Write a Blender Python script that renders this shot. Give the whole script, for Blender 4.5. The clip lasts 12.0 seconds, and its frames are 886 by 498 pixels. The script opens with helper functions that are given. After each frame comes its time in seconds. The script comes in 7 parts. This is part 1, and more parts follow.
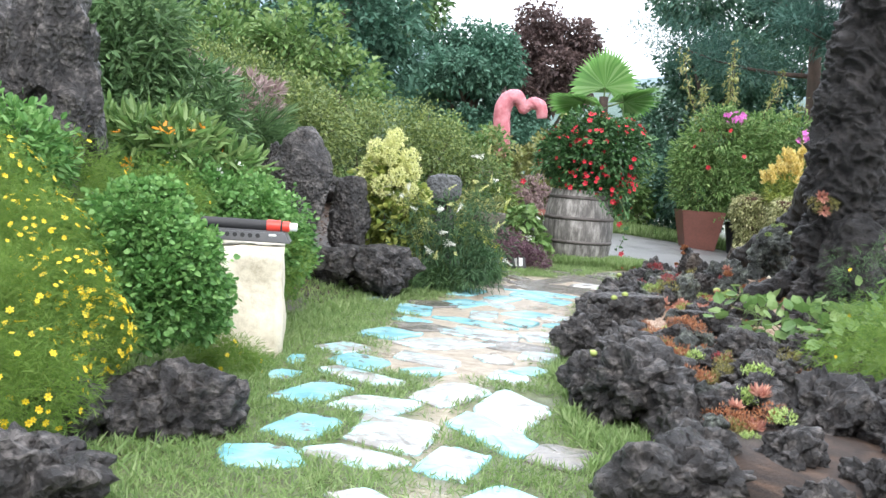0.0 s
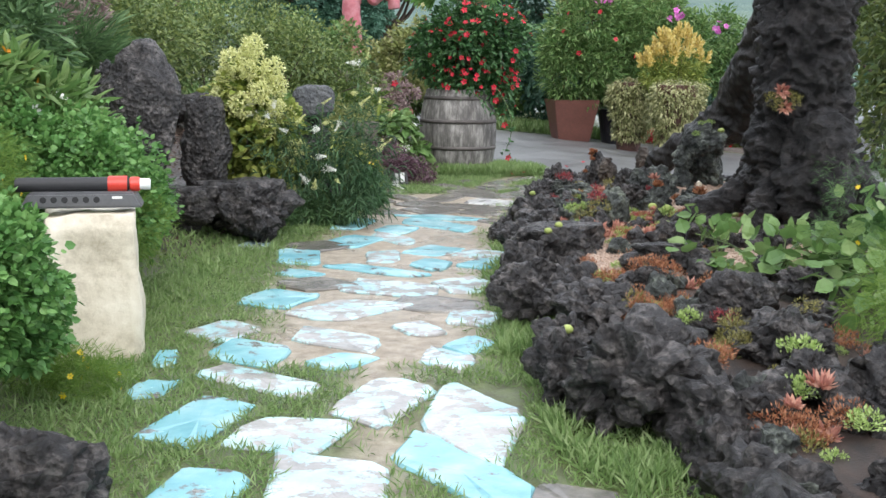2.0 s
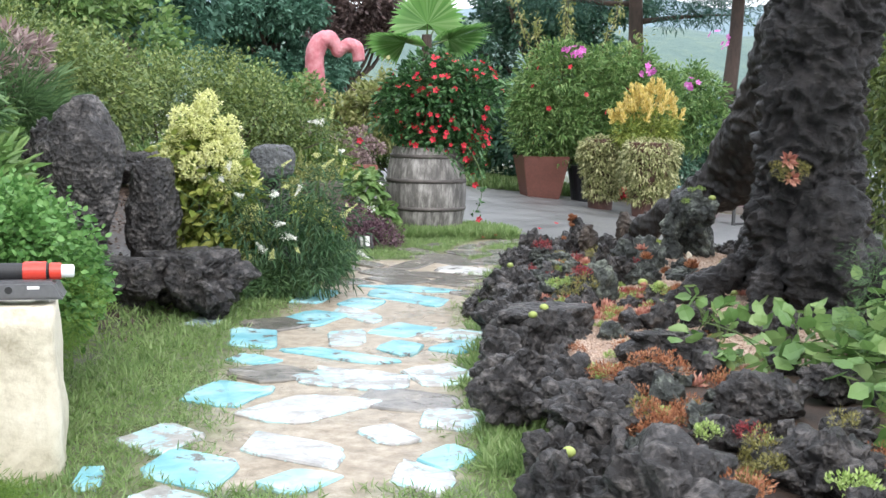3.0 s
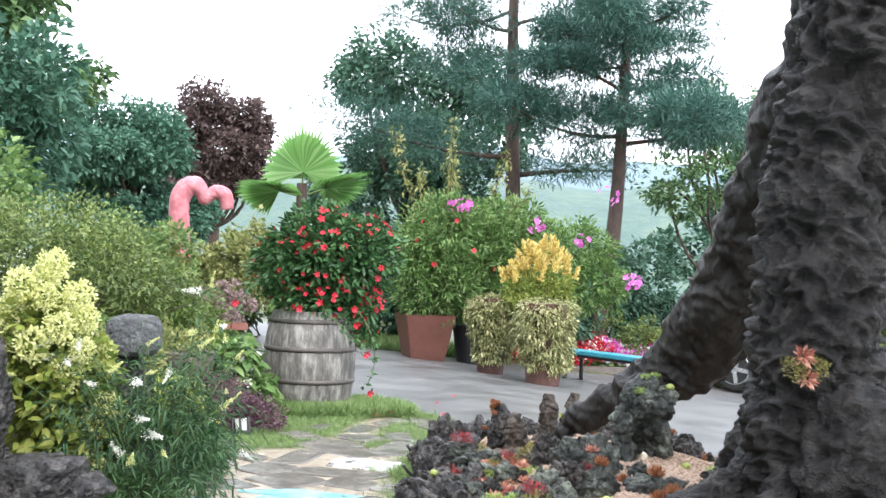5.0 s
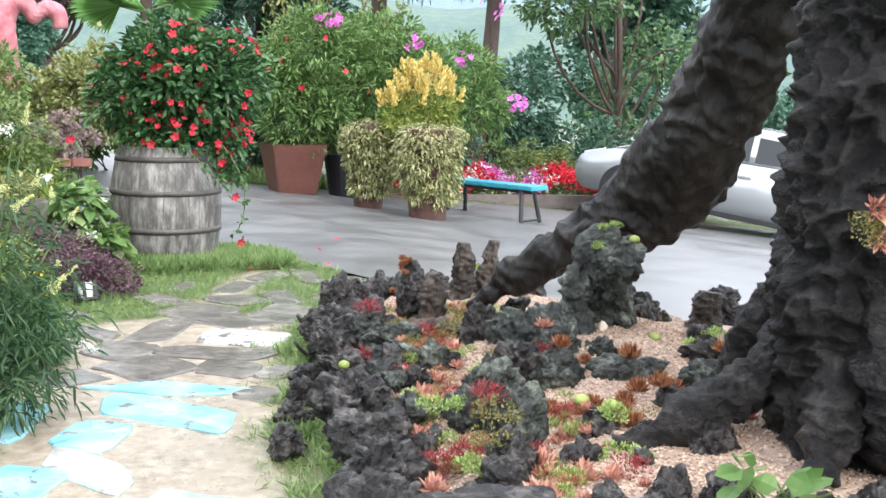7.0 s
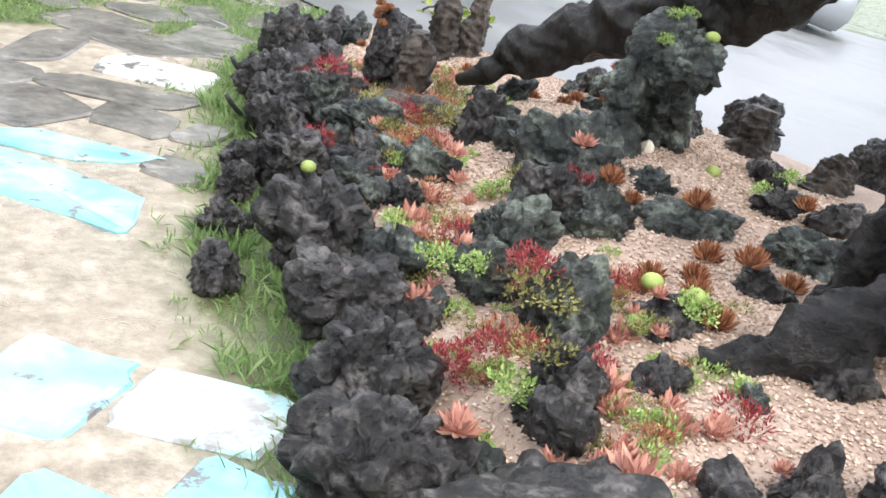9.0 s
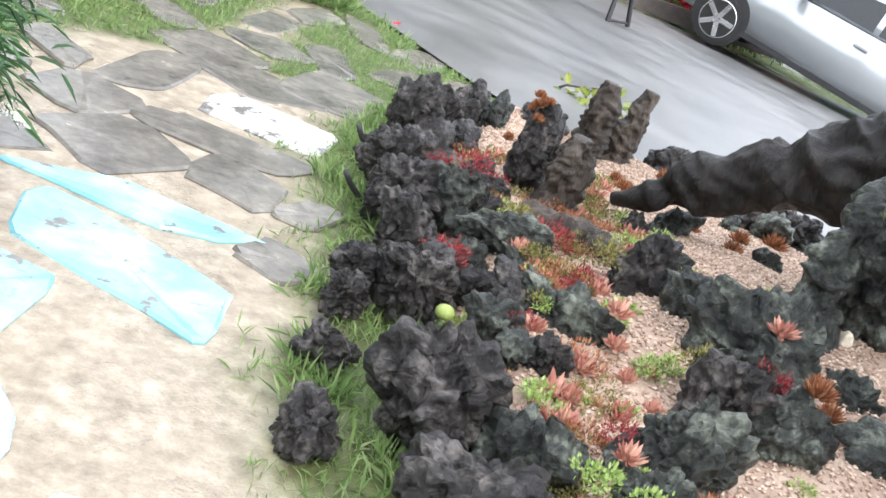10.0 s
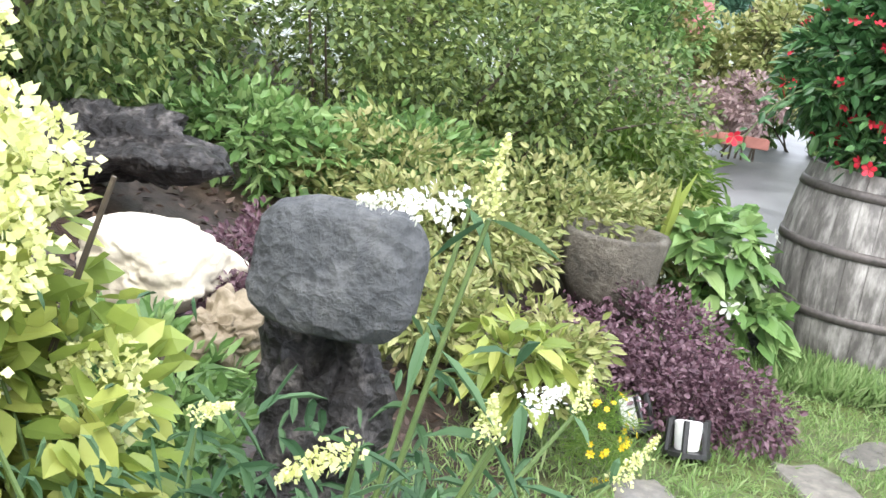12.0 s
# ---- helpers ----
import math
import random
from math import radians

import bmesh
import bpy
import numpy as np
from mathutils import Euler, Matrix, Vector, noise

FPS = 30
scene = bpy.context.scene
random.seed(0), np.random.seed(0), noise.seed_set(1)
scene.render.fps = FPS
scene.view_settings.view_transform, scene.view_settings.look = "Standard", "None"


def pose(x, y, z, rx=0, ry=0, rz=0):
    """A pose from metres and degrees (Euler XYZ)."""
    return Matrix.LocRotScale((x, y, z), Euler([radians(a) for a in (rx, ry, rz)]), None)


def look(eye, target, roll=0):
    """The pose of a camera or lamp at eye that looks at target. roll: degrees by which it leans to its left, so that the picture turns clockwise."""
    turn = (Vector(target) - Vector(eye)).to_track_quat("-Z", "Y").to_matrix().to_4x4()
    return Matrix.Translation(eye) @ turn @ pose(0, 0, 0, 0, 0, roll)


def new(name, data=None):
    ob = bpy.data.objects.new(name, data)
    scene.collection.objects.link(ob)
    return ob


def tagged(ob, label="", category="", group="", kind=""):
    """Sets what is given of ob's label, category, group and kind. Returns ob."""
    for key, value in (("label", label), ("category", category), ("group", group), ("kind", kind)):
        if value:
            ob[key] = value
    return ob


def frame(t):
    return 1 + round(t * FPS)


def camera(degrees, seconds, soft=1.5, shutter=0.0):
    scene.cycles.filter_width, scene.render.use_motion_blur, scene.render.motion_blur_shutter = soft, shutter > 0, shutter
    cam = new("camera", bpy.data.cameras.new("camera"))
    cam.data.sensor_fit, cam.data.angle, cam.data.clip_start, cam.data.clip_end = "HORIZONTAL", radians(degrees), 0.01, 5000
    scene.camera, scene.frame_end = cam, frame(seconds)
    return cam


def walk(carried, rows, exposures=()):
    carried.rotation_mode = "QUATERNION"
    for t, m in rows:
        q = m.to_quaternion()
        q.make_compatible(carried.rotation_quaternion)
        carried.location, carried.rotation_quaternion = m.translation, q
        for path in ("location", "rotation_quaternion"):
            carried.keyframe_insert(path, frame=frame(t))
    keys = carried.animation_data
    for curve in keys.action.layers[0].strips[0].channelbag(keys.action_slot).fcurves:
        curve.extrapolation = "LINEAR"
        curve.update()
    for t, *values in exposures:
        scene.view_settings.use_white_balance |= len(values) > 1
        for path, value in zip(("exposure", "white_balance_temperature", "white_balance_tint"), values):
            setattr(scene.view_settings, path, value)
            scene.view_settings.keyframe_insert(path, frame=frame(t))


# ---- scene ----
cam = camera(42.0, 12.0)
PATH = [
    (0, (0.059, -0.026, 0.996), (0.056, 1.968, 0.846), 4.1),
    (0.5, (-0.039, 0.273, 1.007), (-0.021, 2.261, 0.79), 3.7),
    (1, (-0.075, 0.591, 1.04), (-0.068, 2.57, 0.756), 3.3),
    (1.5, (-0.113, 0.97, 1.041), (0.034, 2.94, 0.73), 3.5),
    (2, (-0.168, 1.306, 1.084), (0.097, 3.262, 0.76), 0.7),
    (2.5, (-0.142, 1.614, 1.103), (0.174, 3.568, 0.813), 1.3),
    (3, (-0.13, 1.919, 1.139), (0.2, 3.877, 0.901), 1.2),
    (3.2, (-0.131, 2.052, 1.148), (0.207, 4.015, 0.969), 1.2),
    (5, (-0.153, 3.188, 1.24), (0.409, 5.107, 1.262), 2.1),
    (5.5, (-0.131, 3.544, 1.249), (0.483, 5.447, 1.3), -0.0),
    (6, (-0.05, 3.896, 1.237), (0.6, 5.788, 1.223), 0.2),
    (6.5, (0.041, 4.21, 1.228), (0.741, 6.076, 1.065), 1.1),
    (7, (0.065, 4.539, 1.235), (0.86, 6.354, 0.958), 1.2),
    (7.5, (0.119, 4.824, 1.221), (0.951, 6.585, 0.772), 2.0),
    (7.7, (0.159, 4.96, 1.225), (0.993, 6.711, 0.735), 2.6),
    (9.3, (0.306, 5.98, 1.174), (1.269, 7.568, 0.431), 13.9),
    (9.5, (0.331, 6.119, 1.182), (1.285, 7.716, 0.447), 15.7),
    (10, (0.355, 6.46, 1.156), (1.21, 8.127, 0.457), 20.7),
    (10.5, (0.331, 6.825, 1.145), (0.959, 8.617, 0.517), 18.2),
    (11, (0.357, 7.188, 1.234), (0.694, 9.093, 0.727), 14.5),
    (11.5, (0.437, 7.478, 1.262), (0.465, 9.421, 0.792), 13.6),
    (12, (0.452, 7.812, 1.272), (0.174, 9.741, 0.822), 8.8),
]
walk(cam, [(t, look(eye, target, roll)) for t, eye, target, roll in PATH],
     exposures=[(0, 1.08), (1.5, 0.64), (2.5, 0.56), (3.0, 0.9), (5.0, 1.28), (5.5, 1.12), (6.0, 1.08), (6.5, 1.25), (7.5, 1.27), (9.5, 1.22), (10.0, 1.26), (10.5, 1.08), (11.0, 0.85), (11.5, 1.3), (12.0, 1.58)])

# ---- sky and light: an even, wet overcast day ----
world = bpy.data.worlds.new("overcast")
scene.world = world
world.use_nodes = True
wn, wl = world.node_tree.nodes, world.node_tree.links
sky = wn.new("ShaderNodeTexSky")
sky.sky_type, sky.sun_disc = "NISHITA", False
sky.sun_elevation, sky.sun_rotation = radians(55), radians(200)
sky.air_density, sky.dust_density = 2.0, 6.0
cloud_mix = wn.new("ShaderNodeMixRGB")
cloud_mix.inputs[0].default_value = 0.9
cloud_mix.inputs[2].default_value = (9.2, 9.7, 10.9, 1)
wl.new(sky.outputs[0], cloud_mix.inputs[1])
wl.new(cloud_mix.outputs[0], wn["Background"].inputs[0])
wn["Background"].inputs[1].default_value = 0.15
sun = new("sun", bpy.data.lights.new("sun", "SUN"))
sun.data.energy, sun.data.angle, sun.data.color = 1.0, radians(25), (1.0, 0.97, 0.92)
sun.matrix_world = look((3, -6, 12), (1, 6, 0))


# ---- material helpers ----
def ramp_node(nt, stops):
    r = nt.nodes.new("ShaderNodeValToRGB")
    while len(r.color_ramp.elements) < len(stops):
        r.color_ramp.elements.new(0.5)
    for e, (p, c) in zip(r.color_ramp.elements, stops):
        e.position, e.color = p, (*c, 1)
    return r


def noise_node(nt, scale, detail=6, rough=0.6, kind="noise"):
    n = nt.nodes.new("ShaderNodeTexNoise" if kind == "noise" else "ShaderNodeTexVoronoi")
    n.inputs["Scale"].default_value = scale
    if kind == "noise":
        n.inputs["Detail"].default_value, n.inputs["Roughness"].default_value = detail, rough
    return n


def surface(name, stops, scale=3.0, rough=0.6, bump=0.3, bump_scale=30.0, depth=0.01, fine=None, rough_var=0.15, metal=0.0,
            pits=0.0, coat=0.0, stretch=(1, 1, 1), spec=0.5):
    """A two-scale procedural surface at real-world size."""
    m = bpy.data.materials.new(name)
    m.use_nodes = True
    nt = m.node_tree
    b = nt.nodes["Principled BSDF"]
    geo = nt.nodes.new("ShaderNodeNewGeometry")
    mp = nt.nodes.new("ShaderNodeMapping")
    mp.inputs["Scale"].default_value = stretch
    nt.links.new(geo.outputs["Position"], mp.inputs[0])
    n1, n2 = noise_node(nt, scale), noise_node(nt, bump_scale, 8, 0.65)
    for n in (n1, n2):
        nt.links.new(mp.outputs[0], n.inputs["Vector"])
    mix = nt.nodes.new("ShaderNodeMath")
    mix.operation = "MULTIPLY_ADD"
    mix.inputs[1].default_value = 0.4
    nt.links.new(n2.outputs[0], mix.inputs[0])
    half = nt.nodes.new("ShaderNodeMath")
    half.operation = "MULTIPLY"
    half.inputs[1].default_value = 0.6
    nt.links.new(n1.outputs[0], half.inputs[0])
    nt.links.new(half.outputs[0], mix.inputs[2])
    r = ramp_node(nt, stops)
    nt.links.new(mix.outputs[0], r.inputs[0])
    info = nt.nodes.new("ShaderNodeObjectInfo")
    hsv = nt.nodes.new("ShaderNodeHueSaturation")
    vary = nt.nodes.new("ShaderNodeMapRange")
    vary.inputs["To Min"].default_value, vary.inputs["To Max"].default_value = 0.85, 1.15
    nt.links.new(info.outputs["Random"], vary.inputs["Value"])
    nt.links.new(vary.outputs[0], hsv.inputs["Value"])
    nt.links.new(r.outputs[0], hsv.inputs["Color"])
    nt.links.new(hsv.outputs[0], b.inputs["Base Color"])
    rr = nt.nodes.new("ShaderNodeMapRange")
    rr.inputs["To Min"].default_value, rr.inputs["To Max"].default_value = max(rough - rough_var, 0.03), min(rough + rough_var, 1)
    nt.links.new(n1.outputs[0], rr.inputs["Value"])
    nt.links.new(rr.outputs[0], b.inputs["Roughness"])
    b.inputs["Metallic"].default_value = metal
    b.inputs["Specular IOR Level"].default_value = spec
    b.inputs["Coat Weight"].default_value = coat
    height = n2.outputs[0]
    if pits:
        v = noise_node(nt, bump_scale * 0.6, kind="voronoi")
        nt.links.new(mp.outputs[0], v.inputs["Vector"])
        add = nt.nodes.new("ShaderNodeMath")
        add.operation = "MULTIPLY_ADD"
        add.inputs[1].default_value = pits
        nt.links.new(v.outputs["Distance"], add.inputs[0])
        nt.links.new(height, add.inputs[2])
        height = add.outputs[0]
    bp = nt.nodes.new("ShaderNodeBump")
    bp.inputs["Strength"].default_value, bp.inputs["Distance"].default_value = bump, depth
    nt.links.new(height, bp.inputs["Height"])
    nt.links.new(bp.outputs[0], b.inputs["Normal"])
    return m


def leafy(name, stops, rough=0.45, through_light=0.25, patch=1.2, spec=0.4):
    """Foliage or petals: each leaf its own tint, with drifts of tone through the plant."""
    m = bpy.data.materials.new(name)
    m.use_nodes = True
    nt = m.node_tree
    b, out = nt.nodes["Principled BSDF"], nt.nodes["Material Output"]
    geo = nt.nodes.new("ShaderNodeNewGeometry")
    n = noise_node(nt, patch, 3)
    nt.links.new(geo.outputs["Position"], n.inputs["Vector"])
    mx = nt.nodes.new("ShaderNodeMath")
    mx.operation = "MULTIPLY_ADD"
    mx.inputs[1].default_value = 0.65
    nt.links.new(geo.outputs["Random Per Island"], mx.inputs[0])
    sc = nt.nodes.new("ShaderNodeMath")
    sc.operation = "MULTIPLY"
    sc.inputs[1].default_value = 0.4
    nt.links.new(n.outputs[0], sc.inputs[0])
    nt.links.new(sc.outputs[0], mx.inputs[2])
    r = ramp_node(nt, stops)
    nt.links.new(mx.outputs[0], r.inputs[0])
    nt.links.new(r.outputs[0], b.inputs["Base Color"])
    b.inputs["Roughness"].default_value = rough
    b.inputs["Specular IOR Level"].default_value = spec
    tr = nt.nodes.new("ShaderNodeBsdfTranslucent")
    nt.links.new(r.outputs[0], tr.inputs[0])
    ms = nt.nodes.new("ShaderNodeMixShader")
    ms.inputs[0].default_value = through_light
    nt.links.new(b.outputs[0], ms.inputs[1])
    nt.links.new(tr.outputs[0], ms.inputs[2])
    nt.links.new(ms.outputs[0], out.inputs[0])
    return m


def greens(dark, mid, light):
    return [(0.1, dark), (0.5, mid), (0.95, light)]


# ---- materials ----
M_LAVA = surface("lava_rock", [(0.37, (0.005, 0.0045, 0.0044)), (0.51, (0.024, 0.0215, 0.0205)), (0.65, (0.16, 0.145, 0.136))], 16, 0.36, 0.95, 62, 0.018, pits=1.0, rough_var=0.22, spec=0.42)
M_LAVA_GREEN = surface("mossy_lava", [(0.37, (0.007, 0.0085, 0.008)), (0.51, (0.038, 0.043, 0.037)), (0.65, (0.22, 0.245, 0.2))], 13, 0.4, 0.95, 62, 0.018, pits=1.0, rough_var=0.22, spec=0.42)
M_GREYROCK = surface("grey_basalt", [(0.3, (0.025, 0.027, 0.03)), (0.5, (0.085, 0.09, 0.094)), (0.75, (0.22, 0.22, 0.22))], 9, 0.6, 1.0, 55, 0.02, pits=0.9)
M_WHITEROCK = surface("pale_stone", [(0.3, (0.3, 0.25, 0.17)), (0.5, (0.62, 0.56, 0.44)), (0.8, (0.85, 0.8, 0.68))], 4, 0.5, 0.5, 25, 0.012)
M_SANDSTONE = surface("tan_stone", [(0.3, (0.09, 0.07, 0.045)), (0.55, (0.2, 0.16, 0.105)), (0.75, (0.33, 0.27, 0.19))], 8, 0.6, 0.6, 30, 0.012)
M_FOSSIL = surface("dark_wood_trunk", [(0.34, (0.006, 0.0055, 0.006)), (0.5, (0.013, 0.012, 0.012)), (0.68, (0.06, 0.053, 0.051))], 9, 0.38, 1.0, 34, 0.035, stretch=(1, 1, 1.3), spec=0.38)
M_OLDWOOD = surface("weathered_root", [(0.25, (0.01, 0.009, 0.008)), (0.5, (0.012, 0.0105, 0.0095)), (0.72, (0.052, 0.044, 0.038))], 5, 0.42, 0.9, 26, 0.02, stretch=(1.5, 1.5, 0.4), spec=0.3)
M_STUMP = surface("weathered_stump_wood", [(0.3, (0.012, 0.01, 0.008)), (0.5, (0.05, 0.039, 0.031)), (0.7, (0.15, 0.12, 0.095))], 9, 0.6, 1.0, 26, 0.03, stretch=(1.6, 1.6, 0.35))
M_SLATE = surface("wet_slate", [(0.34, (0.07, 0.066, 0.06)), (0.52, (0.15, 0.14, 0.122)), (0.72, (0.28, 0.25, 0.205))], 5, 0.22, 0.35, 28, 0.006, rough_var=0.18)
M_ASPHALT = surface("wet_asphalt", [(0.36, (0.095, 0.095, 0.096)), (0.5, (0.15, 0.15, 0.15)), (0.66, (0.225, 0.225, 0.22))], 1.6, 0.4, 0.35, 160, 0.002, rough_var=0.22)
M_GRAVEL_BED = surface("gravel_bed", [(0.3, (0.2, 0.135, 0.1)), (0.5, (0.41, 0.3, 0.23)), (0.75, (0.64, 0.52, 0.42))], 6, 0.7, 0.8, 110, 0.006, pits=0.25)
M_SOIL = surface("dark_soil", [(0.3, (0.012, 0.009, 0.007)), (0.6, (0.045, 0.034, 0.026)), (0.8, (0.08, 0.06, 0.04))], 5, 0.75, 0.8, 40, 0.02)
M_TERRA = surface("terracotta", [(0.3, (0.09, 0.034, 0.025)), (0.6, (0.165, 0.062, 0.045)), (0.8, (0.22, 0.1, 0.078))], 3, 0.5, 0.2, 30, 0.004)
M_BLACKPOT = surface("black_plastic", [(0.3, (0.008, 0.009, 0.012)), (0.8, (0.02, 0.021, 0.025))], 3, 0.4, 0.1, 30, 0.002)
M_BARREL = surface("weathered_barrel_oak", [(0.3, (0.035, 0.032, 0.03)), (0.48, (0.12, 0.112, 0.103)), (0.66, (0.36, 0.345, 0.32))], 7, 0.6, 0.6, 22, 0.006, stretch=(2.2, 2.2, 0.6))
M_HOOP = surface("rusty_hoop_iron", [(0.3, (0.05, 0.045, 0.042)), (0.7, (0.16, 0.14, 0.13))], 9, 0.55, 0.3, 60, 0.002, metal=0.4)
M_BARK = surface("pine_bark", [(0.3, (0.03, 0.022, 0.018)), (0.55, (0.09, 0.06, 0.048)), (0.8, (0.17, 0.115, 0.09))], 5, 0.8, 0.8, 16, 0.03, stretch=(1, 1, 0.35))
M_STEM = surface("green_stem", [(0.3, (0.05, 0.09, 0.025)), (0.7, (0.12, 0.17, 0.05))], 8, 0.6, 0.1, 60, 0.001)
M_TWIG = surface("brown_twig", [(0.3, (0.03, 0.022, 0.015)), (0.7, (0.1, 0.075, 0.05))], 8, 0.7, 0.2, 60, 0.002)

L_GRASS = leafy("grass_blades", greens((0.1, 0.17, 0.056), (0.2, 0.31, 0.104), (0.36, 0.44, 0.216)), 0.5, 0.35, 2.0)
L_GERANIUM = leafy("fresh_leaf", greens((0.05, 0.14, 0.035), (0.12, 0.27, 0.07), (0.23, 0.4, 0.13)), 0.5, 0.3, 3)
L_FEATHER = leafy("feathery_leaf", greens((0.08, 0.16, 0.032), (0.15, 0.26, 0.048), (0.25, 0.36, 0.088)), 0.5, 0.35, 2)
L_HEDGE = leafy("hedge_leaf", greens((0.05, 0.09, 0.029), (0.13, 0.19, 0.058), (0.3, 0.35, 0.109)), 0.45, 0.25, 1.4)
L_DARK = leafy("glossy_dark_leaf", greens((0.02, 0.06, 0.02), (0.045, 0.12, 0.04), (0.1, 0.2, 0.07)), 0.35, 0.15, 2)
L_BUD = leafy("narrow_dusty_leaf", greens((0.05, 0.1, 0.04), (0.1, 0.19, 0.075), (0.19, 0.3, 0.13)), 0.5, 0.25, 3)
L_BUDDLEIA = leafy("dark_narrow_leaf", greens((0.025, 0.06, 0.03), (0.05, 0.105, 0.046), (0.1, 0.175, 0.082)), 0.55, 0.2, 3, 0.25)
L_HYD = leafy("yellow_green_leaf", greens((0.09, 0.15, 0.032), (0.22, 0.28, 0.056), (0.42, 0.44, 0.12)), 0.45, 0.3, 3)
L_HYDFLOWER = leafy("cream_floret", greens((0.42, 0.45, 0.16), (0.66, 0.67, 0.3), (0.85, 0.85, 0.5)), 0.6, 0.35, 5)
L_WHITE = leafy("white_petal", greens((0.7, 0.7, 0.6), (0.82, 0.82, 0.76), (0.9, 0.9, 0.86)), 0.6, 0.3, 5)
L_RED = leafy("red_petal", greens((0.42, 0.01, 0.025), (0.62, 0.02, 0.05), (0.75, 0.07, 0.09)), 0.5, 0.25, 4)
L_YELLOW = leafy("yellow_petal", greens((0.6, 0.36, 0.01), (0.78, 0.55, 0.02), (0.85, 0.68, 0.06)), 0.5, 0.3, 4)
L_ORANGE = leafy("orange_petal", greens((0.6, 0.18, 0.01), (0.75, 0.3, 0.02), (0.8, 0.42, 0.05)), 0.5, 0.3, 4)
L_GOLD = leafy("golden_croton_leaf", greens((0.35, 0.32, 0.08), (0.7, 0.54, 0.16), (0.85, 0.76, 0.4)), 0.45, 0.25, 3)
L_VARIEG = leafy("variegated_leaf", greens((0.06, 0.09, 0.025), (0.28, 0.29, 0.12), (0.64, 0.62, 0.36)), 0.45, 0.25, 4)
L_PURPLE = leafy("dark_purple_leaf", greens((0.05, 0.025, 0.035), (0.12, 0.06, 0.08), (0.22, 0.14, 0.16)), 0.5, 0.2, 3)
L_MAGENTA = leafy("magenta_petal", greens((0.45, 0.06, 0.35), (0.65, 0.13, 0.5), (0.8, 0.35, 0.7)), 0.5, 0.3, 4)
L_LIGHTSHRUB = leafy("light_shrub_leaf", greens((0.06, 0.13, 0.04), (0.14, 0.25, 0.072), (0.28, 0.38, 0.152)), 0.45, 0.3, 1.5)
L_YGSHRUB = leafy("yellowing_shrub_leaf", greens((0.1, 0.14, 0.041), (0.24, 0.27, 0.088), (0.42, 0.4, 0.197)), 0.5, 0.3, 1.5)
# next three: greens with extra blue that paints in the haze of distance
L_PINE = leafy("hazed_pine_needles", greens((0.02, 0.07, 0.054), (0.05, 0.13, 0.102), (0.1, 0.2, 0.156)), 0.6, 0.2, 0.6)
L_FARTREE = leafy("hazed_far_tree_leaf", greens((0.035, 0.1, 0.069), (0.075, 0.18, 0.119), (0.14, 0.26, 0.188)), 0.6, 0.2, 0.5)
L_DARKTREE = leafy("hazed_dark_tree_leaf", greens((0.025, 0.075, 0.052), (0.06, 0.14, 0.091), (0.12, 0.22, 0.143)), 0.55, 0.2, 0.5)
L_REDTREE = leafy("bronze_tree_leaf", greens((0.06, 0.04, 0.04), (0.11, 0.075, 0.072), (0.18, 0.12, 0.11)), 0.6, 0.2, 0.5)
L_PALM = leafy("palm_frond", greens((0.1, 0.25, 0.06), (0.18, 0.38, 0.1), (0.34, 0.52, 0.22)), 0.4, 0.35, 1)
L_SUCC_RED = leafy("red_succulent", greens((0.13, 0.012, 0.02), (0.27, 0.035, 0.045), (0.42, 0.09, 0.08)), 0.45, 0.15, 6)
L_SUCC_ORANGE = leafy("orange_succulent", greens((0.16, 0.05, 0.025), (0.32, 0.125, 0.06), (0.5, 0.28, 0.15)), 0.45, 0.15, 6)
L_SUCC_GREEN = leafy("green_succulent", greens((0.14, 0.22, 0.05), (0.3, 0.42, 0.12), (0.5, 0.6, 0.25)), 0.45, 0.15, 6)
L_SUCC_OLIVE = leafy("olive_succulent", greens((0.1, 0.1, 0.03), (0.2, 0.19, 0.06), (0.36, 0.32, 0.12)), 0.5, 0.15, 6)
L_SUCC_PINK = leafy("pink_succulent", greens((0.32, 0.12, 0.1), (0.5, 0.24, 0.18), (0.65, 0.4, 0.3)), 0.5, 0.15, 6)
L_PLUME = leafy("mauve_plume", greens((0.2, 0.13, 0.13), (0.33, 0.24, 0.23), (0.5, 0.4, 0.38)), 0.7, 0.3, 3)


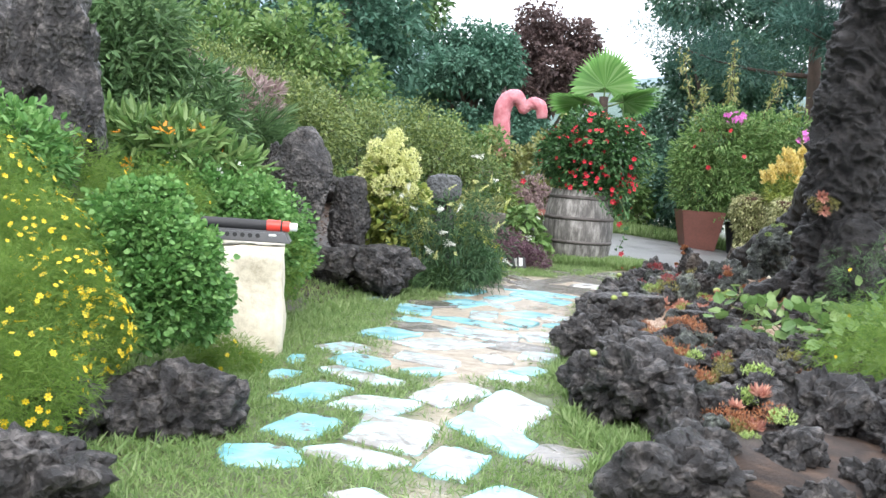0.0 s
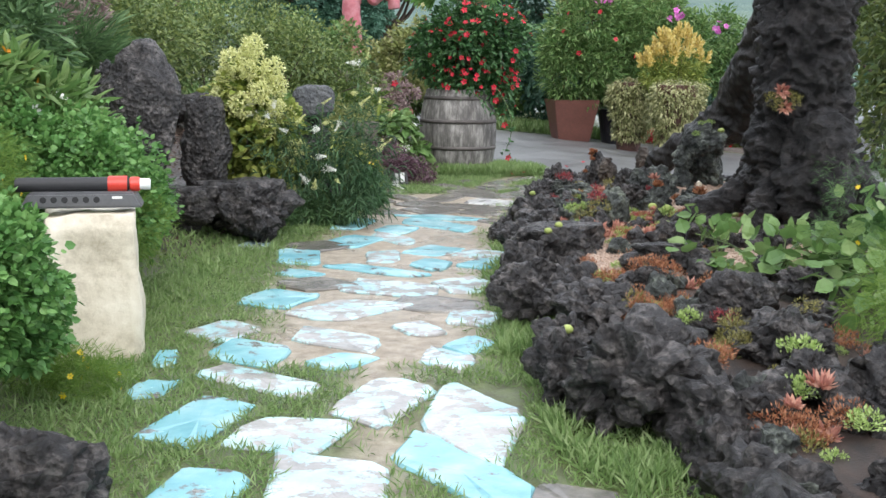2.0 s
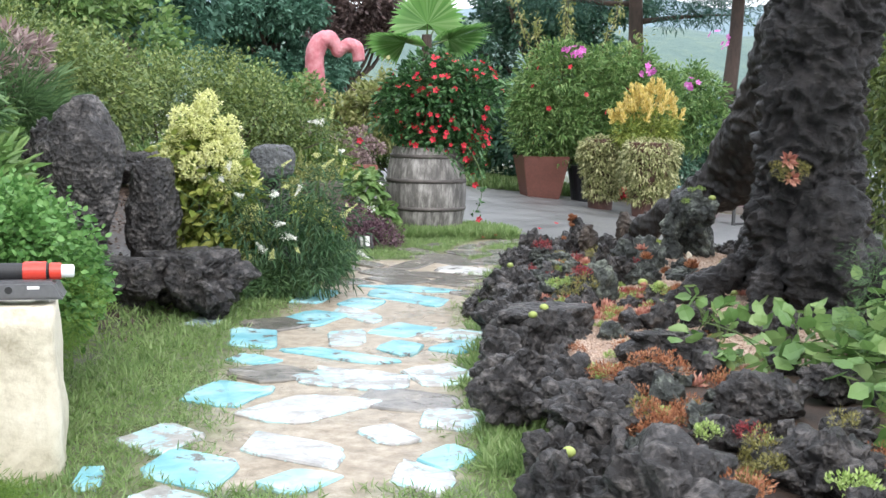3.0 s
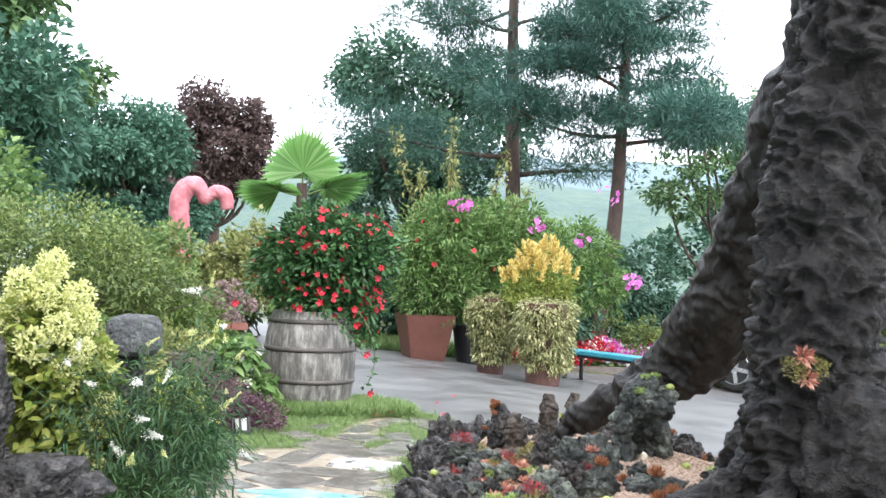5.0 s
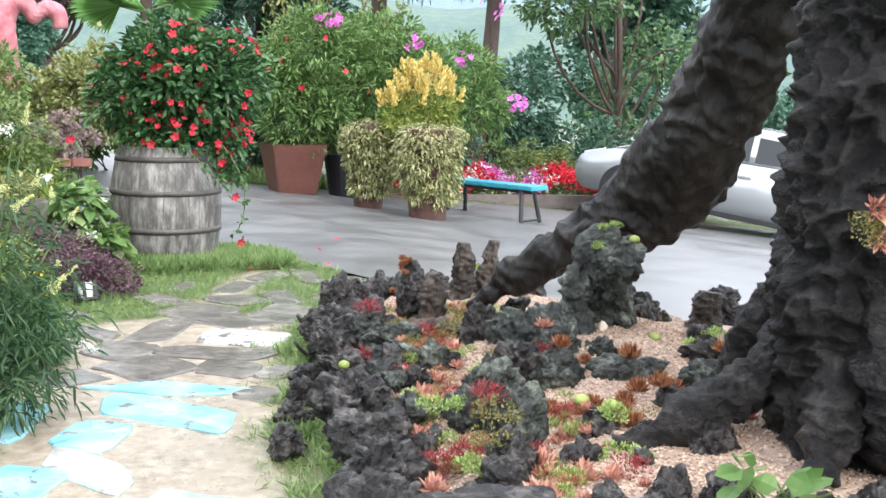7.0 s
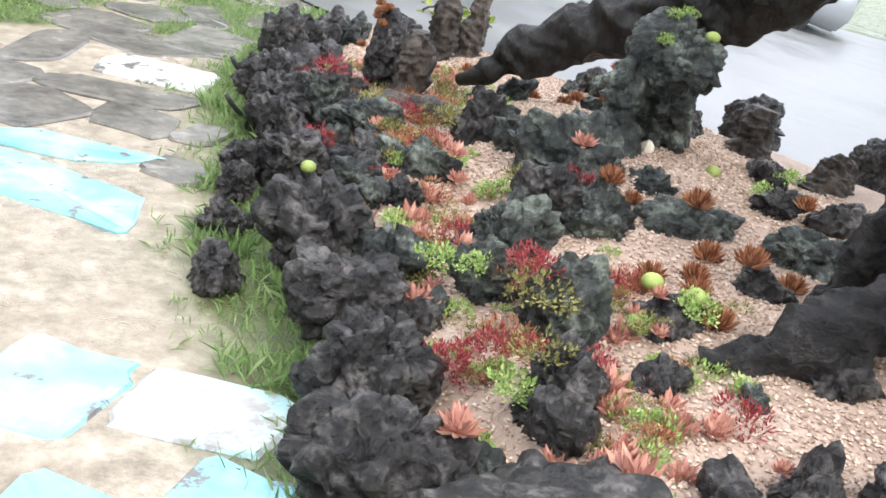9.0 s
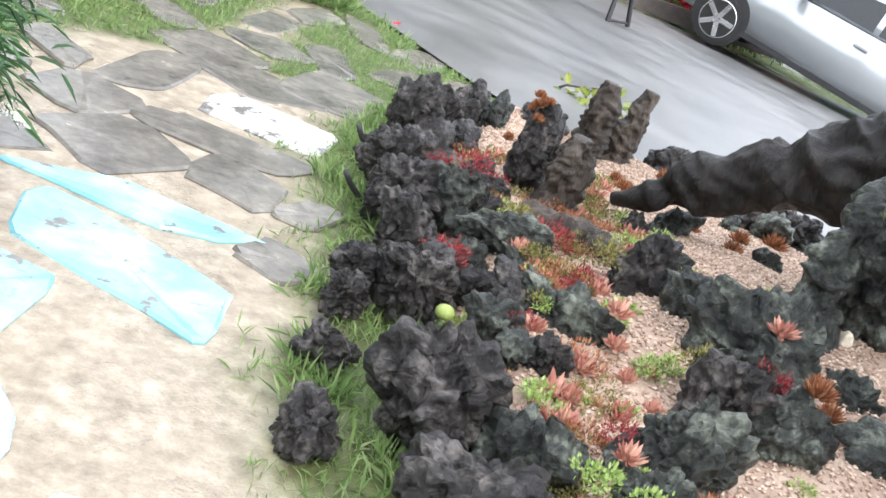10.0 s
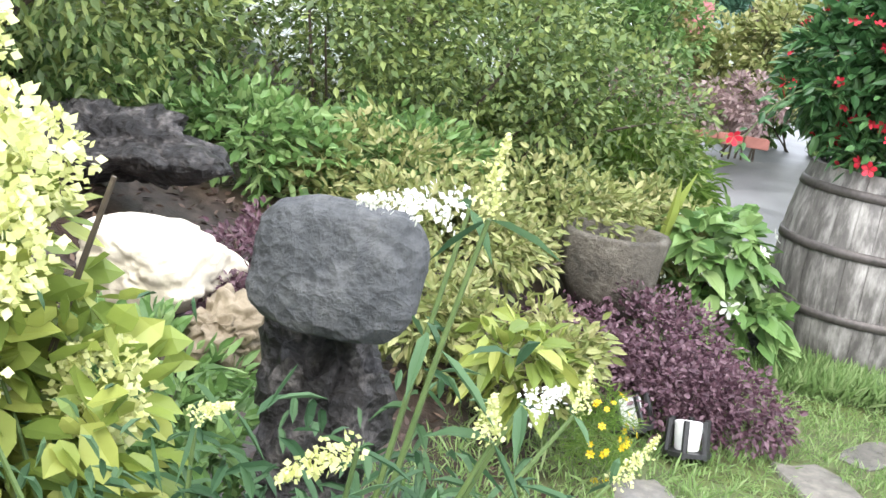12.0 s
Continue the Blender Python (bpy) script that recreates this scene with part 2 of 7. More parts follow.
def mixed_ground(name):
    """Sandy wet mortar, thinning into moss and short turf in patches."""
    m = bpy.data.materials.new(name)
    m.use_nodes = True
    nt = m.node_tree
    b = nt.nodes["Principled BSDF"]
    geo = nt.nodes.new("ShaderNodeNewGeometry")
    big, fine, grit = noise_node(nt, 1.7, 5), noise_node(nt, 14, 8, 0.7), noise_node(nt, 120, 4)
    for n in (big, fine, grit):
        nt.links.new(geo.outputs["Position"], n.inputs["Vector"])
    sand = ramp_node(nt, [(0.3, (0.16, 0.128, 0.09)), (0.5, (0.3, 0.25, 0.185)), (0.72, (0.47, 0.41, 0.325))])
    nt.links.new(fine.outputs[0], sand.inputs[0])
    turf = ramp_node(nt, [(0.3, (0.05, 0.045, 0.022)), (0.55, (0.09, 0.115, 0.035)), (0.8, (0.17, 0.19, 0.07))])
    nt.links.new(fine.outputs[0], turf.inputs[0])
    att = nt.nodes.new("ShaderNodeAttribute")
    att.attribute_name = "turf"
    mx = nt.nodes.new("ShaderNodeMixRGB")
    nt.links.new(att.outputs["Fac"], mx.inputs[0])
    nt.links.new(sand.outputs[0], mx.inputs[1])
    nt.links.new(turf.outputs[0], mx.inputs[2])
    mulch = ramp_node(nt, [(0.35, (0.014, 0.009, 0.007)), (0.55, (0.05, 0.034, 0.026)), (0.75, (0.12, 0.085, 0.065))])
    nt.links.new(fine.outputs[0], mulch.inputs[0])
    bark = nt.nodes.new("ShaderNodeAttribute")
    bark.attribute_name = "mulch"
    my = nt.nodes.new("ShaderNodeMixRGB")
    nt.links.new(bark.outputs["Fac"], my.inputs[0])
    nt.links.new(mx.outputs[0], my.inputs[1])
    nt.links.new(mulch.outputs[0], my.inputs[2])
    nt.links.new(my.outputs[0], b.inputs["Base Color"])
    rr = nt.nodes.new("ShaderNodeMapRange")
    rr.inputs["From Min"].default_value, rr.inputs["From Max"].default_value = 0.35, 0.6
    rr.inputs["To Min"].default_value, rr.inputs["To Max"].default_value = 0.12, 0.6
    nt.links.new(big.outputs[0], rr.inputs["Value"])
    nt.links.new(rr.outputs[0], b.inputs["Roughness"])
    bp = nt.nodes.new("ShaderNodeBump")
    bp.inputs["Strength"].default_value, bp.inputs["Distance"].default_value = 0.5, 0.006
    nt.links.new(grit.outputs[0], bp.inputs["Height"])
    nt.links.new(bp.outputs[0], b.inputs["Normal"])
    return m


def painted_slate(name, bare, light=1.0, tones=((0.14, 0.37, 0.42), (0.22, 0.47, 0.515), (0.4, 0.6, 0.63))):
    """Slate with flaking turquoise paint; bare: how much of it is worn away."""
    m = surface(name, [(0.3, tuple(light * c for c in (0.08, 0.078, 0.075))), (0.6, tuple(light * c for c in (0.17, 0.165, 0.155))), (0.8, tuple(light * c for c in (0.27, 0.255, 0.23)))], 6, 0.22, 0.3, 30, 0.005)
    nt = m.node_tree
    b = nt.nodes["Principled BSDF"]
    under = b.inputs["Base Color"].links[0].from_socket
    geo = nt.nodes.new("ShaderNodeNewGeometry")
    n, tone = noise_node(nt, 9, 9, 0.7), noise_node(nt, 4, 5)
    nt.links.new(geo.outputs["Position"], n.inputs["Vector"])
    nt.links.new(geo.outputs["Position"], tone.inputs["Vector"])
    edge = ramp_node(nt, [(bare - 0.03, (0, 0, 0)), (bare + 0.03, (1, 1, 1))])
    nt.links.new(n.outputs[0], edge.inputs[0])
    paint = ramp_node(nt, [(p, tuple(c)) for p, c in zip((0.32, 0.5, 0.7), tones)])
    nt.links.new(tone.outputs[0], paint.inputs[0])
    mx = nt.nodes.new("ShaderNodeMixRGB")
    nt.links.new(edge.outputs[0], mx.inputs[0])
    nt.links.new(under, mx.inputs[1])
    nt.links.new(paint.outputs[0], mx.inputs[2])
    nt.links.new(mx.outputs[0], b.inputs["Base Color"])
    return m


M_GROUND = mixed_ground("sandy_turf_ground")
M_BLUE, M_WORN = painted_slate("turquoise_painted_slate", 0.41), painted_slate("worn_painted_slate", 0.5, 2.2, ((0.3, 0.5, 0.53), (0.42, 0.61, 0.63), (0.6, 0.72, 0.73)))
M_CHALK = painted_slate("white_painted_slate", 0.44, 1.0, ((0.46, 0.46, 0.44), (0.56, 0.56, 0.54), (0.68, 0.68, 0.66)))


# ---- mesh helpers ----
def mesh_np(name, V, F, mat, smooth=False):
    """A mesh from numpy vertices and faces of one size."""
    me = bpy.data.meshes.new(name)
    V, F = np.asarray(V, np.float32), np.asarray(F, np.int32)
    me.vertices.add(len(V))
    me.vertices.foreach_set("co", V.ravel())
    k = F.shape[1]
    me.loops.add(F.size)
    me.loops.foreach_set("vertex_index", F.ravel())
    me.polygons.add(len(F))
    me.polygons.foreach_set("loop_start", np.arange(0, F.size, k, dtype=np.int32))
    me.polygons.foreach_set("use_smooth", np.full(len(F), smooth))
    me.update(calc_edges=True)
    me.validate()
    me.materials.append(mat)
    return me


def bm_mesh(name, bm, mat, smooth=False):
    me = bpy.data.meshes.new(name)
    bmesh.ops.recalc_face_normals(bm, faces=bm.faces)
    for f in bm.faces:
        f.smooth = smooth
    bm.to_mesh(me)
    bm.free()
    me.materials.append(mat)
    return me


def thing(name, label, category, at=(0, 0, 0), rz=0, group="", kind=""):
    ob = new(name)
    ob.empty_display_size = 0.1
    ob.matrix_world = pose(*at, 0, 0, rz)
    return tagged(ob, label, category, group, kind)


def part(name, me, parent, label="", at=None, m=None):
    ob = new(name, me)
    ob.parent = parent
    if m is not None:
        ob.matrix_basis = m
    elif at is not None:
        ob.location = at
    if label:
        ob["label"] = label
    return ob


def solo(name, me, label, category, m=None, group="", kind=""):
    ob = new(name, me)
    if m is not None:
        ob.matrix_world = m
    return tagged(ob, label, category, group, kind)


def unit(v):
    return v / np.maximum(np.linalg.norm(v, axis=-1, keepdims=True), 1e-9)


def leaf_mesh(rng, P, D, size, width=0.5, droop=0.2, fold=0.12, spread=0.3, simple=False):
    """Leaves at points P growing along D: (vertices, triangles)."""
    n = len(P)
    D = unit(D + rng.normal(0, spread, (n, 3)))
    S = unit(np.cross(D, rng.normal(0, 1, (n, 3)) * 0.6 + [0, 0, 1]))
    U = np.cross(S, D)
    L = (size * rng.uniform(0.65, 1.25, n))[:, None]
    W = L * width * 0.5
    tip = P + D * L - np.array([0, 0, 1]) * L * droop
    a, b = P + D * L * 0.45 + S * W - [0, 0, 0], P + D * L * 0.45 - S * W
    if simple:
        V = np.stack([P, a, tip, b], 1).reshape(-1, 3)
        base = np.arange(n)[:, None] * 4
        return V, np.concatenate([base + [0, 2, 1], base + [0, 3, 2]])
    down = np.array([0, 0, 1.0]) * L * droop
    a1, b1 = P + D * L * 0.25 + S * W * 0.85 - down * 0.06, P + D * L * 0.25 - S * W * 0.85 - down * 0.06
    a2, b2 = P + D * L * 0.62 + S * W * 0.8 - down * 0.38, P + D * L * 0.62 - S * W * 0.8 - down * 0.38
    m1, m2 = P + D * L * 0.27 - U * L * fold * 0.6 - down * 0.06, P + D * L * 0.63 - U * L * fold * 0.7 - down * 0.38
    V = np.stack([P, a1, a2, tip, b2, b1, m1, m2], 1).reshape(-1, 3)
    base = np.arange(n)[:, None] * 8
    return V, np.concatenate([base + t for t in ([0, 6, 1], [0, 5, 6], [1, 6, 7], [1, 7, 2], [6, 5, 4], [6, 4, 7], [2, 7, 3], [7, 4, 3])])


def cloud(rng, blobs, n, clump=0.25, per=14, inner=0.3):
    """Points and outward ways on the uneven, clumped skin of a set of ellipsoids (x, y, z, rx, ry, rz)."""
    B = np.array(blobs, float)
    w = (B[:, 3] * B[:, 4] + B[:, 3] * B[:, 5] + B[:, 4] * B[:, 5])
    k = max(n // per, 1)
    idx = rng.choice(len(B), k, p=w / w.sum())
    d = unit(rng.normal(0, 1, (k, 3)))
    r = 1 - inner * rng.random(k)[:, None] ** 1.4 + rng.normal(0, 0.05, (k, 1))
    C = B[idx, :3] + d * B[idx, 3:] * r
    size = clump * B[idx, 3:].mean(1)
    j = np.repeat(np.arange(k), per)
    e = unit(rng.normal(0, 1, (len(j), 3)))
    P = C[j] + e * (size[j] * rng.uniform(0.3, 1.0, len(j)))[:, None]
    D = unit(d[j] * 0.7 + e * 0.8 + [0, 0, 0.15])
    return P, D


def keep_above(P, D, z):
    ok = P[:, 2] > z
    return P[ok], D[ok]


def foliage(name, seed, blobs, n, mat, size, parent, floor=0.02, width=0.5, droop=0.2, clump=0.25, per=14, inner=0.35, spread=0.35, simple=False, label=""):
    rng = np.random.default_rng(seed)
    P, D = keep_above(*cloud(rng, blobs, n, clump, per, inner), floor)
    V, F = leaf_mesh(rng, P, D, size, width, droop, spread=spread, simple=simple)
    return tagged(part(name, mesh_np(name, V, F, mat), parent, label), kind="stuff")


def tube(points, radii, seg=8, cap=True):
    """A round, tapering limb along points: (vertices, quads)."""
    P = np.array(points, float)
    T = unit(np.gradient(P, axis=0))
    ref = np.array([0.31, 0.87, 0.38])
    A = unit(np.cross(T, ref))
    B = np.cross(T, A)
    ang = np.linspace(0, 2 * np.pi, seg, endpoint=False)
    R = np.array(radii, float)[:, None, None]
    V = P[:, None] + R * (np.cos(ang)[None, :, None] * A[:, None] + np.sin(ang)[None, :, None] * B[:, None])
    n = len(P)
    i, j = np.meshgrid(np.arange(n - 1), np.arange(seg), indexing="ij")
    q = np.stack([i * seg + j, i * seg + (j + 1) % seg, (i + 1) * seg + (j + 1) % seg, (i + 1) * seg + j], -1).reshape(-1, 4)
    V = V.reshape(-1, 3)
    if cap:
        V = np.vstack([V, P[:1], P[-1:]])
        k = np.arange(seg)
        c0 = np.stack([np.full(seg, n * seg), (k + 1) % seg, k, k], -1)
        c1 = np.stack([np.full(seg, n * seg + 1), (n - 1) * seg + k, (n - 1) * seg + (k + 1) % seg, (n - 1) * seg + (k + 1) % seg], -1)
        c0, c1 = c0[:, [0, 1, 2, 2]], c1[:, [0, 1, 2, 2]]
        return V, q, np.vstack([c0, c1])[:, :3]
    return V, q, np.zeros((0, 3), int)


def join_tubes(tubes):
    """Several tubes in one triangle mesh."""
    Vs, Fs, off = [], [], 0
    for V, q, c in tubes:
        Vs.append(V)
        Fs += [q[:, [0, 1, 2]] + off, q[:, [0, 2, 3]] + off, c + off]
        off += len(V)
    return np.vstack(Vs), np.vstack(Fs)


def curve_between(a, b, bend=(0, 0, 0), n=7):
    t = np.linspace(0, 1, n)[:, None]
    return np.array(a) * (1 - t) + np.array(b) * t + np.array(bend) * 4 * t * (1 - t)


ICO = {}


def ico(level):
    if level not in ICO:
        bm = bmesh.new()
        bmesh.ops.create_icosphere(bm, subdivisions=level, radius=1)
        ICO[level] = (np.array([v.co[:] for v in bm.verts]), np.array([[v.index for v in f.verts] for f in bm.faces]))
        bm.free()
    return ICO[level]


def rock_mesh(name, size, seed, mat, level=4, lumps=0.38, pit=0.45, freq=1.9, flat=0.0, rough=1.0):
    """A craggy lava boulder: lumps, sharp ridges, undercuts and bubble pits."""
    U, F = ico(level)
    off = Vector((seed * 7.31 % 50, seed * 3.17 % 50, seed * 5.71 % 50))
    out = np.empty_like(U)
    asp = np.array(size) / max(size)
    r3 = np.random.default_rng(seed * 13 + 5)
    planes, heights = unit(r3.normal(0, 1, (11, 3))), r3.uniform(0.55, 0.95, 11)
    for i, u in enumerate(U):
        p = Vector(u * asp) * freq + off
        w = p + 0.35 * noise.noise_vector(p * 1.7)
        dots = planes @ u
        chunk = 1.05
        for dk, hk in zip(dots, heights):
            if dk > 0.3:
                chunk = min(chunk, hk / dk)
        big, small = noise.voronoi(w * 1.2)[0], noise.voronoi((w + 0.12 * noise.noise_vector(p * 6)) * 3.9)[0]
        knob = min(1.0, (big[1] - big[0]) * 2.2)
        nub = min(1.0, (small[1] - small[0]) * 2.0)
        fine = 1 - abs(noise.noise(w * 6.5)) * 2
        r = chunk * (1 + lumps * 0.6 * noise.noise(w)) + rough * (0.24 * knob ** 0.6 + 0.06 * nub ** 0.7 - 0.2 + 0.035 * fine - pit * 0.8 * max(0.0, 0.2 - small[0]))
        r += 0.03 * noise.noise(p * 13) + 0.02 * noise.noise(p * 27)
        v = rough * (0.13 * noise.noise_vector(p * 1.9) + 0.03 * noise.noise_vector(p * 5.3))
        out[i] = u * r + np.array(v)
    if flat:
        out[:, 2] = np.where(out[:, 2] > 1 - flat, 1 - flat + (out[:, 2] - 1 + flat) * 0.25, out[:, 2])
    return mesh_np(name, out * size, F, mat, True)


# ---- the lie of the land ----
def bed_edge(y):
    """x of the foot of the planted bank, beside the path."""
    return float(np.interp(y, [-4, 2, 4.5, 6, 7.5, 9, 10.5, 11.3, 12.2, 13.5, 15], [-1.1, -1.1, -0.85, -0.95, -0.6, 0.0, 0.55, 0.75, 0.95, 0.9, 0.6]))


def land(x, y):
    """Height of the ground at x, y."""
    z = -0.095 * max(0.0, min(x, 16) - 3.0) - 0.25 * max(0.0, min(x, 60) - 16.0)
    rise = max(0.0, bed_edge(y) - x)
    z += min(1.3, 0.3 * rise * min(1.0, rise * 1.5)) * max(0.0, min(1.0, (17.5 - y) / 3))
    return z


def axis(breaks):
    """Coordinates from (start, end, step) stretches."""
    return np.unique(np.round(np.concatenate([np.arange(a, b, s) for a, b, s in breaks]), 4))


GX = axis([(-900, -60, 60), (-60, -8, 4), (-8, -3, 0.5), (-3, 4, 0.08), (4, 16, 0.6), (16, 60, 4), (60, 901, 60)])
GY = axis([(-300, -30, 30), (-30, -2, 2), (-2, 13, 0.08), (13, 30, 0.8), (30, 80, 5), (80, 1501, 80)])
xx, yy = np.meshgrid(GX, GY, indexing="ij")
zz = np.array([[land(x, y) for y in GY] for x in GX])
near = (xx > -3) & (xx < 4) & (yy > -2) & (yy < 13)
bumpz = np.array([[0.008 * noise.noise((x * 2.2, y * 2.2, 0)) + 0.004 * noise.noise((x * 9, y * 9, 3)) for y in GY] for x in GX])
zz = zz + np.where(near, bumpz, 0)
i, j = np.meshgrid(np.arange(len(GX) - 1), np.arange(len(GY) - 1), indexing="ij")
ny = len(GY)
quads = np.stack([i * ny + j, (i + 1) * ny + j, (i + 1) * ny + j + 1, i * ny + j + 1], -1).reshape(-1, 4)
ground_me = mesh_np("ground", np.stack([xx, yy, zz], -1).reshape(-1, 3), quads, M_GROUND, True)


def path_mid(y):
    return float(np.interp(y, [2, 4, 6, 7.5, 9, 10, 11, 12], [0.05, 0.05, 0.2, 0.45, 0.8, 1.1, 1.5, 2.0]))


def path_half(y):
    return float(np.interp(y, [2, 5, 6.5, 8, 9.5, 10.3, 11.2], [0.35, 0.45, 0.62, 0.62, 0.62, 0.6, 0.3]))


def turfness(x, y):
    """1 where turf grows, 0 on the bare sandy mortar of the path."""
    d = abs(x - path_mid(y)) / path_half(y)
    n = noise.noise((x * 2.1, y * 2.1, 5)) * 0.5 + noise.noise((x * 6, y * 6, 8)) * 0.3
    sandy = 0.15 if y < 5.3 else (0.78 if x > path_mid(y) else 1.0)
    if y > 10.6:
        sandy = 0.35
    if y > 12.6 or x < -3 or x > 4:
        return 1.0
    return float(min(1.0, max(0.0, ((d - sandy) * 2.2 + 0.5 + n))))


turf = np.array([[turfness(x, y) for y in GY] for x in GX])
attr = ground_me.attributes.new("turf", "FLOAT", "POINT")
attr.data.foreach_set("value", turf.ravel().astype(np.float32))
bank = np.array([[max(0.0, min(1.0, (bed_edge(y) - 0.12 - x) * 6 + 0.6 * noise.noise((x * 3, y * 3, 2)), (x + 3.2) * 1.2 + noise.noise((x, y, 4)), (y - 2.6) * 1.2 + noise.noise((x, y, 6)), (15 - y) * 1.2)) if -5 < x < 1 else 0.0 for y in GY] for x in GX])
attr = ground_me.attributes.new("mulch", "FLOAT", "POINT")
attr.data.foreach_set("value", bank.ravel().astype(np.float32))
solo("ground", ground_me, "sandy garden ground with patches of moss and short turf", "ground", kind="structure")


def sheet(name, outline, mat, lift, label, category, step=0.5, keep=None):
    """A thin sheet of paving that follows the land inside a left and right border x(y)."""
    left, right, y0, y1 = outline
    ys = np.arange(y0, y1 + step / 2, step)
    k = 40
    V = []
    for y in ys:
        for t in np.linspace(0, 1, k):
            x = left(y) * (1 - t) + right(y) * t
            V.append((x, y, land(x, y) + lift))
    a, b = np.meshgrid(np.arange(len(ys) - 1), np.arange(k - 1), indexing="ij")
    q = np.stack([a * k + b, a * k + b + 1, (a + 1) * k + b + 1, (a + 1) * k + b], -1).reshape(-1, 4)
    return solo(name, mesh_np(name, V, q, mat, True), label, category, kind="structure")


def road_left(y):
    return float(np.interp(y, [4, 8.5, 10, 11.2, 12.4, 13.2, 15, 18, 22, 26], [5.2, 4.4, 3.1, 2.62, 2.3, 1.75, 1.2, 1.1, 1.3, 1.5]))


def road_right(y):
    return float(np.interp(y, [4, 14, 17, 19, 19.6, 20.3, 21, 26], [26, 24, 16, 9.5, 3.6, 3.2, 3.0, 2.6]))


sheet("road", (road_left, road_right, 3.0, 26.0), M_ASPHALT, 0.018, "wet grey asphalt road running past the garden", "road", 0.2)


# ---- fossil-wood trunk and leaning root over the rockery ----
def gnarled(name, points, radii, mat, seed, seg=56, rings=90, rough_amp=0.09, freq=2.4, ridge=0.06, fine=0.02):
    """A thick, creviced, weathered trunk along points."""
    P, R = np.array(points, float), np.array(radii, float)
    s = np.linspace(0, len(P) - 1, rings)
    k = np.arange(len(P))
    C = np.stack([np.interp(s, k, P[:, a]) for a in range(3)], -1)
    for _ in range(6):
        C[1:-1] = (C[:-2] + 2 * C[1:-1] + C[2:]) / 4
    rad = np.interp(s, k, R)
    V, q, c = tube(C, rad, seg)
    body = V[:-2].reshape(rings, seg, 3)
    for a in range(rings):
        for b in range(seg):
            d = Vector(body[a, b] - C[a])
            p = Vector(body[a, b]) * freq + Vector((seed, seed * 2, 0))
            flat = Vector((p.x * 1.6, p.y * 1.6, p.z * 0.8))
            wob = p + 0.3 * noise.noise_vector(p)
            band = Vector((wob.x * 1.7, wob.y * 1.7, wob.z * 2.6 + wob.x * 0.8))
            h = rough_amp * noise.noise(p) * 2 + ridge * (0.35 - abs(noise.noise(flat * 2.2))) + fine * (0.45 - abs(noise.noise(band)) * 2) + fine * 0.6 * noise.noise(band * 2.3) + 0.012 * noise.noise(p * 9)
            f = 1 + h / max(rad[a], 0.05) * 0.55
            body[a, b] = C[a] + np.array(d) * f
    V[:-2] = body.reshape(-1, 3)
    Vj, Fj = join_tubes([(V, q, c)])
    return mesh_np(name, Vj, Fj, mat, True)


trunk = thing("fossil_trunk", "thick black furrowed tree trunk standing in the rockery", "trunk", (2.45, 7.02, 0.0))
TRUNK_AT = np.array([2.45, 7.02, 0.0])


def limb(name, points, radii, seed, seg, rings, parent, label="", **k):
    return part(name, gnarled(name, np.array(points) - TRUNK_AT, radii, M_FOSSIL, seed, seg, rings, **k), parent, label)


limb("stem", [(2.5, 7.05, -0.05), (2.47, 7.03, 0.25), (2.45, 7.02, 0.6), (2.45, 7.02, 1.0), (2.49, 7.02, 1.45), (2.56, 7.02, 1.8), (2.64, 7.02, 2.3), (2.7, 7.02, 3.0)],
     [0.27, 0.24, 0.225, 0.225, 0.23, 0.235, 0.24, 0.22], 3, 150, 380, trunk, rough_amp=0.05, freq=5.4, ridge=0.1, fine=0.07)
for seed, pts, rad in ((5, [(2.42, 7.12, 0.75), (2.3, 7.16, 0.5), (2.16, 7.2, 0.36), (2.02, 7.26, 0.28), (1.86, 7.34, 0.2)], [0.03, 0.06, 0.065, 0.055, 0.03]),
                       (6, [(2.55, 6.95, 0.7), (2.68, 6.85, 0.45), (2.85, 6.72, 0.28), (3.0, 6.62, 0.16)], [0.1, 0.13, 0.1, 0.05]),
                       (7, [(2.42, 7.18, 0.85), (2.37, 7.3, 0.62), (2.36, 7.42, 0.4), (2.37, 7.52, 0.22)], [0.03, 0.05, 0.055, 0.04]),
                       (8, [(2.3, 6.9, 0.5), (2.22, 6.84, 0.36), (2.14, 6.8, 0.24)], [0.06, 0.07, 0.04])):
    limb("buttress_root", pts, rad, seed, 60, 90, trunk, "spreading buttress root", rough_amp=0.03, freq=6, ridge=0.05, fine=0.035)
limb("burl", [(2.5, 6.86, 0.86), (2.46, 6.8, 0.74), (2.44, 6.76, 0.55), (2.46, 6.76, 0.36), (2.46, 6.78, 0.22)], [0.05, 0.14, 0.17, 0.15, 0.1], 9, 60, 80, trunk, "swollen burl low on the trunk", rough_amp=0.05, freq=5, ridge=0.1, fine=0.05)
root = thing("leaning_root", "dark weathered root leaning against the trunk, wet and bare", "driftwood", (2.66, 8.8, 0.0))
ROOT_AT = np.array([2.66, 8.8, 0.0])
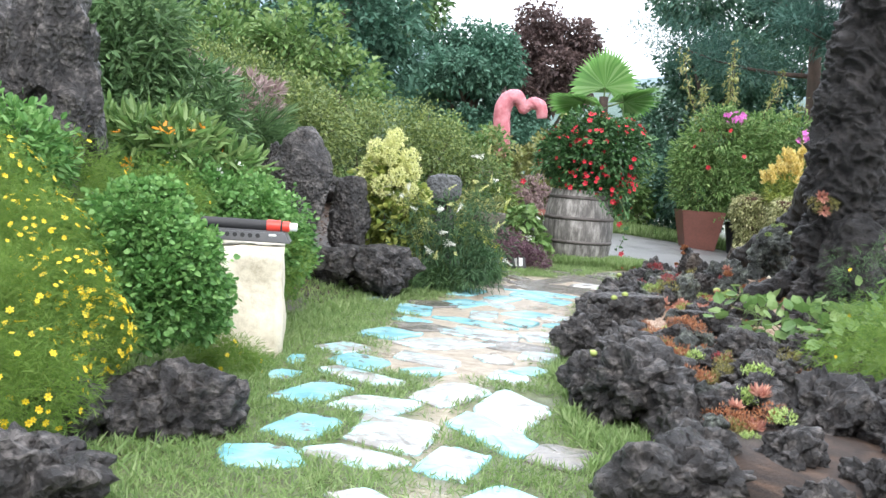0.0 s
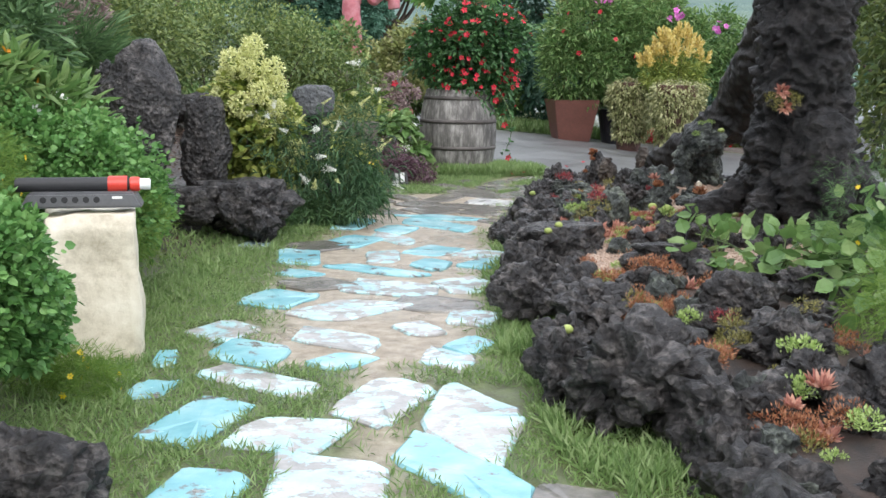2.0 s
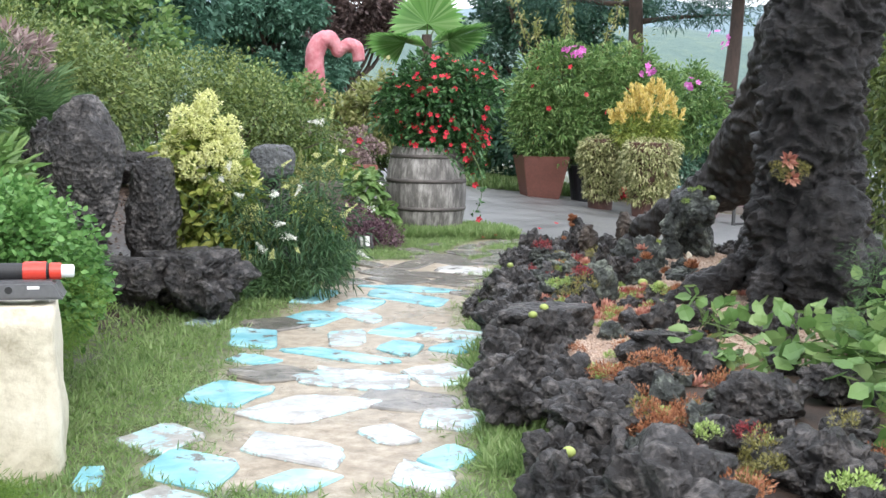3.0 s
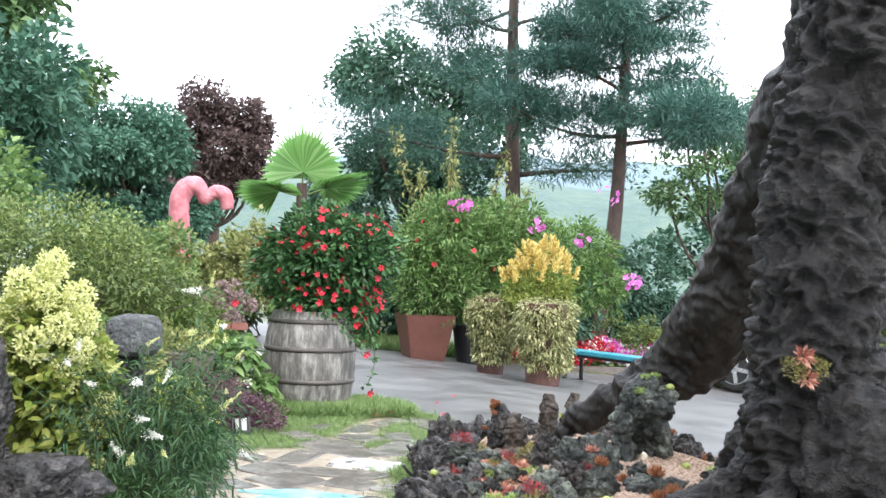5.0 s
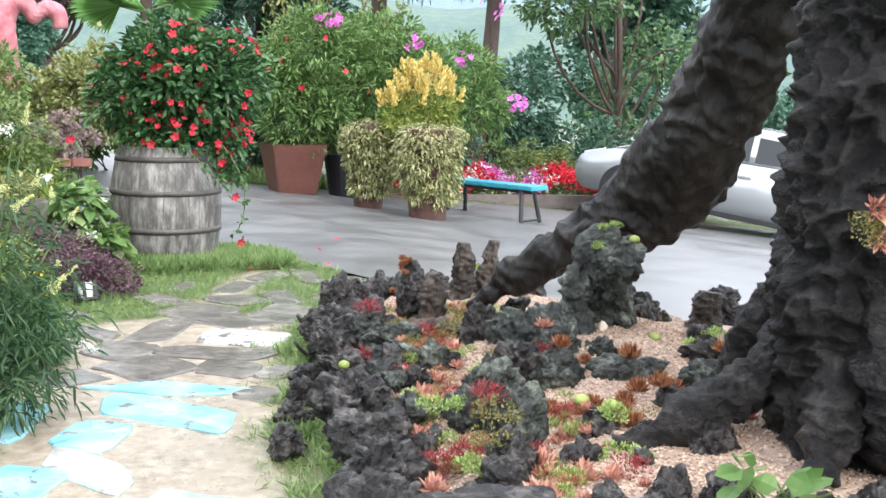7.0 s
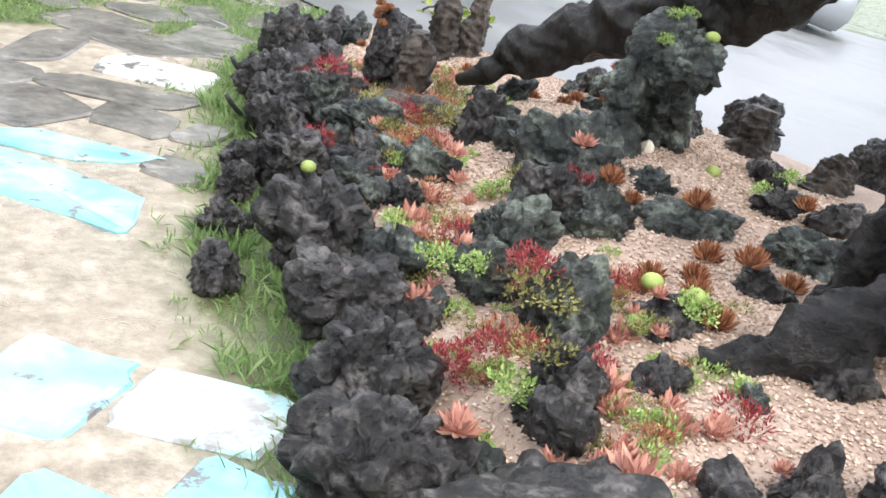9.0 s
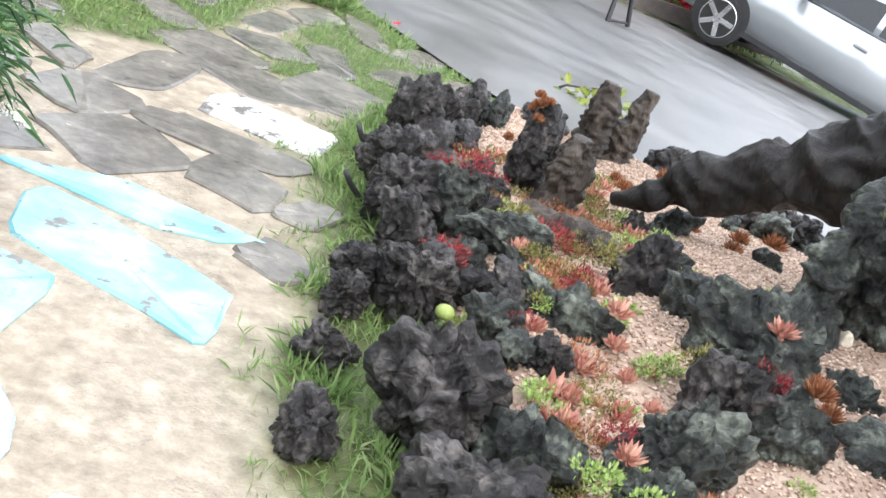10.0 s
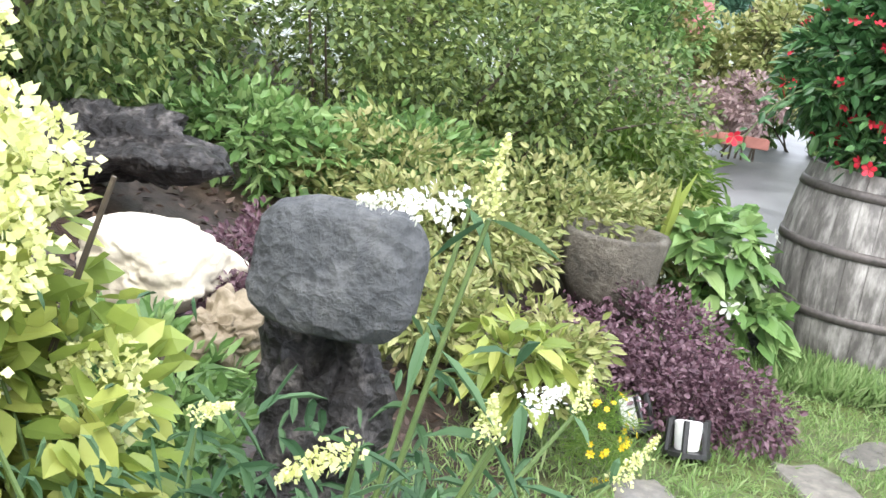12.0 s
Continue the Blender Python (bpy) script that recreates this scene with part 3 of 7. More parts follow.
part("main_root", gnarled("main_root", np.array([(2.27, 9.26, 0.24), (2.38, 9.1, 0.36), (2.51, 8.96, 0.5), (2.66, 8.8, 0.62), (2.77, 8.65, 0.74), (2.81, 8.48, 0.9), (2.81, 8.3, 1.05), (2.78, 8.12, 1.25), (2.73, 7.92, 1.5), (2.7, 7.65, 1.9), (2.7, 7.4, 2.3), (2.7, 7.25, 2.7)]) - ROOT_AT,
     [0.02, 0.055, 0.09, 0.135, 0.17, 0.18, 0.18, 0.165, 0.15, 0.125, 0.12, 0.12], M_OLDWOOD, 11, 110, 320, rough_amp=0.04, freq=3.4, ridge=0.07, fine=0.045), root)

# ---- rockery ----
def bed_left(y):
    return float(np.interp(y, [3.0, 3.6, 5, 6.4, 7.4, 8.3, 9.5, 10.3, 10.8], [1.2, 0.85, 0.85, 0.98, 1.2, 1.36, 1.7, 2.1, 2.5]))


def bed_right(y):
    return float(np.interp(y, [3.0, 4, 7, 8.5, 9.5, 10.3, 10.8], [3.0, 3.9, 4.1, 3.9, 3.5, 3.0, 2.6]))


def bed_top(x, y):
    w = min((x - bed_left(y)) / 0.22, (bed_right(y) - x) / 0.35, (y - 3.0) / 0.3, (10.75 - y) / 0.3)
    w = max(0.0, min(1.0, w))
    hump = 0.17 * math.exp(-((x - 2.45) / 0.55) ** 2 - ((y - 8.5) / 0.6) ** 2) + 0.1 * math.exp(-((x - 2.4) / 0.7) ** 2 - ((y - 7.1) / 0.7) ** 2)
    return -0.12 + 0.27 * w ** 0.6 + (hump + 0.03 * noise.noise((x * 3, y * 3, 1))) * w


bys, bts = np.linspace(3.0, 10.75, 170), np.linspace(0, 1, 70)
bed_v = [(x, y, bed_top(x, y)) for y in bys for x in (bed_left(y) * (1 - t) + bed_right(y) * t for t in bts)]
a, b = np.meshgrid(np.arange(169), np.arange(69), indexing="ij")
bed_q = np.stack([a * 70 + b, a * 70 + b + 1, (a + 1) * 70 + b + 1, (a + 1) * 70 + b], -1).reshape(-1, 4)
bed_me = mesh_np("rockery_bed", bed_v, bed_q, M_GRAVEL_BED, True)
attr = bed_me.attributes.new("mulch", "FLOAT", "POINT")
attr.data.foreach_set("value", np.array([min(1.0, max(0.0, (6.5 - y) * 2 + 0.8 * noise.noise((x * 3, y * 3, 7)))) for x, y, z in bed_v], np.float32))
nt = M_GRAVEL_BED.node_tree
bed_bsdf = nt.nodes["Principled BSDF"]
gravel_tone = bed_bsdf.inputs["Base Color"].links[0].from_socket
damp, att, blend = ramp_node(nt, [(0.35, (0.012, 0.008, 0.006)), (0.55, (0.045, 0.027, 0.018)), (0.75, (0.12, 0.07, 0.042))]), nt.nodes.new("ShaderNodeAttribute"), nt.nodes.new("ShaderNodeMixRGB")
soil_noise = noise_node(nt, 22, 8, 0.7)
att.attribute_name = "mulch"
nt.links.new(soil_noise.outputs[0], damp.inputs[0])
nt.links.new(att.outputs["Fac"], blend.inputs[0])
nt.links.new(gravel_tone, blend.inputs[1])
nt.links.new(damp.outputs[0], blend.inputs[2])
nt.links.new(blend.outputs[0], bed_bsdf.inputs["Base Color"])
solo("rockery_bed", bed_me, "raised bed of pinkish gravel between lava rocks", "planting bed", kind="structure")

ROCKS = 0
TOPS = []


def top_at(x, y):
    """Height of the highest stone or of the bed at x, y."""
    z = bed_top(x, y)
    for W in TOPS:
        if abs(W[0, 0] - x) < 0.6 and abs(W[0, 1] - y) < 0.6:
            near_v = W[(np.abs(W[:, 0] - x) < 0.02) & (np.abs(W[:, 1] - y) < 0.02), 2]
            if len(near_v):
                z = max(z, float(near_v.max()))
    return z



def rock(x, y, sx, sy, sz, up=0.5, rz=0, mat=None, level=5, name="lava_rock", label="rough black lava rock pitted with holes", z=None, flat=0.0, lumps=0.38, tilt=0, group="rockery stones", freq=1.9, rough=None):
    """A stone of half sizes sx, sy, sz; up: how much of its half height it shows above its bed."""
    global ROCKS
    ROCKS += 1
    base = z if z is not None else (max(bed_top(x, y), land(x, y)) if bed_left(min(max(y, 3), 10.7)) - 0.2 < x < 4 and 3 < y < 10.8 else land(x, y))
    me = rock_mesh(name, (sx, sy, sz), ROCKS, mat or M_LAVA, level, lumps, flat=flat, freq=freq, rough=rough if rough is not None else (0.3 if mat in (M_GREYROCK, M_WHITEROCK) else 1.0))
    m = pose(x, y, base + sz * up, tilt, 0, rz)
    co = np.empty(len(me.vertices) * 3, np.float32)
    me.vertices.foreach_get("co", co)
    TOPS.append(co.reshape(-1, 3) @ np.array(m.to_3x3()).T + np.array(m.translation))
    return solo(name, me, label, "rock", m, group)


def stone(x, y, sx, sy, sz, zc, rz=0, mat=None, flat=0.0, tilt=0):
    """A rockery stone of half sizes sx, sy, sz whose middle lies at height zc."""
    return rock(x, y, sx, sy, sz, 0.0, rz, mat, z=zc, flat=flat, tilt=tilt)


# the near end, from the path inwards
stone(0.82, 3.34, 0.29, 0.24, 0.16, 0.1, 20)
stone(1.45, 4.1, 0.25, 0.22, 0.2, 0.16, 75)
stone(1.17, 3.2, 0.12, 0.1, 0.08, 0.1, 40)
stone(1.2, 3.62, 0.16, 0.13, 0.12, 0.13, 100)
stone(1.75, 3.75, 0.24, 0.22, 0.18, 0.15, 160)
stone(0.87, 4.55, 0.27, 0.27, 0.19, 0.15, 10)
stone(0.7, 4.78, 0.13, 0.12, 0.12, 0.13, 60)
stone(1.02, 4.2, 0.17, 0.14, 0.14, 0.13, 130)
stone(0.78, 5.82, 0.13, 0.14, 0.12, 0.13, 70)
stone(0.98, 5.46, 0.19, 0.18, 0.15, 0.15, 130)
stone(0.8, 5.2, 0.11, 0.12, 0.12, 0.1, 15)
stone(0.88, 6.2, 0.14, 0.16, 0.13, 0.12, 10)
stone(1.14, 6.84, 0.29, 0.19, 0.15, 0.17, 40, flat=0.25)
stone(0.93, 6.55, 0.14, 0.13, 0.13, 0.13, 100)
stone(1.52, 6.22, 0.2, 0.16, 0.1, 0.22, 170, flat=0.35)
stone(1.54, 5.42, 0.165, 0.14, 0.1, 0.2, 20)
stone(1.88, 5.6, 0.12, 0.1, 0.08, 0.22, 60)
stone(1.4, 4.7, 0.2, 0.17, 0.12, 0.2, 100)
stone(1.3, 4.3, 0.11, 0.1, 0.09, 0.2, 40)
stone(1.9, 4.3, 0.18, 0.15, 0.13, 0.2, 200)
stone(1.25, 5.75, 0.12, 0.1, 0.08, 0.2, 0)
stone(1.3, 5.1, 0.12, 0.1, 0.09, 0.18, 10)
stone(1.38, 3.32, 0.13, 0.12, 0.11, 0.13, 95)
stone(1.75, 3.2, 0.15, 0.13, 0.11, 0.13, 15)
stone(1.95, 3.4, 0.24, 0.2, 0.17, 0.14, 33)
stone(1.55, 3.32, 0.18, 0.15, 0.13, 0.13, 77)
stone(2.25, 3.95, 0.22, 0.18, 0.16, 0.16, 10)
stone(1.62, 3.85, 0.1, 0.09, 0.08, 0.17, 50)
stone(1.72, 4.5, 0.12, 0.1, 0.09, 0.19, 120)
stone(1.6, 5.0, 0.1, 0.09, 0.07, 0.19, 80)
stone(1.75, 5.2, 0.08, 0.07, 0.06, 0.19, 15)
# the row along the path, further on
stone(1.08, 7.2, 0.13, 0.15, 0.14, 0.13, 80)
stone(1.2, 7.52, 0.14, 0.13, 0.14, 0.14, 20)
stone(1.27, 7.82, 0.135, 0.115, 0.12, 0.14, 140)
stone(1.34, 8.2, 0.13, 0.14, 0.14, 0.14, 15)
stone(1.1, 8.16, 0.085, 0.07, 0.06, 0.05, 70)
stone(1.21, 8.46, 0.07, 0.06, 0.055, 0.05, 20)
stone(1.3, 8.68, 0.06, 0.065, 0.07, 0.07, 33)
stone(1.36, 8.8, 0.06, 0.07, 0.07, 0.08, 120)
stone(1.47, 8.7, 0.11, 0.1, 0.11, 0.14, 80)
stone(1.52, 8.97, 0.09, 0.1, 0.11, 0.13, 10)
stone(1.6, 9.24, 0.14, 0.12, 0.12, 0.15, 100)
stone(1.68, 9.52, 0.1, 0.12, 0.12, 0.13, 60)
stone(1.86, 9.94, 0.09, 0.09, 0.15, 0.16, 10)
stone(2.02, 10.12, 0.11, 0.1, 0.12, 0.12, 150)
stone(2.2, 10.22, 0.11, 0.11, 0.12, 0.12, 70)
stone(2.55, 10.32, 0.12, 0.1, 0.1, 0.12, 10)
stone(3.0, 10.05, 0.127, 0.096, 0.109, 0.15, 30)
stone(3.3, 9.6, 0.112, 0.136, 0.118, 0.15, 30)
stone(3.55, 9.1, 0.12, 0.136, 0.126, 0.17, 60)
stone(3.75, 8.6, 0.136, 0.12, 0.126, 0.17, 90)
# inside the bed
stone(1.72, 6.88, 0.116, 0.075, 0.085, 0.2, 20)
stone(2.0, 6.66, 0.137, 0.082, 0.085, 0.2, 170)
stone(2.2, 6.6, 0.14, 0.09, 0.1, 0.2, 20)
stone(1.86, 6.8, 0.1, 0.08, 0.09, 0.2, 70)
stone(2.42, 6.5, 0.15, 0.11, 0.11, 0.2, 140)
stone(2.04, 8.02, 0.1, 0.09, 0.1, 0.23, 25, M_LAVA_GREEN)
stone(2.24, 7.6, 0.1, 0.07, 0.065, 0.22, 110)
stone(2.66, 8.02, 0.1, 0.07, 0.06, 0.27, 15)
stone(1.48, 7.28, 0.1, 0.085, 0.1, 0.2, 10)
stone(1.64, 7.55, 0.095, 0.1, 0.15, 0.23, 80, M_LAVA_GREEN)
stone(1.7, 7.9, 0.12, 0.08, 0.13, 0.23, 150, M_LAVA_GREEN)
stone(1.56, 7.74, 0.07, 0.08, 0.1, 0.2, 40, M_LAVA_GREEN)
stone(1.9, 7.52, 0.1, 0.075, 0.075, 0.2, 30)
stone(2.12, 7.2, 0.11, 0.08, 0.09, 0.22, 30)
stone(2.28, 7.95, 0.14, 0.075, 0.085, 0.24, 160, M_LAVA_GREEN)
stone(2.12, 8.28, 0.2, 0.15, 0.17, 0.25, 150, M_LAVA_GREEN)
stone(2.3, 8.14, 0.1, 0.08, 0.09, 0.25, 100, M_LAVA_GREEN)
stone(1.94, 8.1, 0.1, 0.09, 0.13, 0.24, 20)
stone(2.04, 8.66, 0.09, 0.1, 0.15, 0.25, 70)
stone(1.75, 8.45, 0.07, 0.11, 0.085, 0.2, 35, M_LAVA_GREEN)
stone(1.62, 8.3, 0.05, 0.06, 0.06, 0.18, 0)
stone(1.76, 8.9, 0.12, 0.075, 0.075, 0.2, 150, M_LAVA_GREEN)
stone(1.72, 9.2, 0.07, 0.08, 0.09, 0.2, 70, M_LAVA_GREEN)
stone(2.5, 7.72, 0.12, 0.085, 0.08, 0.25, 165, M_LAVA_GREEN)
stone(2.82, 8.25, 0.11, 0.08, 0.09, 0.25, 60)
stone(2.9, 8.8, 0.13, 0.09, 0.1, 0.25, 20)
rock(2.49, 8.43, 0.13, 0.12, 0.22, 0.75, 15, M_LAVA_GREEN, label="hollow mossy lava stump with a dark hole")
rock(2.5, 8.41, 0.15, 0.12, 0.1, 2.75, 75, M_LAVA_GREEN, label="mossy lava lump on top of the stump")
rock(2.06, 9.44, 0.1, 0.09, 0.155, 0.6, 75, label="hollow black stump topped by orange succulents")


# the hollow side of the mossy stump: a leg that arches over a dark hole
solo("lava_rock", gnarled("lava_rock", [(2.5, 8.45, 0.62), (2.4, 8.42, 0.62), (2.34, 8.4, 0.52), (2.33, 8.4, 0.4), (2.3, 8.38, 0.25)], [0.07, 0.065, 0.045, 0.05, 0.075], M_LAVA_GREEN, 4, 26, 60, rough_amp=0.05, freq=7, ridge=0.06, fine=0.03),
     "mossy lava leg arching over a dark hollow", "rock", group="rockery stones")
solo("driftwood_log", gnarled("driftwood_log", [(1.93, 9.14, 0.19), (2.0, 8.98, 0.21), (2.06, 8.86, 0.205), (2.12, 8.72, 0.18)], [0.03, 0.042, 0.04, 0.025], M_STUMP, 6, 24, 50, rough_amp=0.02, freq=9, ridge=0.04, fine=0.03),
     "short striated piece of grey driftwood lying in the gravel", "driftwood")
# low jagged stones that close the gaps along the path
pack = np.random.default_rng(91)
PACKED = [rock_mesh("lava_rock", (0.14, 0.09, 0.1), 300 + k, M_LAVA, 4, 0.5, freq=2.3) for k in range(7)]
for k in range(64):
    y = 3.7 + k * 0.102
    x = bed_left(y) + pack.uniform(0.0, 0.09) + (0.08 if y < 6.8 else 0)
    if y > 6.8 and k % 5:
        continue
    s = pack.uniform(0.65, 1.15)
    solo("lava_rock", PACKED[k % 7], "low jagged lava rock packed into the bed's edge", "rock",
         Matrix.LocRotScale((x, y, 0.055 + pack.uniform(-0.02, 0.05)), Euler((pack.uniform(-0.4, 0.4), pack.uniform(-0.4, 0.4), pack.uniform(0.9, 2.3))), (s, s, s)), "rockery stones")


# loose fragments between the larger stones
FRAGMENTS = [rock_mesh("lava_fragment", (0.075, 0.055, 0.06), 60 + k, M_LAVA if k % 2 else M_LAVA_GREEN, 4, 0.5) for k in range(8)]
frag = np.random.default_rng(77)
for k in range(150):
    y = frag.uniform(3.6, 10.4)
    x = bed_left(y) + (frag.uniform(0.0, 0.25) if k % 2 else frag.uniform(0.1, min(1.9, bed_right(y) - bed_left(y) - 0.2)))
    if math.hypot(x - 2.5, y - 8.2) < 0.35 or (1.75 < x < 2.4 and 7.2 < y < 8.2 and k % 4):
        continue
    s = frag.uniform(0.5, 1.3)
    solo("lava_fragment", FRAGMENTS[frag.integers(8)], "small jagged dark lava fragment in the gravel", "rock",
         Matrix.LocRotScale((x, y, bed_top(x, y) + 0.02 * s), Euler(frag.uniform(0, 6.3, 3)), (s, s, s)), "rockery fragments")


def stump(x, y, r, h, seed, tilt=(0, 0)):
    z = bed_top(x, y) - 0.05
    pts = [(x, y, z), (x + tilt[0] * 0.3, y + tilt[1] * 0.3, z + h * 0.35), (x + tilt[0] * 0.7, y + tilt[1] * 0.7, z + h * 0.7), (x + tilt[0], y + tilt[1], z + h)]
    return solo("wood_stump", gnarled("wood_stump", pts, [r * 1.35, r * 1.05, r * 0.95, r * 0.6], M_STUMP, seed, 36, 50, rough_amp=0.03, freq=11, ridge=0.06, fine=0.03),
                "short dark weathered wood stump upright in the gravel", "driftwood", group="rockery stumps")


stump(2.54, 9.98, 0.05, 0.35, 5, (0.03, 0.0))
stump(2.71, 10.0, 0.042, 0.33, 6, (0.04, 0))
stump(2.08, 9.24, 0.058, 0.29, 8, (-0.02, -0.02))
stump(3.2, 8.75, 0.055, 0.22, 9, (0.03, 0))
stump(3.28, 8.45, 0.07, 0.14, 10, (0.12, 0.03))

# ---- stones of the planted bank ----
rock(-0.84, 3.92, 0.27, 0.23, 0.18, 0.5, 10, level=5, label="dark pitted boulder edging the flower bed", group="bank stones")
rock(-0.98, 2.92, 0.21, 0.2, 0.17, 0.5, 40, level=5, label="dark pitted boulder edging the flower bed", group="bank stones")
rock(-1.17, 3.72, 0.16, 0.15, 0.14, 0.5, 80, label="dark pitted boulder edging the flower bed", group="bank stones")
rock(-1.05, 8.5, 0.27, 0.24, 0.6, 0.8, 10, z=0.15, level=5, label="tall upright black lava rock in the bank", group="bank stones", freq=1.5, rough=0.55, lumps=0.3, flat=0.08)
rock(-1.2, 8.57, 0.18, 0.18, 0.24, 0.8, 10, z=0.6, label="tall upright black lava rock in the bank", group="bank stones", freq=2.2)
rock(-0.67, 8.66, 0.15, 0.15, 0.4, 0.75, 50, z=0.17, level=5, label="upright black lava rock beside a taller one", group="bank stones", freq=1.5, rough=0.55, lumps=0.3, flat=0.08)
rock(-0.42, 8.22, 0.312, 0.264, 0.218, 0.6, 0, z=0.05, level=5, flat=0.2, label="low dark rock at the edge of the turf", group="bank stones")
rock(-0.85, 8.15, 0.360, 0.240, 0.172, 0.6, 0, z=0.1, level=5, flat=0.2, label="low dark rock at the edge of the turf", group="bank stones")
U, F = ico(5)
slab_v = np.sign(U) * np.abs(U) ** np.array([0.62, 0.8, 0.55])
slab_v = np.array([v * (1 + 0.07 * noise.noise(Vector(v) * 1.6) + 0.03 * noise.noise(Vector(v) * 5) - 0.1 * max(0.0, 0.22 - noise.voronoi(Vector(v) * 7)[0][0])) for v in slab_v]) * [0.15, 0.06, 0.115]
solo("lava_rock", mesh_np("lava_rock", slab_v, F, M_GREYROCK, True), "flat-faced grey porous basalt slab leaning in the bank", "rock", pose(0.02, 9.64, 0.78, -14, 0, -4), "bank stones")
rock(0.0, 9.72, 0.15, 0.13, 0.27, 0.3, 5, z=0.42, level=4, label="dark rock under the grey slab", group="bank stones")
rock(0.25, 9.7, 0.192, 0.144, 0.149, 0.5, 30, mat=M_GREYROCK, label="grey rock half hidden under shrubs", group="bank stones")
rock(0.05, 9.3, 0.240, 0.240, 0.196, 0.5, 60, label="dark rock half hidden under shrubs", group="bank stones")
rock(-0.63, 10.45, 0.2, 0.17, 0.13, 0.0, 10, z=0.5, mat=M_WHITEROCK, flat=0.35, lumps=0.2, level=5, label="pale whitish rock on the bank", group="bank stones")
rock(-1.9, 7.3, 0.168, 0.120, 0.081, 0.5, 10, z=0.85, mat=M_WHITEROCK, label="pale whitish rock on the bank", group="bank stones")
rock(1.06, 12.3, 0.144, 0.144, 0.115, 0.4, 10, mat=M_GREYROCK, label="small grey rock beside the barrel", group="bank stones")
rock(-2.1, 5.9, 0.360, 0.360, 0.862, 0.8, 20, z=0.4, level=5, label="towering black lava crag in the bank", group="bank stones", freq=2.4)
rock(-1.95, 5.75, 0.240, 0.240, 0.402, 0.8, 70, z=0.3, level=4, label="towering black lava crag in the bank", group="bank stones", freq=2.4)
rock(-1.0, 10.9, 0.360, 0.180, 0.138, 0.5, 10, z=0.6, label="dark rock on the brown mulch", group="bank stones")

# the pale block with the device on it
bm = bmesh.new()
bmesh.ops.create_cube(bm, size=1)
bmesh.ops.subdivide_edges(bm, edges=bm.edges[:], cuts=7, use_grid_fill=True)
for v in bm.verts:
    c = v.co
    c.x *= 0.36 - 0.05 * (c.z + 0.5)
    c.y *= 0.62
    c.z *= 0.56
    k = noise.noise(c * 5) * 0.03 + noise.noise(c * 14) * 0.01
    c += c.normalized() * k
    if abs(c.x) > 0.15 and abs(c.y) > 0.26:
        c.x *= 0.93
solo("stone_block", bm_mesh("stone_block", bm, M_WHITEROCK, True), "pale cream stone block at the turf's edge, streaked brown", "stone block", pose(-0.9, 5.72, 0.25, 0, 0, 8))

# ---- barrel planter ----
barrel = thing("barrel_planter", "weathered grey oak barrel with iron hoops, planted with red mandevilla", "barrel", (1.5, 12.62, 0.0))
STAVES = 28


def barrel_r(t):
    return 0.315 + 0.06 * (1 - (2 * t - 0.95) ** 2)


for k in range(STAVES):
    a0, a1 = 2 * math.pi * (k + 0.01) / STAVES, 2 * math.pi * (k + 0.988) / STAVES
    bm = bmesh.new()
    rows = []
    for t in np.linspace(0, 1, 9):
        r = barrel_r(t)
        rows.append([bm.verts.new((rr * math.cos(a), rr * math.sin(a), 0.8 * t)) for a, rr in ((a0, r), ((a0 + a1) / 2, r + 0.004), (a1, r), (a1, r - 0.03), (a0, r - 0.03))])
    for ra, rb in zip(rows, rows[1:]):
        for e in range(5):
            bm.faces.new((ra[e], ra[(e + 1) % 5], rb[(e + 1) % 5], rb[e]))
    bm.faces.new(rows[0]), bm.faces.new(rows[-1])
    part("stave", bm_mesh("stave", bm, M_BARREL), barrel)
for t in (0.06, 0.3, 0.62, 0.9):
    bm = bmesh.new()
    prof = [(barrel_r(t + d / 0.8) + w, 0.8 * t + d) for d, w in ((-0.018, 0.002), (-0.016, 0.009), (0.016, 0.009), (0.018, 0.002))]
    rings = [[bm.verts.new((r * math.cos(a), r * math.sin(a), z)) for r, z in prof] for a in np.linspace(0, 2 * math.pi, 48, endpoint=False)]
    for ra, rb in zip(rings, rings[1:] + rings[:1]):
        for e in range(3):
            bm.faces.new((ra[e], rb[e], rb[e + 1], ra[e + 1]))
    part("hoop", bm_mesh("hoop", bm, M_HOOP, True), barrel, "dark iron hoop")
bm = bmesh.new()
bmesh.ops.create_circle(bm, cap_ends=True, segments=32, radius=0.3)
part("soil", bm_mesh("soil", bm, M_SOIL), barrel, "dark potting soil", (0, 0, 0.74))


def flower_mesh(name, petals, r, mat, cup=0.25, wide=0.75, core=None):
    """One open flower facing +z."""
    V, F = [], []
    for k in range(petals):
        a = 2 * math.pi * k / petals
        c, s = math.cos(a), math.sin(a)
        base = len(V)
        for u, v, h in ((0.05, 0, 0), (0.6, wide * 0.5, cup * 0.6), (1.0, wide * 0.25, cup), (1.0, -wide * 0.25, cup), (0.6, -wide * 0.5, cup * 0.6)):
            V.append(((u * c - v * s) * r, (u * s + v * c) * r, h * r))
        F += [(base, base + 4, base + 1), (base + 1, base + 4, base + 3), (base + 1, base + 3, base + 2)]
    return mesh_np(name, V, F, mat)


def facing(p, d, s=1.0, spin=0.0):
    q = Vector(d).to_track_quat("Z", "Y")
    return Matrix.LocRotScale(Vector(p), q @ Euler((0, 0, spin)).to_quaternion(), (s, s, s))


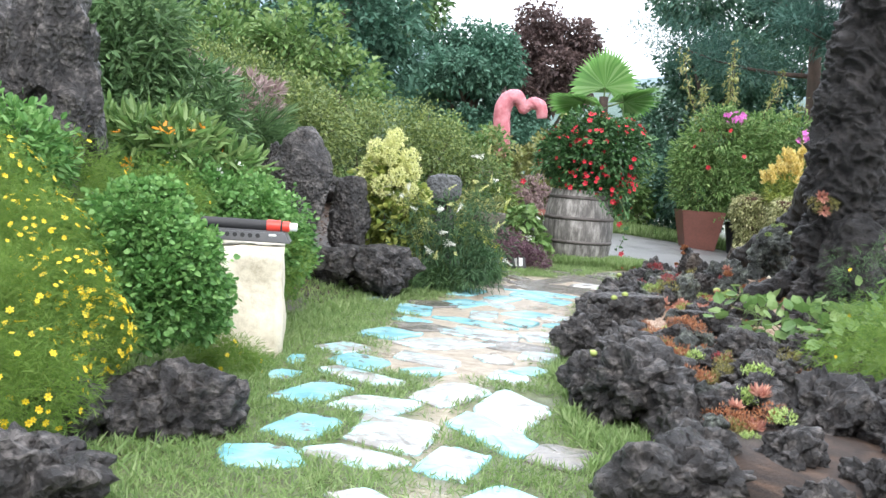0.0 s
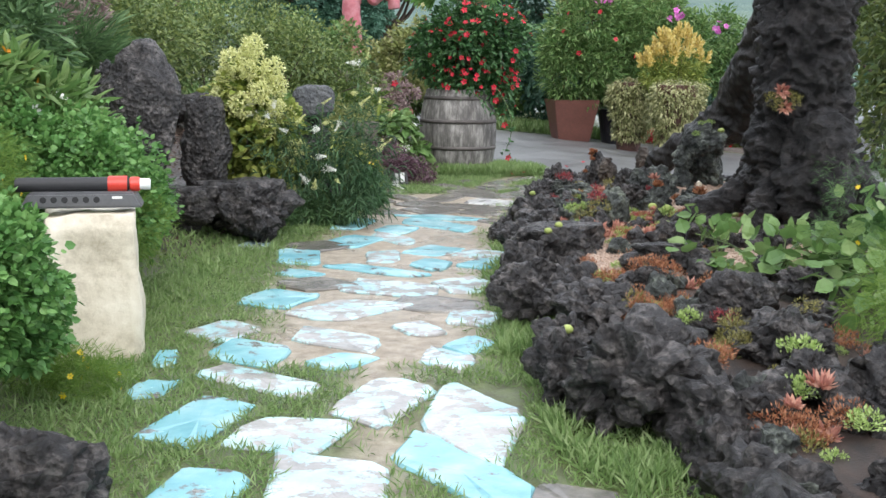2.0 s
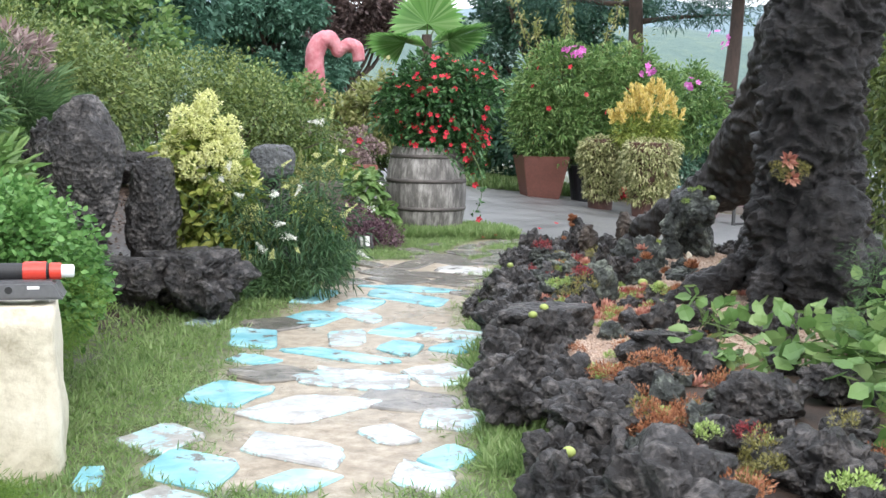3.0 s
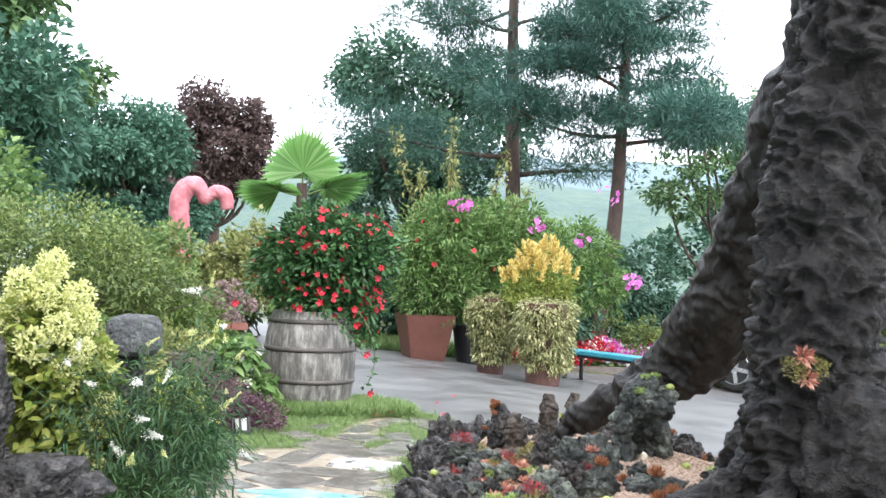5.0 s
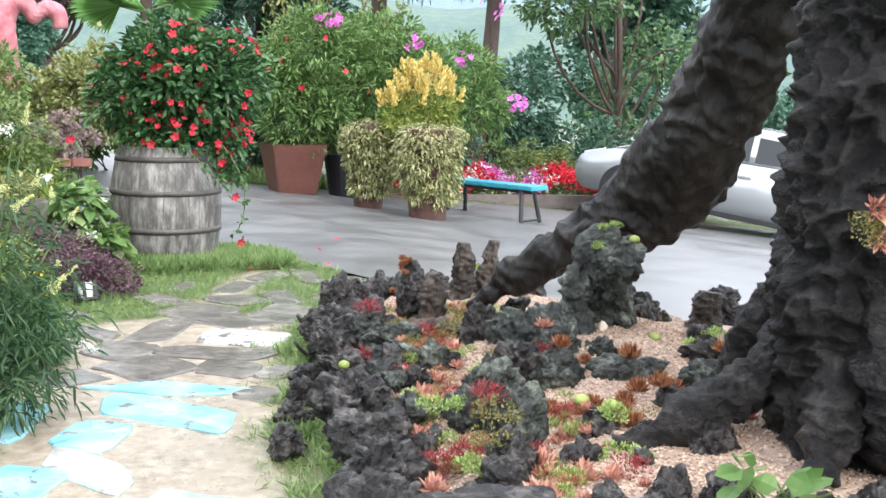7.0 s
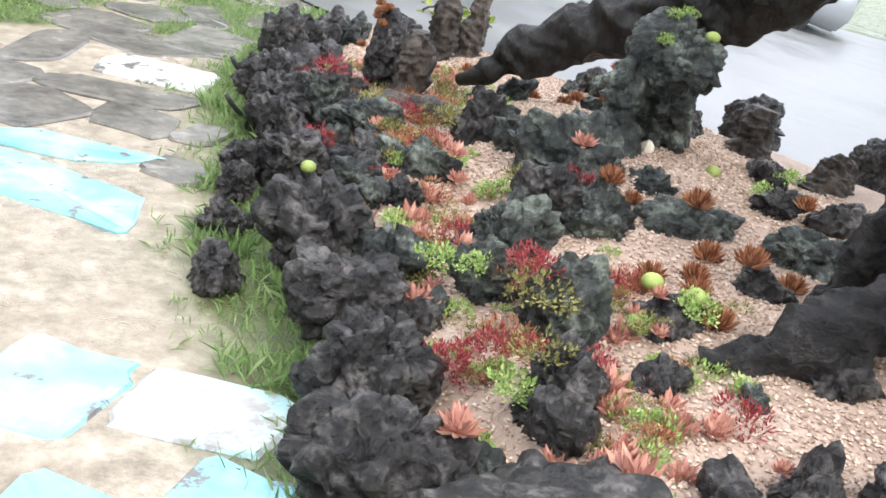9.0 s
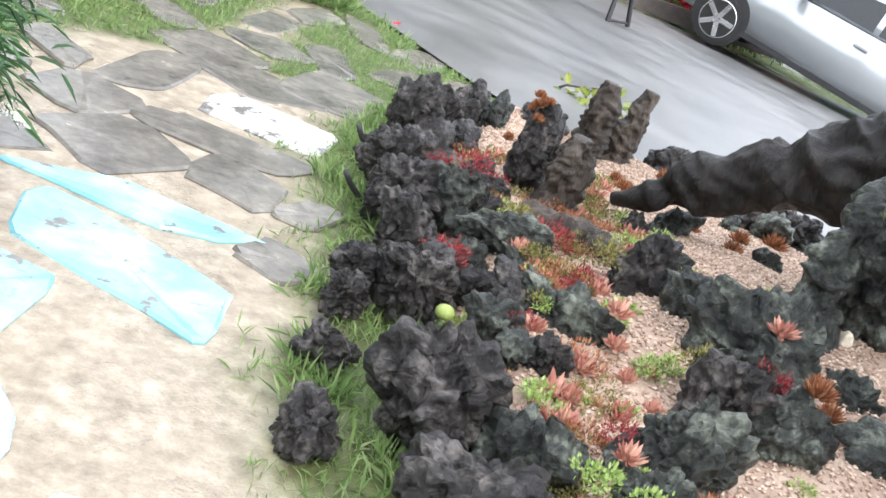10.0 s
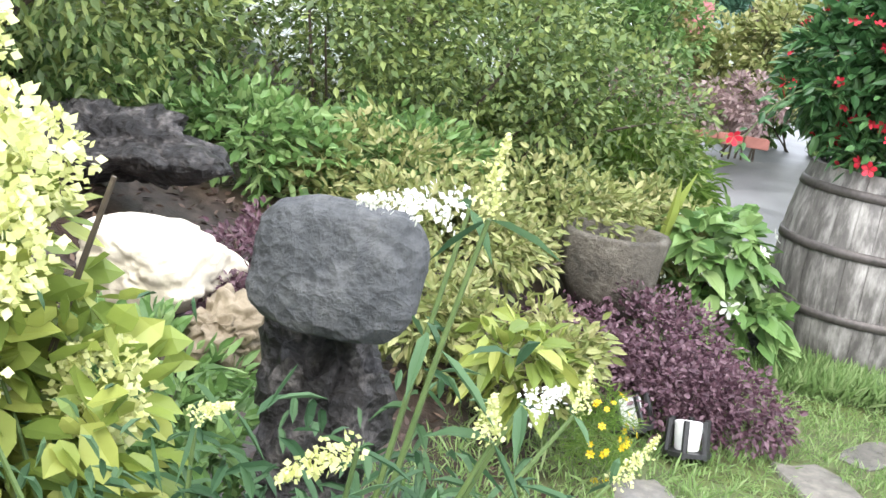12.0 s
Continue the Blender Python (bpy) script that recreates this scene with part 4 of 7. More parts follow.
def blossoms(name, seed, blobs, n, me, parent, lo=0.8, hi=1.2, label="", floor=0.05, push=1.03, up=0.2, towards=None):
    """n separate flowers on the skin of the blobs."""
    rng = np.random.default_rng(seed)
    B = np.array(blobs, float)
    made = 0
    while made < n:
        b = B[rng.integers(len(B))]
        d = unit(rng.normal(0, 1, 3))
        if towards is not None and d @ np.array(towards) < -0.2:
            continue
        p = b[:3] + d * b[3:] * push
        if p[2] < floor:
            continue
        part(name, me, parent, label, m=facing(p, unit(d + [0, 0, up] + rng.normal(0, 0.25, 3)), rng.uniform(lo, hi), rng.uniform(0, 6)))
        made += 1


# ---- mandevilla in the barrel ----
mandevilla = thing("mandevilla", "bushy mandevilla with red trumpet flowers and dark glossy leaves", "flowering plant", (1.5, 12.62, 0.76))
MB = [(0.12, 0, 0.45, 0.4, 0.38, 0.38), (0.02, 0, 0.66, 0.32, 0.3, 0.24), (0.4, -0.05, 0.5, 0.28, 0.28, 0.32), (-0.26, 0, 0.4, 0.22, 0.25, 0.26), (0.1, -0.1, 0.12, 0.36, 0.26, 0.16), (0.45, -0.1, 0.1, 0.12, 0.12, 0.28)]
foliage("leaf_mass", 21, MB, 9000, L_DARK, 0.068, mandevilla, -0.3, 0.5, clump=0.3)
FL_MAN = flower_mesh("mandevilla_flower", 5, 0.03, L_RED, 0.5, 0.75)
blossoms("flower", 22, MB, 200, FL_MAN, mandevilla, 0.65, 1.05, floor=-0.2, push=1.08, towards=(-0.3, -1, 0.2))
vine_pts = [curve_between((0.3, -0.25, 0.1), (0.42, -0.3, -0.55), (0.1, -0.08, 0)), curve_between((0.0, -0.3, 0.1), (0.35, -0.38, -0.25), (0, -0.1, 0)), curve_between((-0.3, -0.2, 0.3), (-0.62, -0.25, 0.1), (0, 0, 0.1))]
V, F = join_tubes([tube(p, np.linspace(0.006, 0.003, len(p)), 5) for p in vine_pts])
part("vine", mesh_np("vine", V, F, M_STEM), mandevilla, "trailing vine hanging over the barrel")
rng = np.random.default_rng(5)
vp = np.vstack([p[rng.integers(0, 7, 45)] + rng.normal(0, 0.025, (45, 3)) for p in vine_pts])
V, F = leaf_mesh(rng, vp, rng.normal(0, 1, vp.shape), 0.05)
tagged(part("vine_foliage", mesh_np("vine_foliage", V, F, L_DARK), mandevilla), kind="stuff")
for p in ((0.44, -0.33, -0.6), (0.38, -0.42, -0.28), (-0.66, -0.28, 0.1), (0.3, -0.36, -0.05)):
    part("flower", FL_MAN, mandevilla, m=facing(p, (0.2, -0.8, -0.3), 1.1))


# ---- shrubs of the bank ----
def shrub(name, label, category, at, blobs, n, mat, size, seed, group="", width=0.5, droop=0.2, clump=0.25, simple=False, twigs=6, spread=0.35, per=14, inner=0.4):
    ob = thing(name, label, category, at, group=group)
    foliage("leaf_mass", seed, blobs, n, mat, size, ob, -0.4, width, droop, clump, simple=simple, spread=spread, per=per, inner=inner)
    rng = np.random.default_rng(seed + 1)
    tubes = []
    for k in range(twigs):
        b = blobs[rng.integers(len(blobs))]
        end = np.array(b[:3]) + unit(rng.normal(0, 1, 3) + [0, 0, 0.7]) * np.array(b[3:]) * 0.8
        start = np.array([b[0] * 0.5 + rng.normal(0, 0.06), b[1] * 0.5 + rng.normal(0, 0.06), -0.1])
        p = curve_between(start, end, rng.normal(0, 0.06, 3))
        tubes.append(tube(p, np.linspace(0.012, 0.004, len(p)), 5))
    V, F = join_tubes(tubes)
    tagged(part("twig_mass", mesh_np("twig_mass", V, F, M_TWIG), ob), kind="stuff")
    return ob


hedge_blobs = [(-0.2, 0, 0.55, 0.75, 0.6, 0.55), (0.55, 0.2, 0.45, 0.6, 0.6, 0.5), (-1.1, -0.3, 0.75, 0.8, 0.7, 0.6), (1.1, 0.4, 0.25, 0.45, 0.5, 0.4), (-1.9, -0.5, 0.9, 0.8, 0.8, 0.65), (0.2, 0.9, 0.6, 0.8, 0.7, 0.6)]
shrub("boxwood_hedge", "broad rounded hedge of small olive-green leaves on the bank", "hedge", (-0.75, 12.6, 0.5), hedge_blobs, 52000, L_HEDGE, 0.045, 31, clump=0.2, simple=True, twigs=14)
shrub("boxwood_hedge", "tall olive-green hedge climbing the bank", "hedge", (-2.4, 10.9, 0.7), [(0.2, 0, 0.6, 0.9, 0.7, 0.65), (-0.8, 0, 0.9, 0.9, 0.7, 0.7), (0.9, 0.5, 0.5, 0.6, 0.6, 0.5)], 26000, L_HEDGE, 0.048, 32, clump=0.2, simple=True, twigs=10)

# ---- the near flower bed ----
FL_YEL = flower_mesh("yellow_flower", 6, 0.0105, L_YELLOW, 0.2, 0.6)
FL_ORA = flower_mesh("orange_flower", 6, 0.05, L_ORANGE, 0.35, 0.4)
FL_WHI = flower_mesh("white_flower", 6, 0.035, L_WHITE, 0.3, 0.5)
FL_MAG = flower_mesh("magenta_flower", 5, 0.05, L_MAGENTA, 0.3, 0.8)


def feathery(label, at, blobs, n, seed, flowers, flower_me, mat=None):
    """A bush of thread-fine leaves with small yellow flowers."""
    ob = thing("yellow_flower_bush", label, "flowering plant", at, group="yellow bushes")
    foliage("leaf_mass", seed, blobs, n, mat or L_FEATHER, 0.04, ob, -0.45, 0.05, 0.1, 0.22, per=22, inner=0.55, spread=0.7, simple=True)
    if flowers:
        blossoms("flower", seed + 3, blobs, flowers, flower_me, ob, 0.7, 1.3, floor=-0.3, towards=(0.7, -0.8, 0.4))
    return ob


feathery("feathery green bush thick with small yellow flowers", (-1.34, 3.72, 0.27), [(0, 0, 0.06, 0.28, 0.26, 0.26), (0.12, -0.25, -0.04, 0.22, 0.2, 0.18), (-0.2, 0.3, 0.16, 0.28, 0.26, 0.24), (-0.38, -0.15, 0.1, 0.26, 0.26, 0.28), (0.14, 0.16, 0.2, 0.14, 0.14, 0.14)], 60000, 41, 330, FL_YEL)
feathery("feathery green bush with scattered yellow flowers", (-1.45, 4.2, 0.4), [(0, 0, 0.1, 0.26, 0.26, 0.28), (-0.35, 0.2, 0.3, 0.35, 0.3, 0.3), (0.3, -0.25, -0.08, 0.15, 0.12, 0.16)], 36000, 42, 420, FL_YEL)
feathery("low feathery tuft at the foot of the stone block", (-0.82, 5.0, 0.04), [(0, 0, 0.02, 0.13, 0.13, 0.11), (-0.12, 0.05, 0.05, 0.12, 0.12, 0.1)], 5000, 43, 9, FL_YEL)
shrub("geranium_mound", "dense dome of scalloped bright green leaves", "leafy plant", (-1.13, 4.55, 0.5), [(-0.05, 0.02, 0.1, 0.22, 0.2, 0.22), (0.14, -0.04, 0.0, 0.18, 0.2, 0.2), (-0.2, -0.08, -0.02, 0.2, 0.18, 0.22), (0.02, -0.1, -0.12, 0.22, 0.18, 0.18), (0.2, 0.1, -0.14, 0.14, 0.16, 0.16), (0.02, 0.1, 0.24, 0.12, 0.12, 0.1)], 27000, L_GERANIUM, 0.027, 44, "leafy mounds", 0.95, 0.1, 0.22, spread=0.5)
shrub("geranium_mound", "dense dome of scalloped bright green leaves behind the block", "leafy plant", (-1.12, 6.55, 0.5), [(0, 0, 0.05, 0.36, 0.36, 0.28), (0.15, 0.2, -0.1, 0.25, 0.3, 0.25), (-0.35, 0.1, 0.15, 0.35, 0.35, 0.28)], 28000, L_GERANIUM, 0.029, 45, "leafy mounds", 0.95, 0.1, 0.22, spread=0.5)
feathery("grassy tuft drooping beside the block", (-0.85, 6.45, 0.35), [(0, 0, 0, 0.18, 0.2, 0.2)], 3500, 46, 0, FL_YEL)
feathery("feathery green growth with a few yellow flowers", (-1.45, 5.7, 0.55), [(0, 0, 0.1, 0.35, 0.35, 0.25), (-0.3, -0.3, 0.2, 0.3, 0.3, 0.3)], 20000, 47, 40, FL_YEL)
shrub("orange_marigold", "round green bush at the foot of the crag with orange flowers", "flowering plant", (-1.95, 5.0, 0.75), [(0, 0, 0.1, 0.32, 0.3, 0.3)], 4500, L_GERANIUM, 0.05, 48)
lily = shrub("lily_clump", "clump of lilies with orange flowers and strap leaves", "flowering plant", (-1.62, 6.75, 0.75), [(0, 0, 0.1, 0.35, 0.3, 0.3), (0.3, 0.1, -0.05, 0.3, 0.3, 0.25), (-0.4, 0.2, 0.1, 0.3, 0.3, 0.3)], 5000, L_LIGHTSHRUB, 0.13, 49, width=0.25)
blossoms("flower", 50, [(0, 0, 0.1, 0.35, 0.3, 0.3)], 12, FL_ORA, lily, towards=(0.5, -1, 0.3))
blossoms("flower", 51, [(0.2, 0, 0.0, 0.35, 0.3, 0.25)], 5, FL_WHI, lily, label="white lily flower", towards=(0.5, -1, 0.3))
shrub("grey_green_shrub", "tall grey-green shrub behind the crag", "shrub", (-2.35, 7.7, 1.0), [(0, 0, 0.3, 0.5, 0.5, 0.6), (0.5, 0.3, 0.2, 0.45, 0.45, 0.4), (-0.5, 0.2, 0.7, 0.6, 0.5, 0.7), (0.3, 0, 0.7, 0.3, 0.3, 0.4)], 16000, L_BUD, 0.09, 52, width=0.3)
shrub("leafy_bank", "mixed green leafy growth covering the bank", "shrub", (-1.9, 7.8, 0.6), [(0, 0, 0.1, 0.4, 0.4, 0.25), (-0.5, 0.2, 0.25, 0.5, 0.5, 0.35), (0.3, 0.6, 0.05, 0.35, 0.4, 0.25), (-0.2, 1.1, 0.3, 0.6, 0.5, 0.35)], 12000, L_LIGHTSHRUB, 0.075, 53, "bank shrubs")
shrub("leafy_bank", "mixed green leafy growth covering the upper bank", "shrub", (-2.9, 9.2, 1.1), [(0, 0, 0.3, 0.8, 0.6, 0.5), (-0.9, 0, 0.7, 0.8, 0.7, 0.7), (0.6, 0.4, 0.1, 0.6, 0.6, 0.4)], 14000, L_LIGHTSHRUB, 0.08, 54, "bank shrubs", simple=True)
plume = thing("plume_grass", "stand of mauve feathery grass plumes on the bank", "ornamental grass", (-1.85, 9.6, 0.85))
foliage("blade_mass", 55, [(0, 0, 0.2, 0.55, 0.4, 0.3), (-0.6, 0, 0.3, 0.5, 0.4, 0.35)], 7000, L_BUD, 0.22, plume, -0.3, 0.05, 0.1, 0.3, simple=True, spread=0.2)
foliage("plume_mass", 56, [(0, 0, 0.55, 0.5, 0.35, 0.25), (-0.6, 0, 0.7, 0.45, 0.35, 0.25)], 3500, L_PLUME, 0.09, plume, -0.3, 0.2, 0.0, 0.12, per=40, simple=True)

# ---- hydrangea ----
hyd = thing("hydrangea", "panicle hydrangea with cream-green flower heads and yellowing leaves", "flowering plant", (-0.37, 9.14, 0.2))
HB = [(0, 0, 0.35, 0.28, 0.22, 0.32), (0.14, -0.05, 0.1, 0.22, 0.2, 0.22), (-0.1, 0, 0.6, 0.22, 0.18, 0.22)]
foliage("leaf_mass", 61, HB, 3000, L_HYD, 0.075, hyd, -0.2, 0.62, 0.3, 0.3, per=6, inner=0.7)
rng = np.random.default_rng(62)
P, D = cloud(rng, [(0, 0, 0, 0.062, 0.062, 0.07)], 620, 0.3, 5, 0.2)
V, F = leaf_mesh(rng, P, D, 0.015, 0.95, 0.0, simple=True)
HEAD_ME = mesh_np("flower_head", V, F, L_HYDFLOWER)
for p, s in (((-0.16, -0.1, 0.86), 1.1), ((-0.05, -0.12, 0.8), 0.9), ((-0.22, -0.12, 0.62), 1.1), ((-0.1, -0.2, 0.58), 1.15), ((0.14, -0.15, 0.7), 0.9), ((0.13, -0.22, 0.56), 0.8), ((-0.2, -0.05, 0.74), 1), ((0.02, -0.2, 0.66), 1),
             ((0.26, -0.2, 0.3), 0.8), ((0.2, -0.25, 0.02), 0.9), ((-0.05, 0.05, 0.9), 1), ((0.05, 0.1, 0.75), 1), ((-0.25, -0.15, 0.42), 1), ((0.22, 0.0, 0.5), 0.9), ((-0.3, 0.05, 0.55), 1), ((0.1, -0.12, 0.8), 1.15), ((0.06, -0.18, 0.44), 1.1), ((0.2, -0.16, 0.2), 1.1), ((-0.02, -0.05, 0.95), 1.1)):
    part("flower_head", HEAD_ME, hyd, "cream-green domed flower head", m=facing(p, unit(np.array(p) + [0, -0.2, 0.2]), s))
V, F = join_tubes([tube(curve_between((rng.normal(0, 0.05), rng.normal(0, 0.05), -0.1), p, (0, 0, 0.05)), np.linspace(0.009, 0.004, 7), 5) for p in rng.uniform((-0.25, -0.2, 0.4), (0.25, 0.15, 0.8), (12, 3))])
tagged(part("stem_mass", mesh_np("stem_mass", V, F, M_TWIG), hyd), kind="stuff")

# ---- white butterfly bush at the path ----
bud = thing("butterfly_bush", "arching bush of long narrow leaves with white flower spikes", "flowering plant", (0.12, 8.95, 0.0))
BB = [(0, 0, 0.42, 0.32, 0.28, 0.38), (0.18, -0.02, 0.45, 0.22, 0.22, 0.4), (-0.24, -0.05, 0.36, 0.28, 0.25, 0.34), (0.1, -0.12, 0.16, 0.26, 0.18, 0.16)]
foliage("leaf_mass", 71, BB, 3200, L_BUDDLEIA, 0.062, bud, 0.02, 0.19, 0.45, 0.5, per=6, inner=0.75, spread=0.6)
rng = np.random.default_rng(72)
sp_p, tubes, leafp, leafd = [], [], [], []
for k in range(34):
    b = BB[rng.integers(len(BB))]
    d = unit(rng.normal(0, 1, 3) + [0.1, -0.35, 0.9])
    end = np.array(b[:3]) + d * np.array(b[3:]) * rng.uniform(1.0, 1.75)
    p = curve_between((b[0] * 0.3, b[1] * 0.3, 0), end, (0, 0, 0.08))
    tubes.append(tube(p, np.linspace(0.006, 0.0025, 7), 5))
    sp_p.append((end, unit(d + [0, 0, 0.3])))
    for q in p[2:]:
        leafp += [q, q]
        side = unit(np.cross(d, rng.normal(0, 1, 3)))
        leafd += [side + d * 0.25, -side + d * 0.25]
V, F = join_tubes(tubes)
tagged(part("stem_mass", mesh_np("stem_mass", V, F, M_STEM), bud), kind="stuff")
V, F = leaf_mesh(rng, np.array(leafp), np.array(leafd), 0.066, 0.2, 0.45)
tagged(part("shoot_foliage", mesh_np("shoot_foliage", V, F, L_BUDDLEIA), bud), kind="stuff")
t = rng.random(260)
P = np.stack([rng.normal(0, 1, 260) * 0.011 * (1 - t * 0.75) + 0.035 * t ** 2, rng.normal(0, 1, 260) * 0.011 * (1 - t * 0.75), t * 0.12], -1)
V, F = leaf_mesh(rng, P, unit(P * [1, 1, 0] + [0, 0, 0.01]), 0.0085, 0.9, 0.0, simple=True)
SPIKE_ME = mesh_np("flower_spike", V, F, L_WHITE)
V2, F2 = leaf_mesh(rng, P * [0.6, 0.6, 1.1], unit(P * [1, 1, 0] + [0, 0, 0.01]), 0.0075, 0.9, 0.0, simple=True)
SPIKE_OLD = mesh_np("faded_spike", V2, F2, L_HYDFLOWER)
for k, (p, d) in enumerate(sp_p):
    part("flower_spike", SPIKE_ME if k % 2 else SPIKE_OLD, bud, "white flower spike" if k % 2 else "faded greenish flower spike", m=facing(p, unit(d * [1, 1, 0.3] + rng.normal(0, 0.35, 3) - [0, 0, 0.55 if k % 4 == 1 else 0.0]), rng.uniform(0.6, 1.0)))

# ---- low plants between bank and path ----
shrub("dark_fern", "low dark green feathery plant at the path's edge", "leafy plant", (0.32, 9.72, 0.1), [(0, 0, 0.05, 0.22, 0.2, 0.16), (-0.2, -0.15, 0.05, 0.18, 0.18, 0.15)], 4500, L_DARK, 0.07, 81, width=0.25)
shrub("dark_fern", "low dark green feathery plant at the rocks", "leafy plant", (-0.02, 9.0, 0.02), [(0, -0.12, 0.05, 0.22, 0.16, 0.12), (-0.25, -0.2, 0.05, 0.15, 0.15, 0.12)], 4500, L_BUD, 0.07, 82, width=0.2)
shrub("spiraea", "spreading yellow-green spiraea with small pointed leaves", "shrub", (-0.1, 11.5, 0.36), [(0.35, -0.55, -0.08, 0.25, 0.25, 0.15), (0.0, -0.5, -0.02, 0.25, 0.25, 0.14), (0, 0, 0.1, 0.38, 0.3, 0.18), (-0.3, 0.35, 0.15, 0.4, 0.35, 0.22), (0.3, 0.55, 0.12, 0.4, 0.25, 0.2), (0.65, 0.85, 0.05, 0.3, 0.25, 0.2)], 13000, L_YGSHRUB, 0.045, 83, width=0.45)
shrub("leafy_bank", "bright green ground cover below the hedge", "shrub", (-0.9, 11.7, 0.55), [(0, 0, 0.05, 0.4, 0.3, 0.2), (0.5, 0.4, 0.0, 0.4, 0.3, 0.2), (-0.6, 0, 0.1, 0.4, 0.3, 0.25)], 8000, L_LIGHTSHRUB, 0.06, 84, "bank shrubs")
hosta = shrub("hosta", "clump of broad light-green hosta leaves, some yellowed", "leafy plant", (0.88, 12.25, 0.1), [(0, 0, 0.2, 0.2, 0.18, 0.25), (0.12, -0.08, 0.05, 0.15, 0.15, 0.18), (-0.1, -0.05, 0.3, 0.18, 0.15, 0.18)], 520, L_LIGHTSHRUB, 0.12, 85, width=0.55, droop=0.5, per=5, twigs=3)
blossoms("flower", 86, [(0, 0, 0.2, 0.25, 0.22, 0.3)], 6, FL_WHI, hosta, label="pale withered flower", towards=(-0.3, -1, 0.2))
shrub("hosta", "young hosta with pale green blades beside the grey slab", "leafy plant", (0.28, 10.75, 0.25), [(0, 0, 0.08, 0.12, 0.11, 0.12)], 130, L_HYD, 0.1, 87, width=0.45, droop=0.4, per=5, twigs=3)
shrub("purple_sedum", "mat of dark purple small-leaved sedum", "ground cover", (0.68, 11.42, 0.05), [(0, 0, 0.06, 0.32, 0.22, 0.16), (0.24, -0.02, 0.04, 0.22, 0.2, 0.14), (-0.28, 0.05, 0.08, 0.26, 0.22, 0.16), (-0.05, 0.25, 0.16, 0.3, 0.2, 0.14)], 14000, L_PURPLE, 0.024, 88, width=0.6, twigs=4)
feathery("small yellow flowers among grass beside the lantern", (0.52, 10.85, 0.05), [(0, 0, 0.08, 0.1, 0.1, 0.13)], 1800, 89, 42, FL_YEL)
shrub("conifer_tuft", "low bushy green conifer behind the stone basin", "shrub", (0.45, 13.4, 0.35), [(0, 0, 0.15, 0.4, 0.35, 0.28), (-0.4, 0, 0.2, 0.35, 0.35, 0.3)], 9000, L_FEATHER, 0.12, 90, width=0.1, simple=True)
big_leaf = thing("banana_leaf", "single broad upright leaf above the hosta", "leafy plant", (0.62, 12.1, 0.35))
V, F = leaf_mesh(np.random.default_rng(3), np.array([[0, 0, 0.0], [0, 0, 0]]), np.array([[0.1, 0, 1.0], [0.3, 0.2, 1]]), 0.4, 0.26, 0.0, spread=0.02)
part("blade", mesh_np("blade", V, F, L_HYD), big_leaf)

litter = np.random.default_rng(93)
n = 7000
P = np.stack([litter.uniform(-2.2, 0.5, n), litter.uniform(7.5, 11.6, n), np.zeros(n)], -1)
P = P[[x < bed_edge(y) - 0.1 for x, y, z in P]]
P[:, 2] = [land(x, y) + 0.006 for x, y, z in P]
V, F = leaf_mesh(litter, P, litter.normal(0, 1, P.shape) * [1, 1, 0.25] + [0, 0, 0.12], 0.035, 0.4, 0.0, simple=True)
solo("leaf_litter", mesh_np("leaf_litter", V, F, leafy("bark_chip", greens((0.02, 0.012, 0.009), (0.07, 0.045, 0.033), (0.17, 0.115, 0.08)), 0.7, 0.0, 3)), "dark brown bark chips and dead leaves on the bank", "mulch", kind="stuff")
shrub("reddish_ground_cover", "low reddish-brown small-leaved plant on the mulch", "ground cover", (-0.36, 10.5, 0.36), [(0, 0, 0.05, 0.16, 0.2, 0.09), (-0.1, 0.35, 0.1, 0.2, 0.2, 0.1)], 3600, L_PURPLE, 0.026, 94, width=0.5, twigs=3)
shrub("leafy_bank", "sparse green seedlings among the rocks of the bank", "shrub", (-0.45, 9.95, 0.32), [(0, 0, 0.05, 0.22, 0.2, 0.12), (0.2, -0.25, 0.02, 0.18, 0.18, 0.12)], 1500, L_LIGHTSHRUB, 0.06, 95, "bank shrubs", width=0.4)
rock(-0.33, 10.12, 0.12, 0.1, 0.09, 0.4, 30, z=0.42, mat=M_SANDSTONE, label="small tan stone beside the grey slab", group="bank stones")

# stone basin
basin = thing("stone_basin", "rough round grey stone basin half hidden by leaves", "basin", (0.47, 11.85, 0.22))
bm = bmesh.new()
prof = [(0.0, 0.0), (0.12, 0.0), (0.165, 0.1), (0.185, 0.28), (0.175, 0.295), (0.15, 0.285), (0.13, 0.2), (0.0, 0.18)]
rings = []
for a in np.linspace(0, 2 * math.pi, 40, endpoint=False):
    rings.append([bm.verts.new((r * math.cos(a) * (1 + 0.14 * noise.noise((math.cos(a) * 2.5, math.sin(a) * 2.5, z * 9))), r * math.sin(a), z)) for r, z in prof])
for ra, rb in zip(rings, rings[1:] + rings[:1]):
    for e in range(len(prof) - 1):
        bm.faces.new((ra[e], rb[e], rb[e + 1], ra[e + 1]))
bmesh.ops.remove_doubles(bm, verts=bm.verts, dist=0.0005)
part("bowl", bm_mesh("bowl", bm, surface("basin_stone", [(0.35, (0.04, 0.035, 0.026)), (0.55, (0.12, 0.105, 0.08)), (0.72, (0.26, 0.24, 0.2))], 12, 0.7, 0.9, 45, 0.02), True), basin)
bm = bmesh.new()
bmesh.ops.create_circle(bm, cap_ends=True, segments=32, radius=0.14)
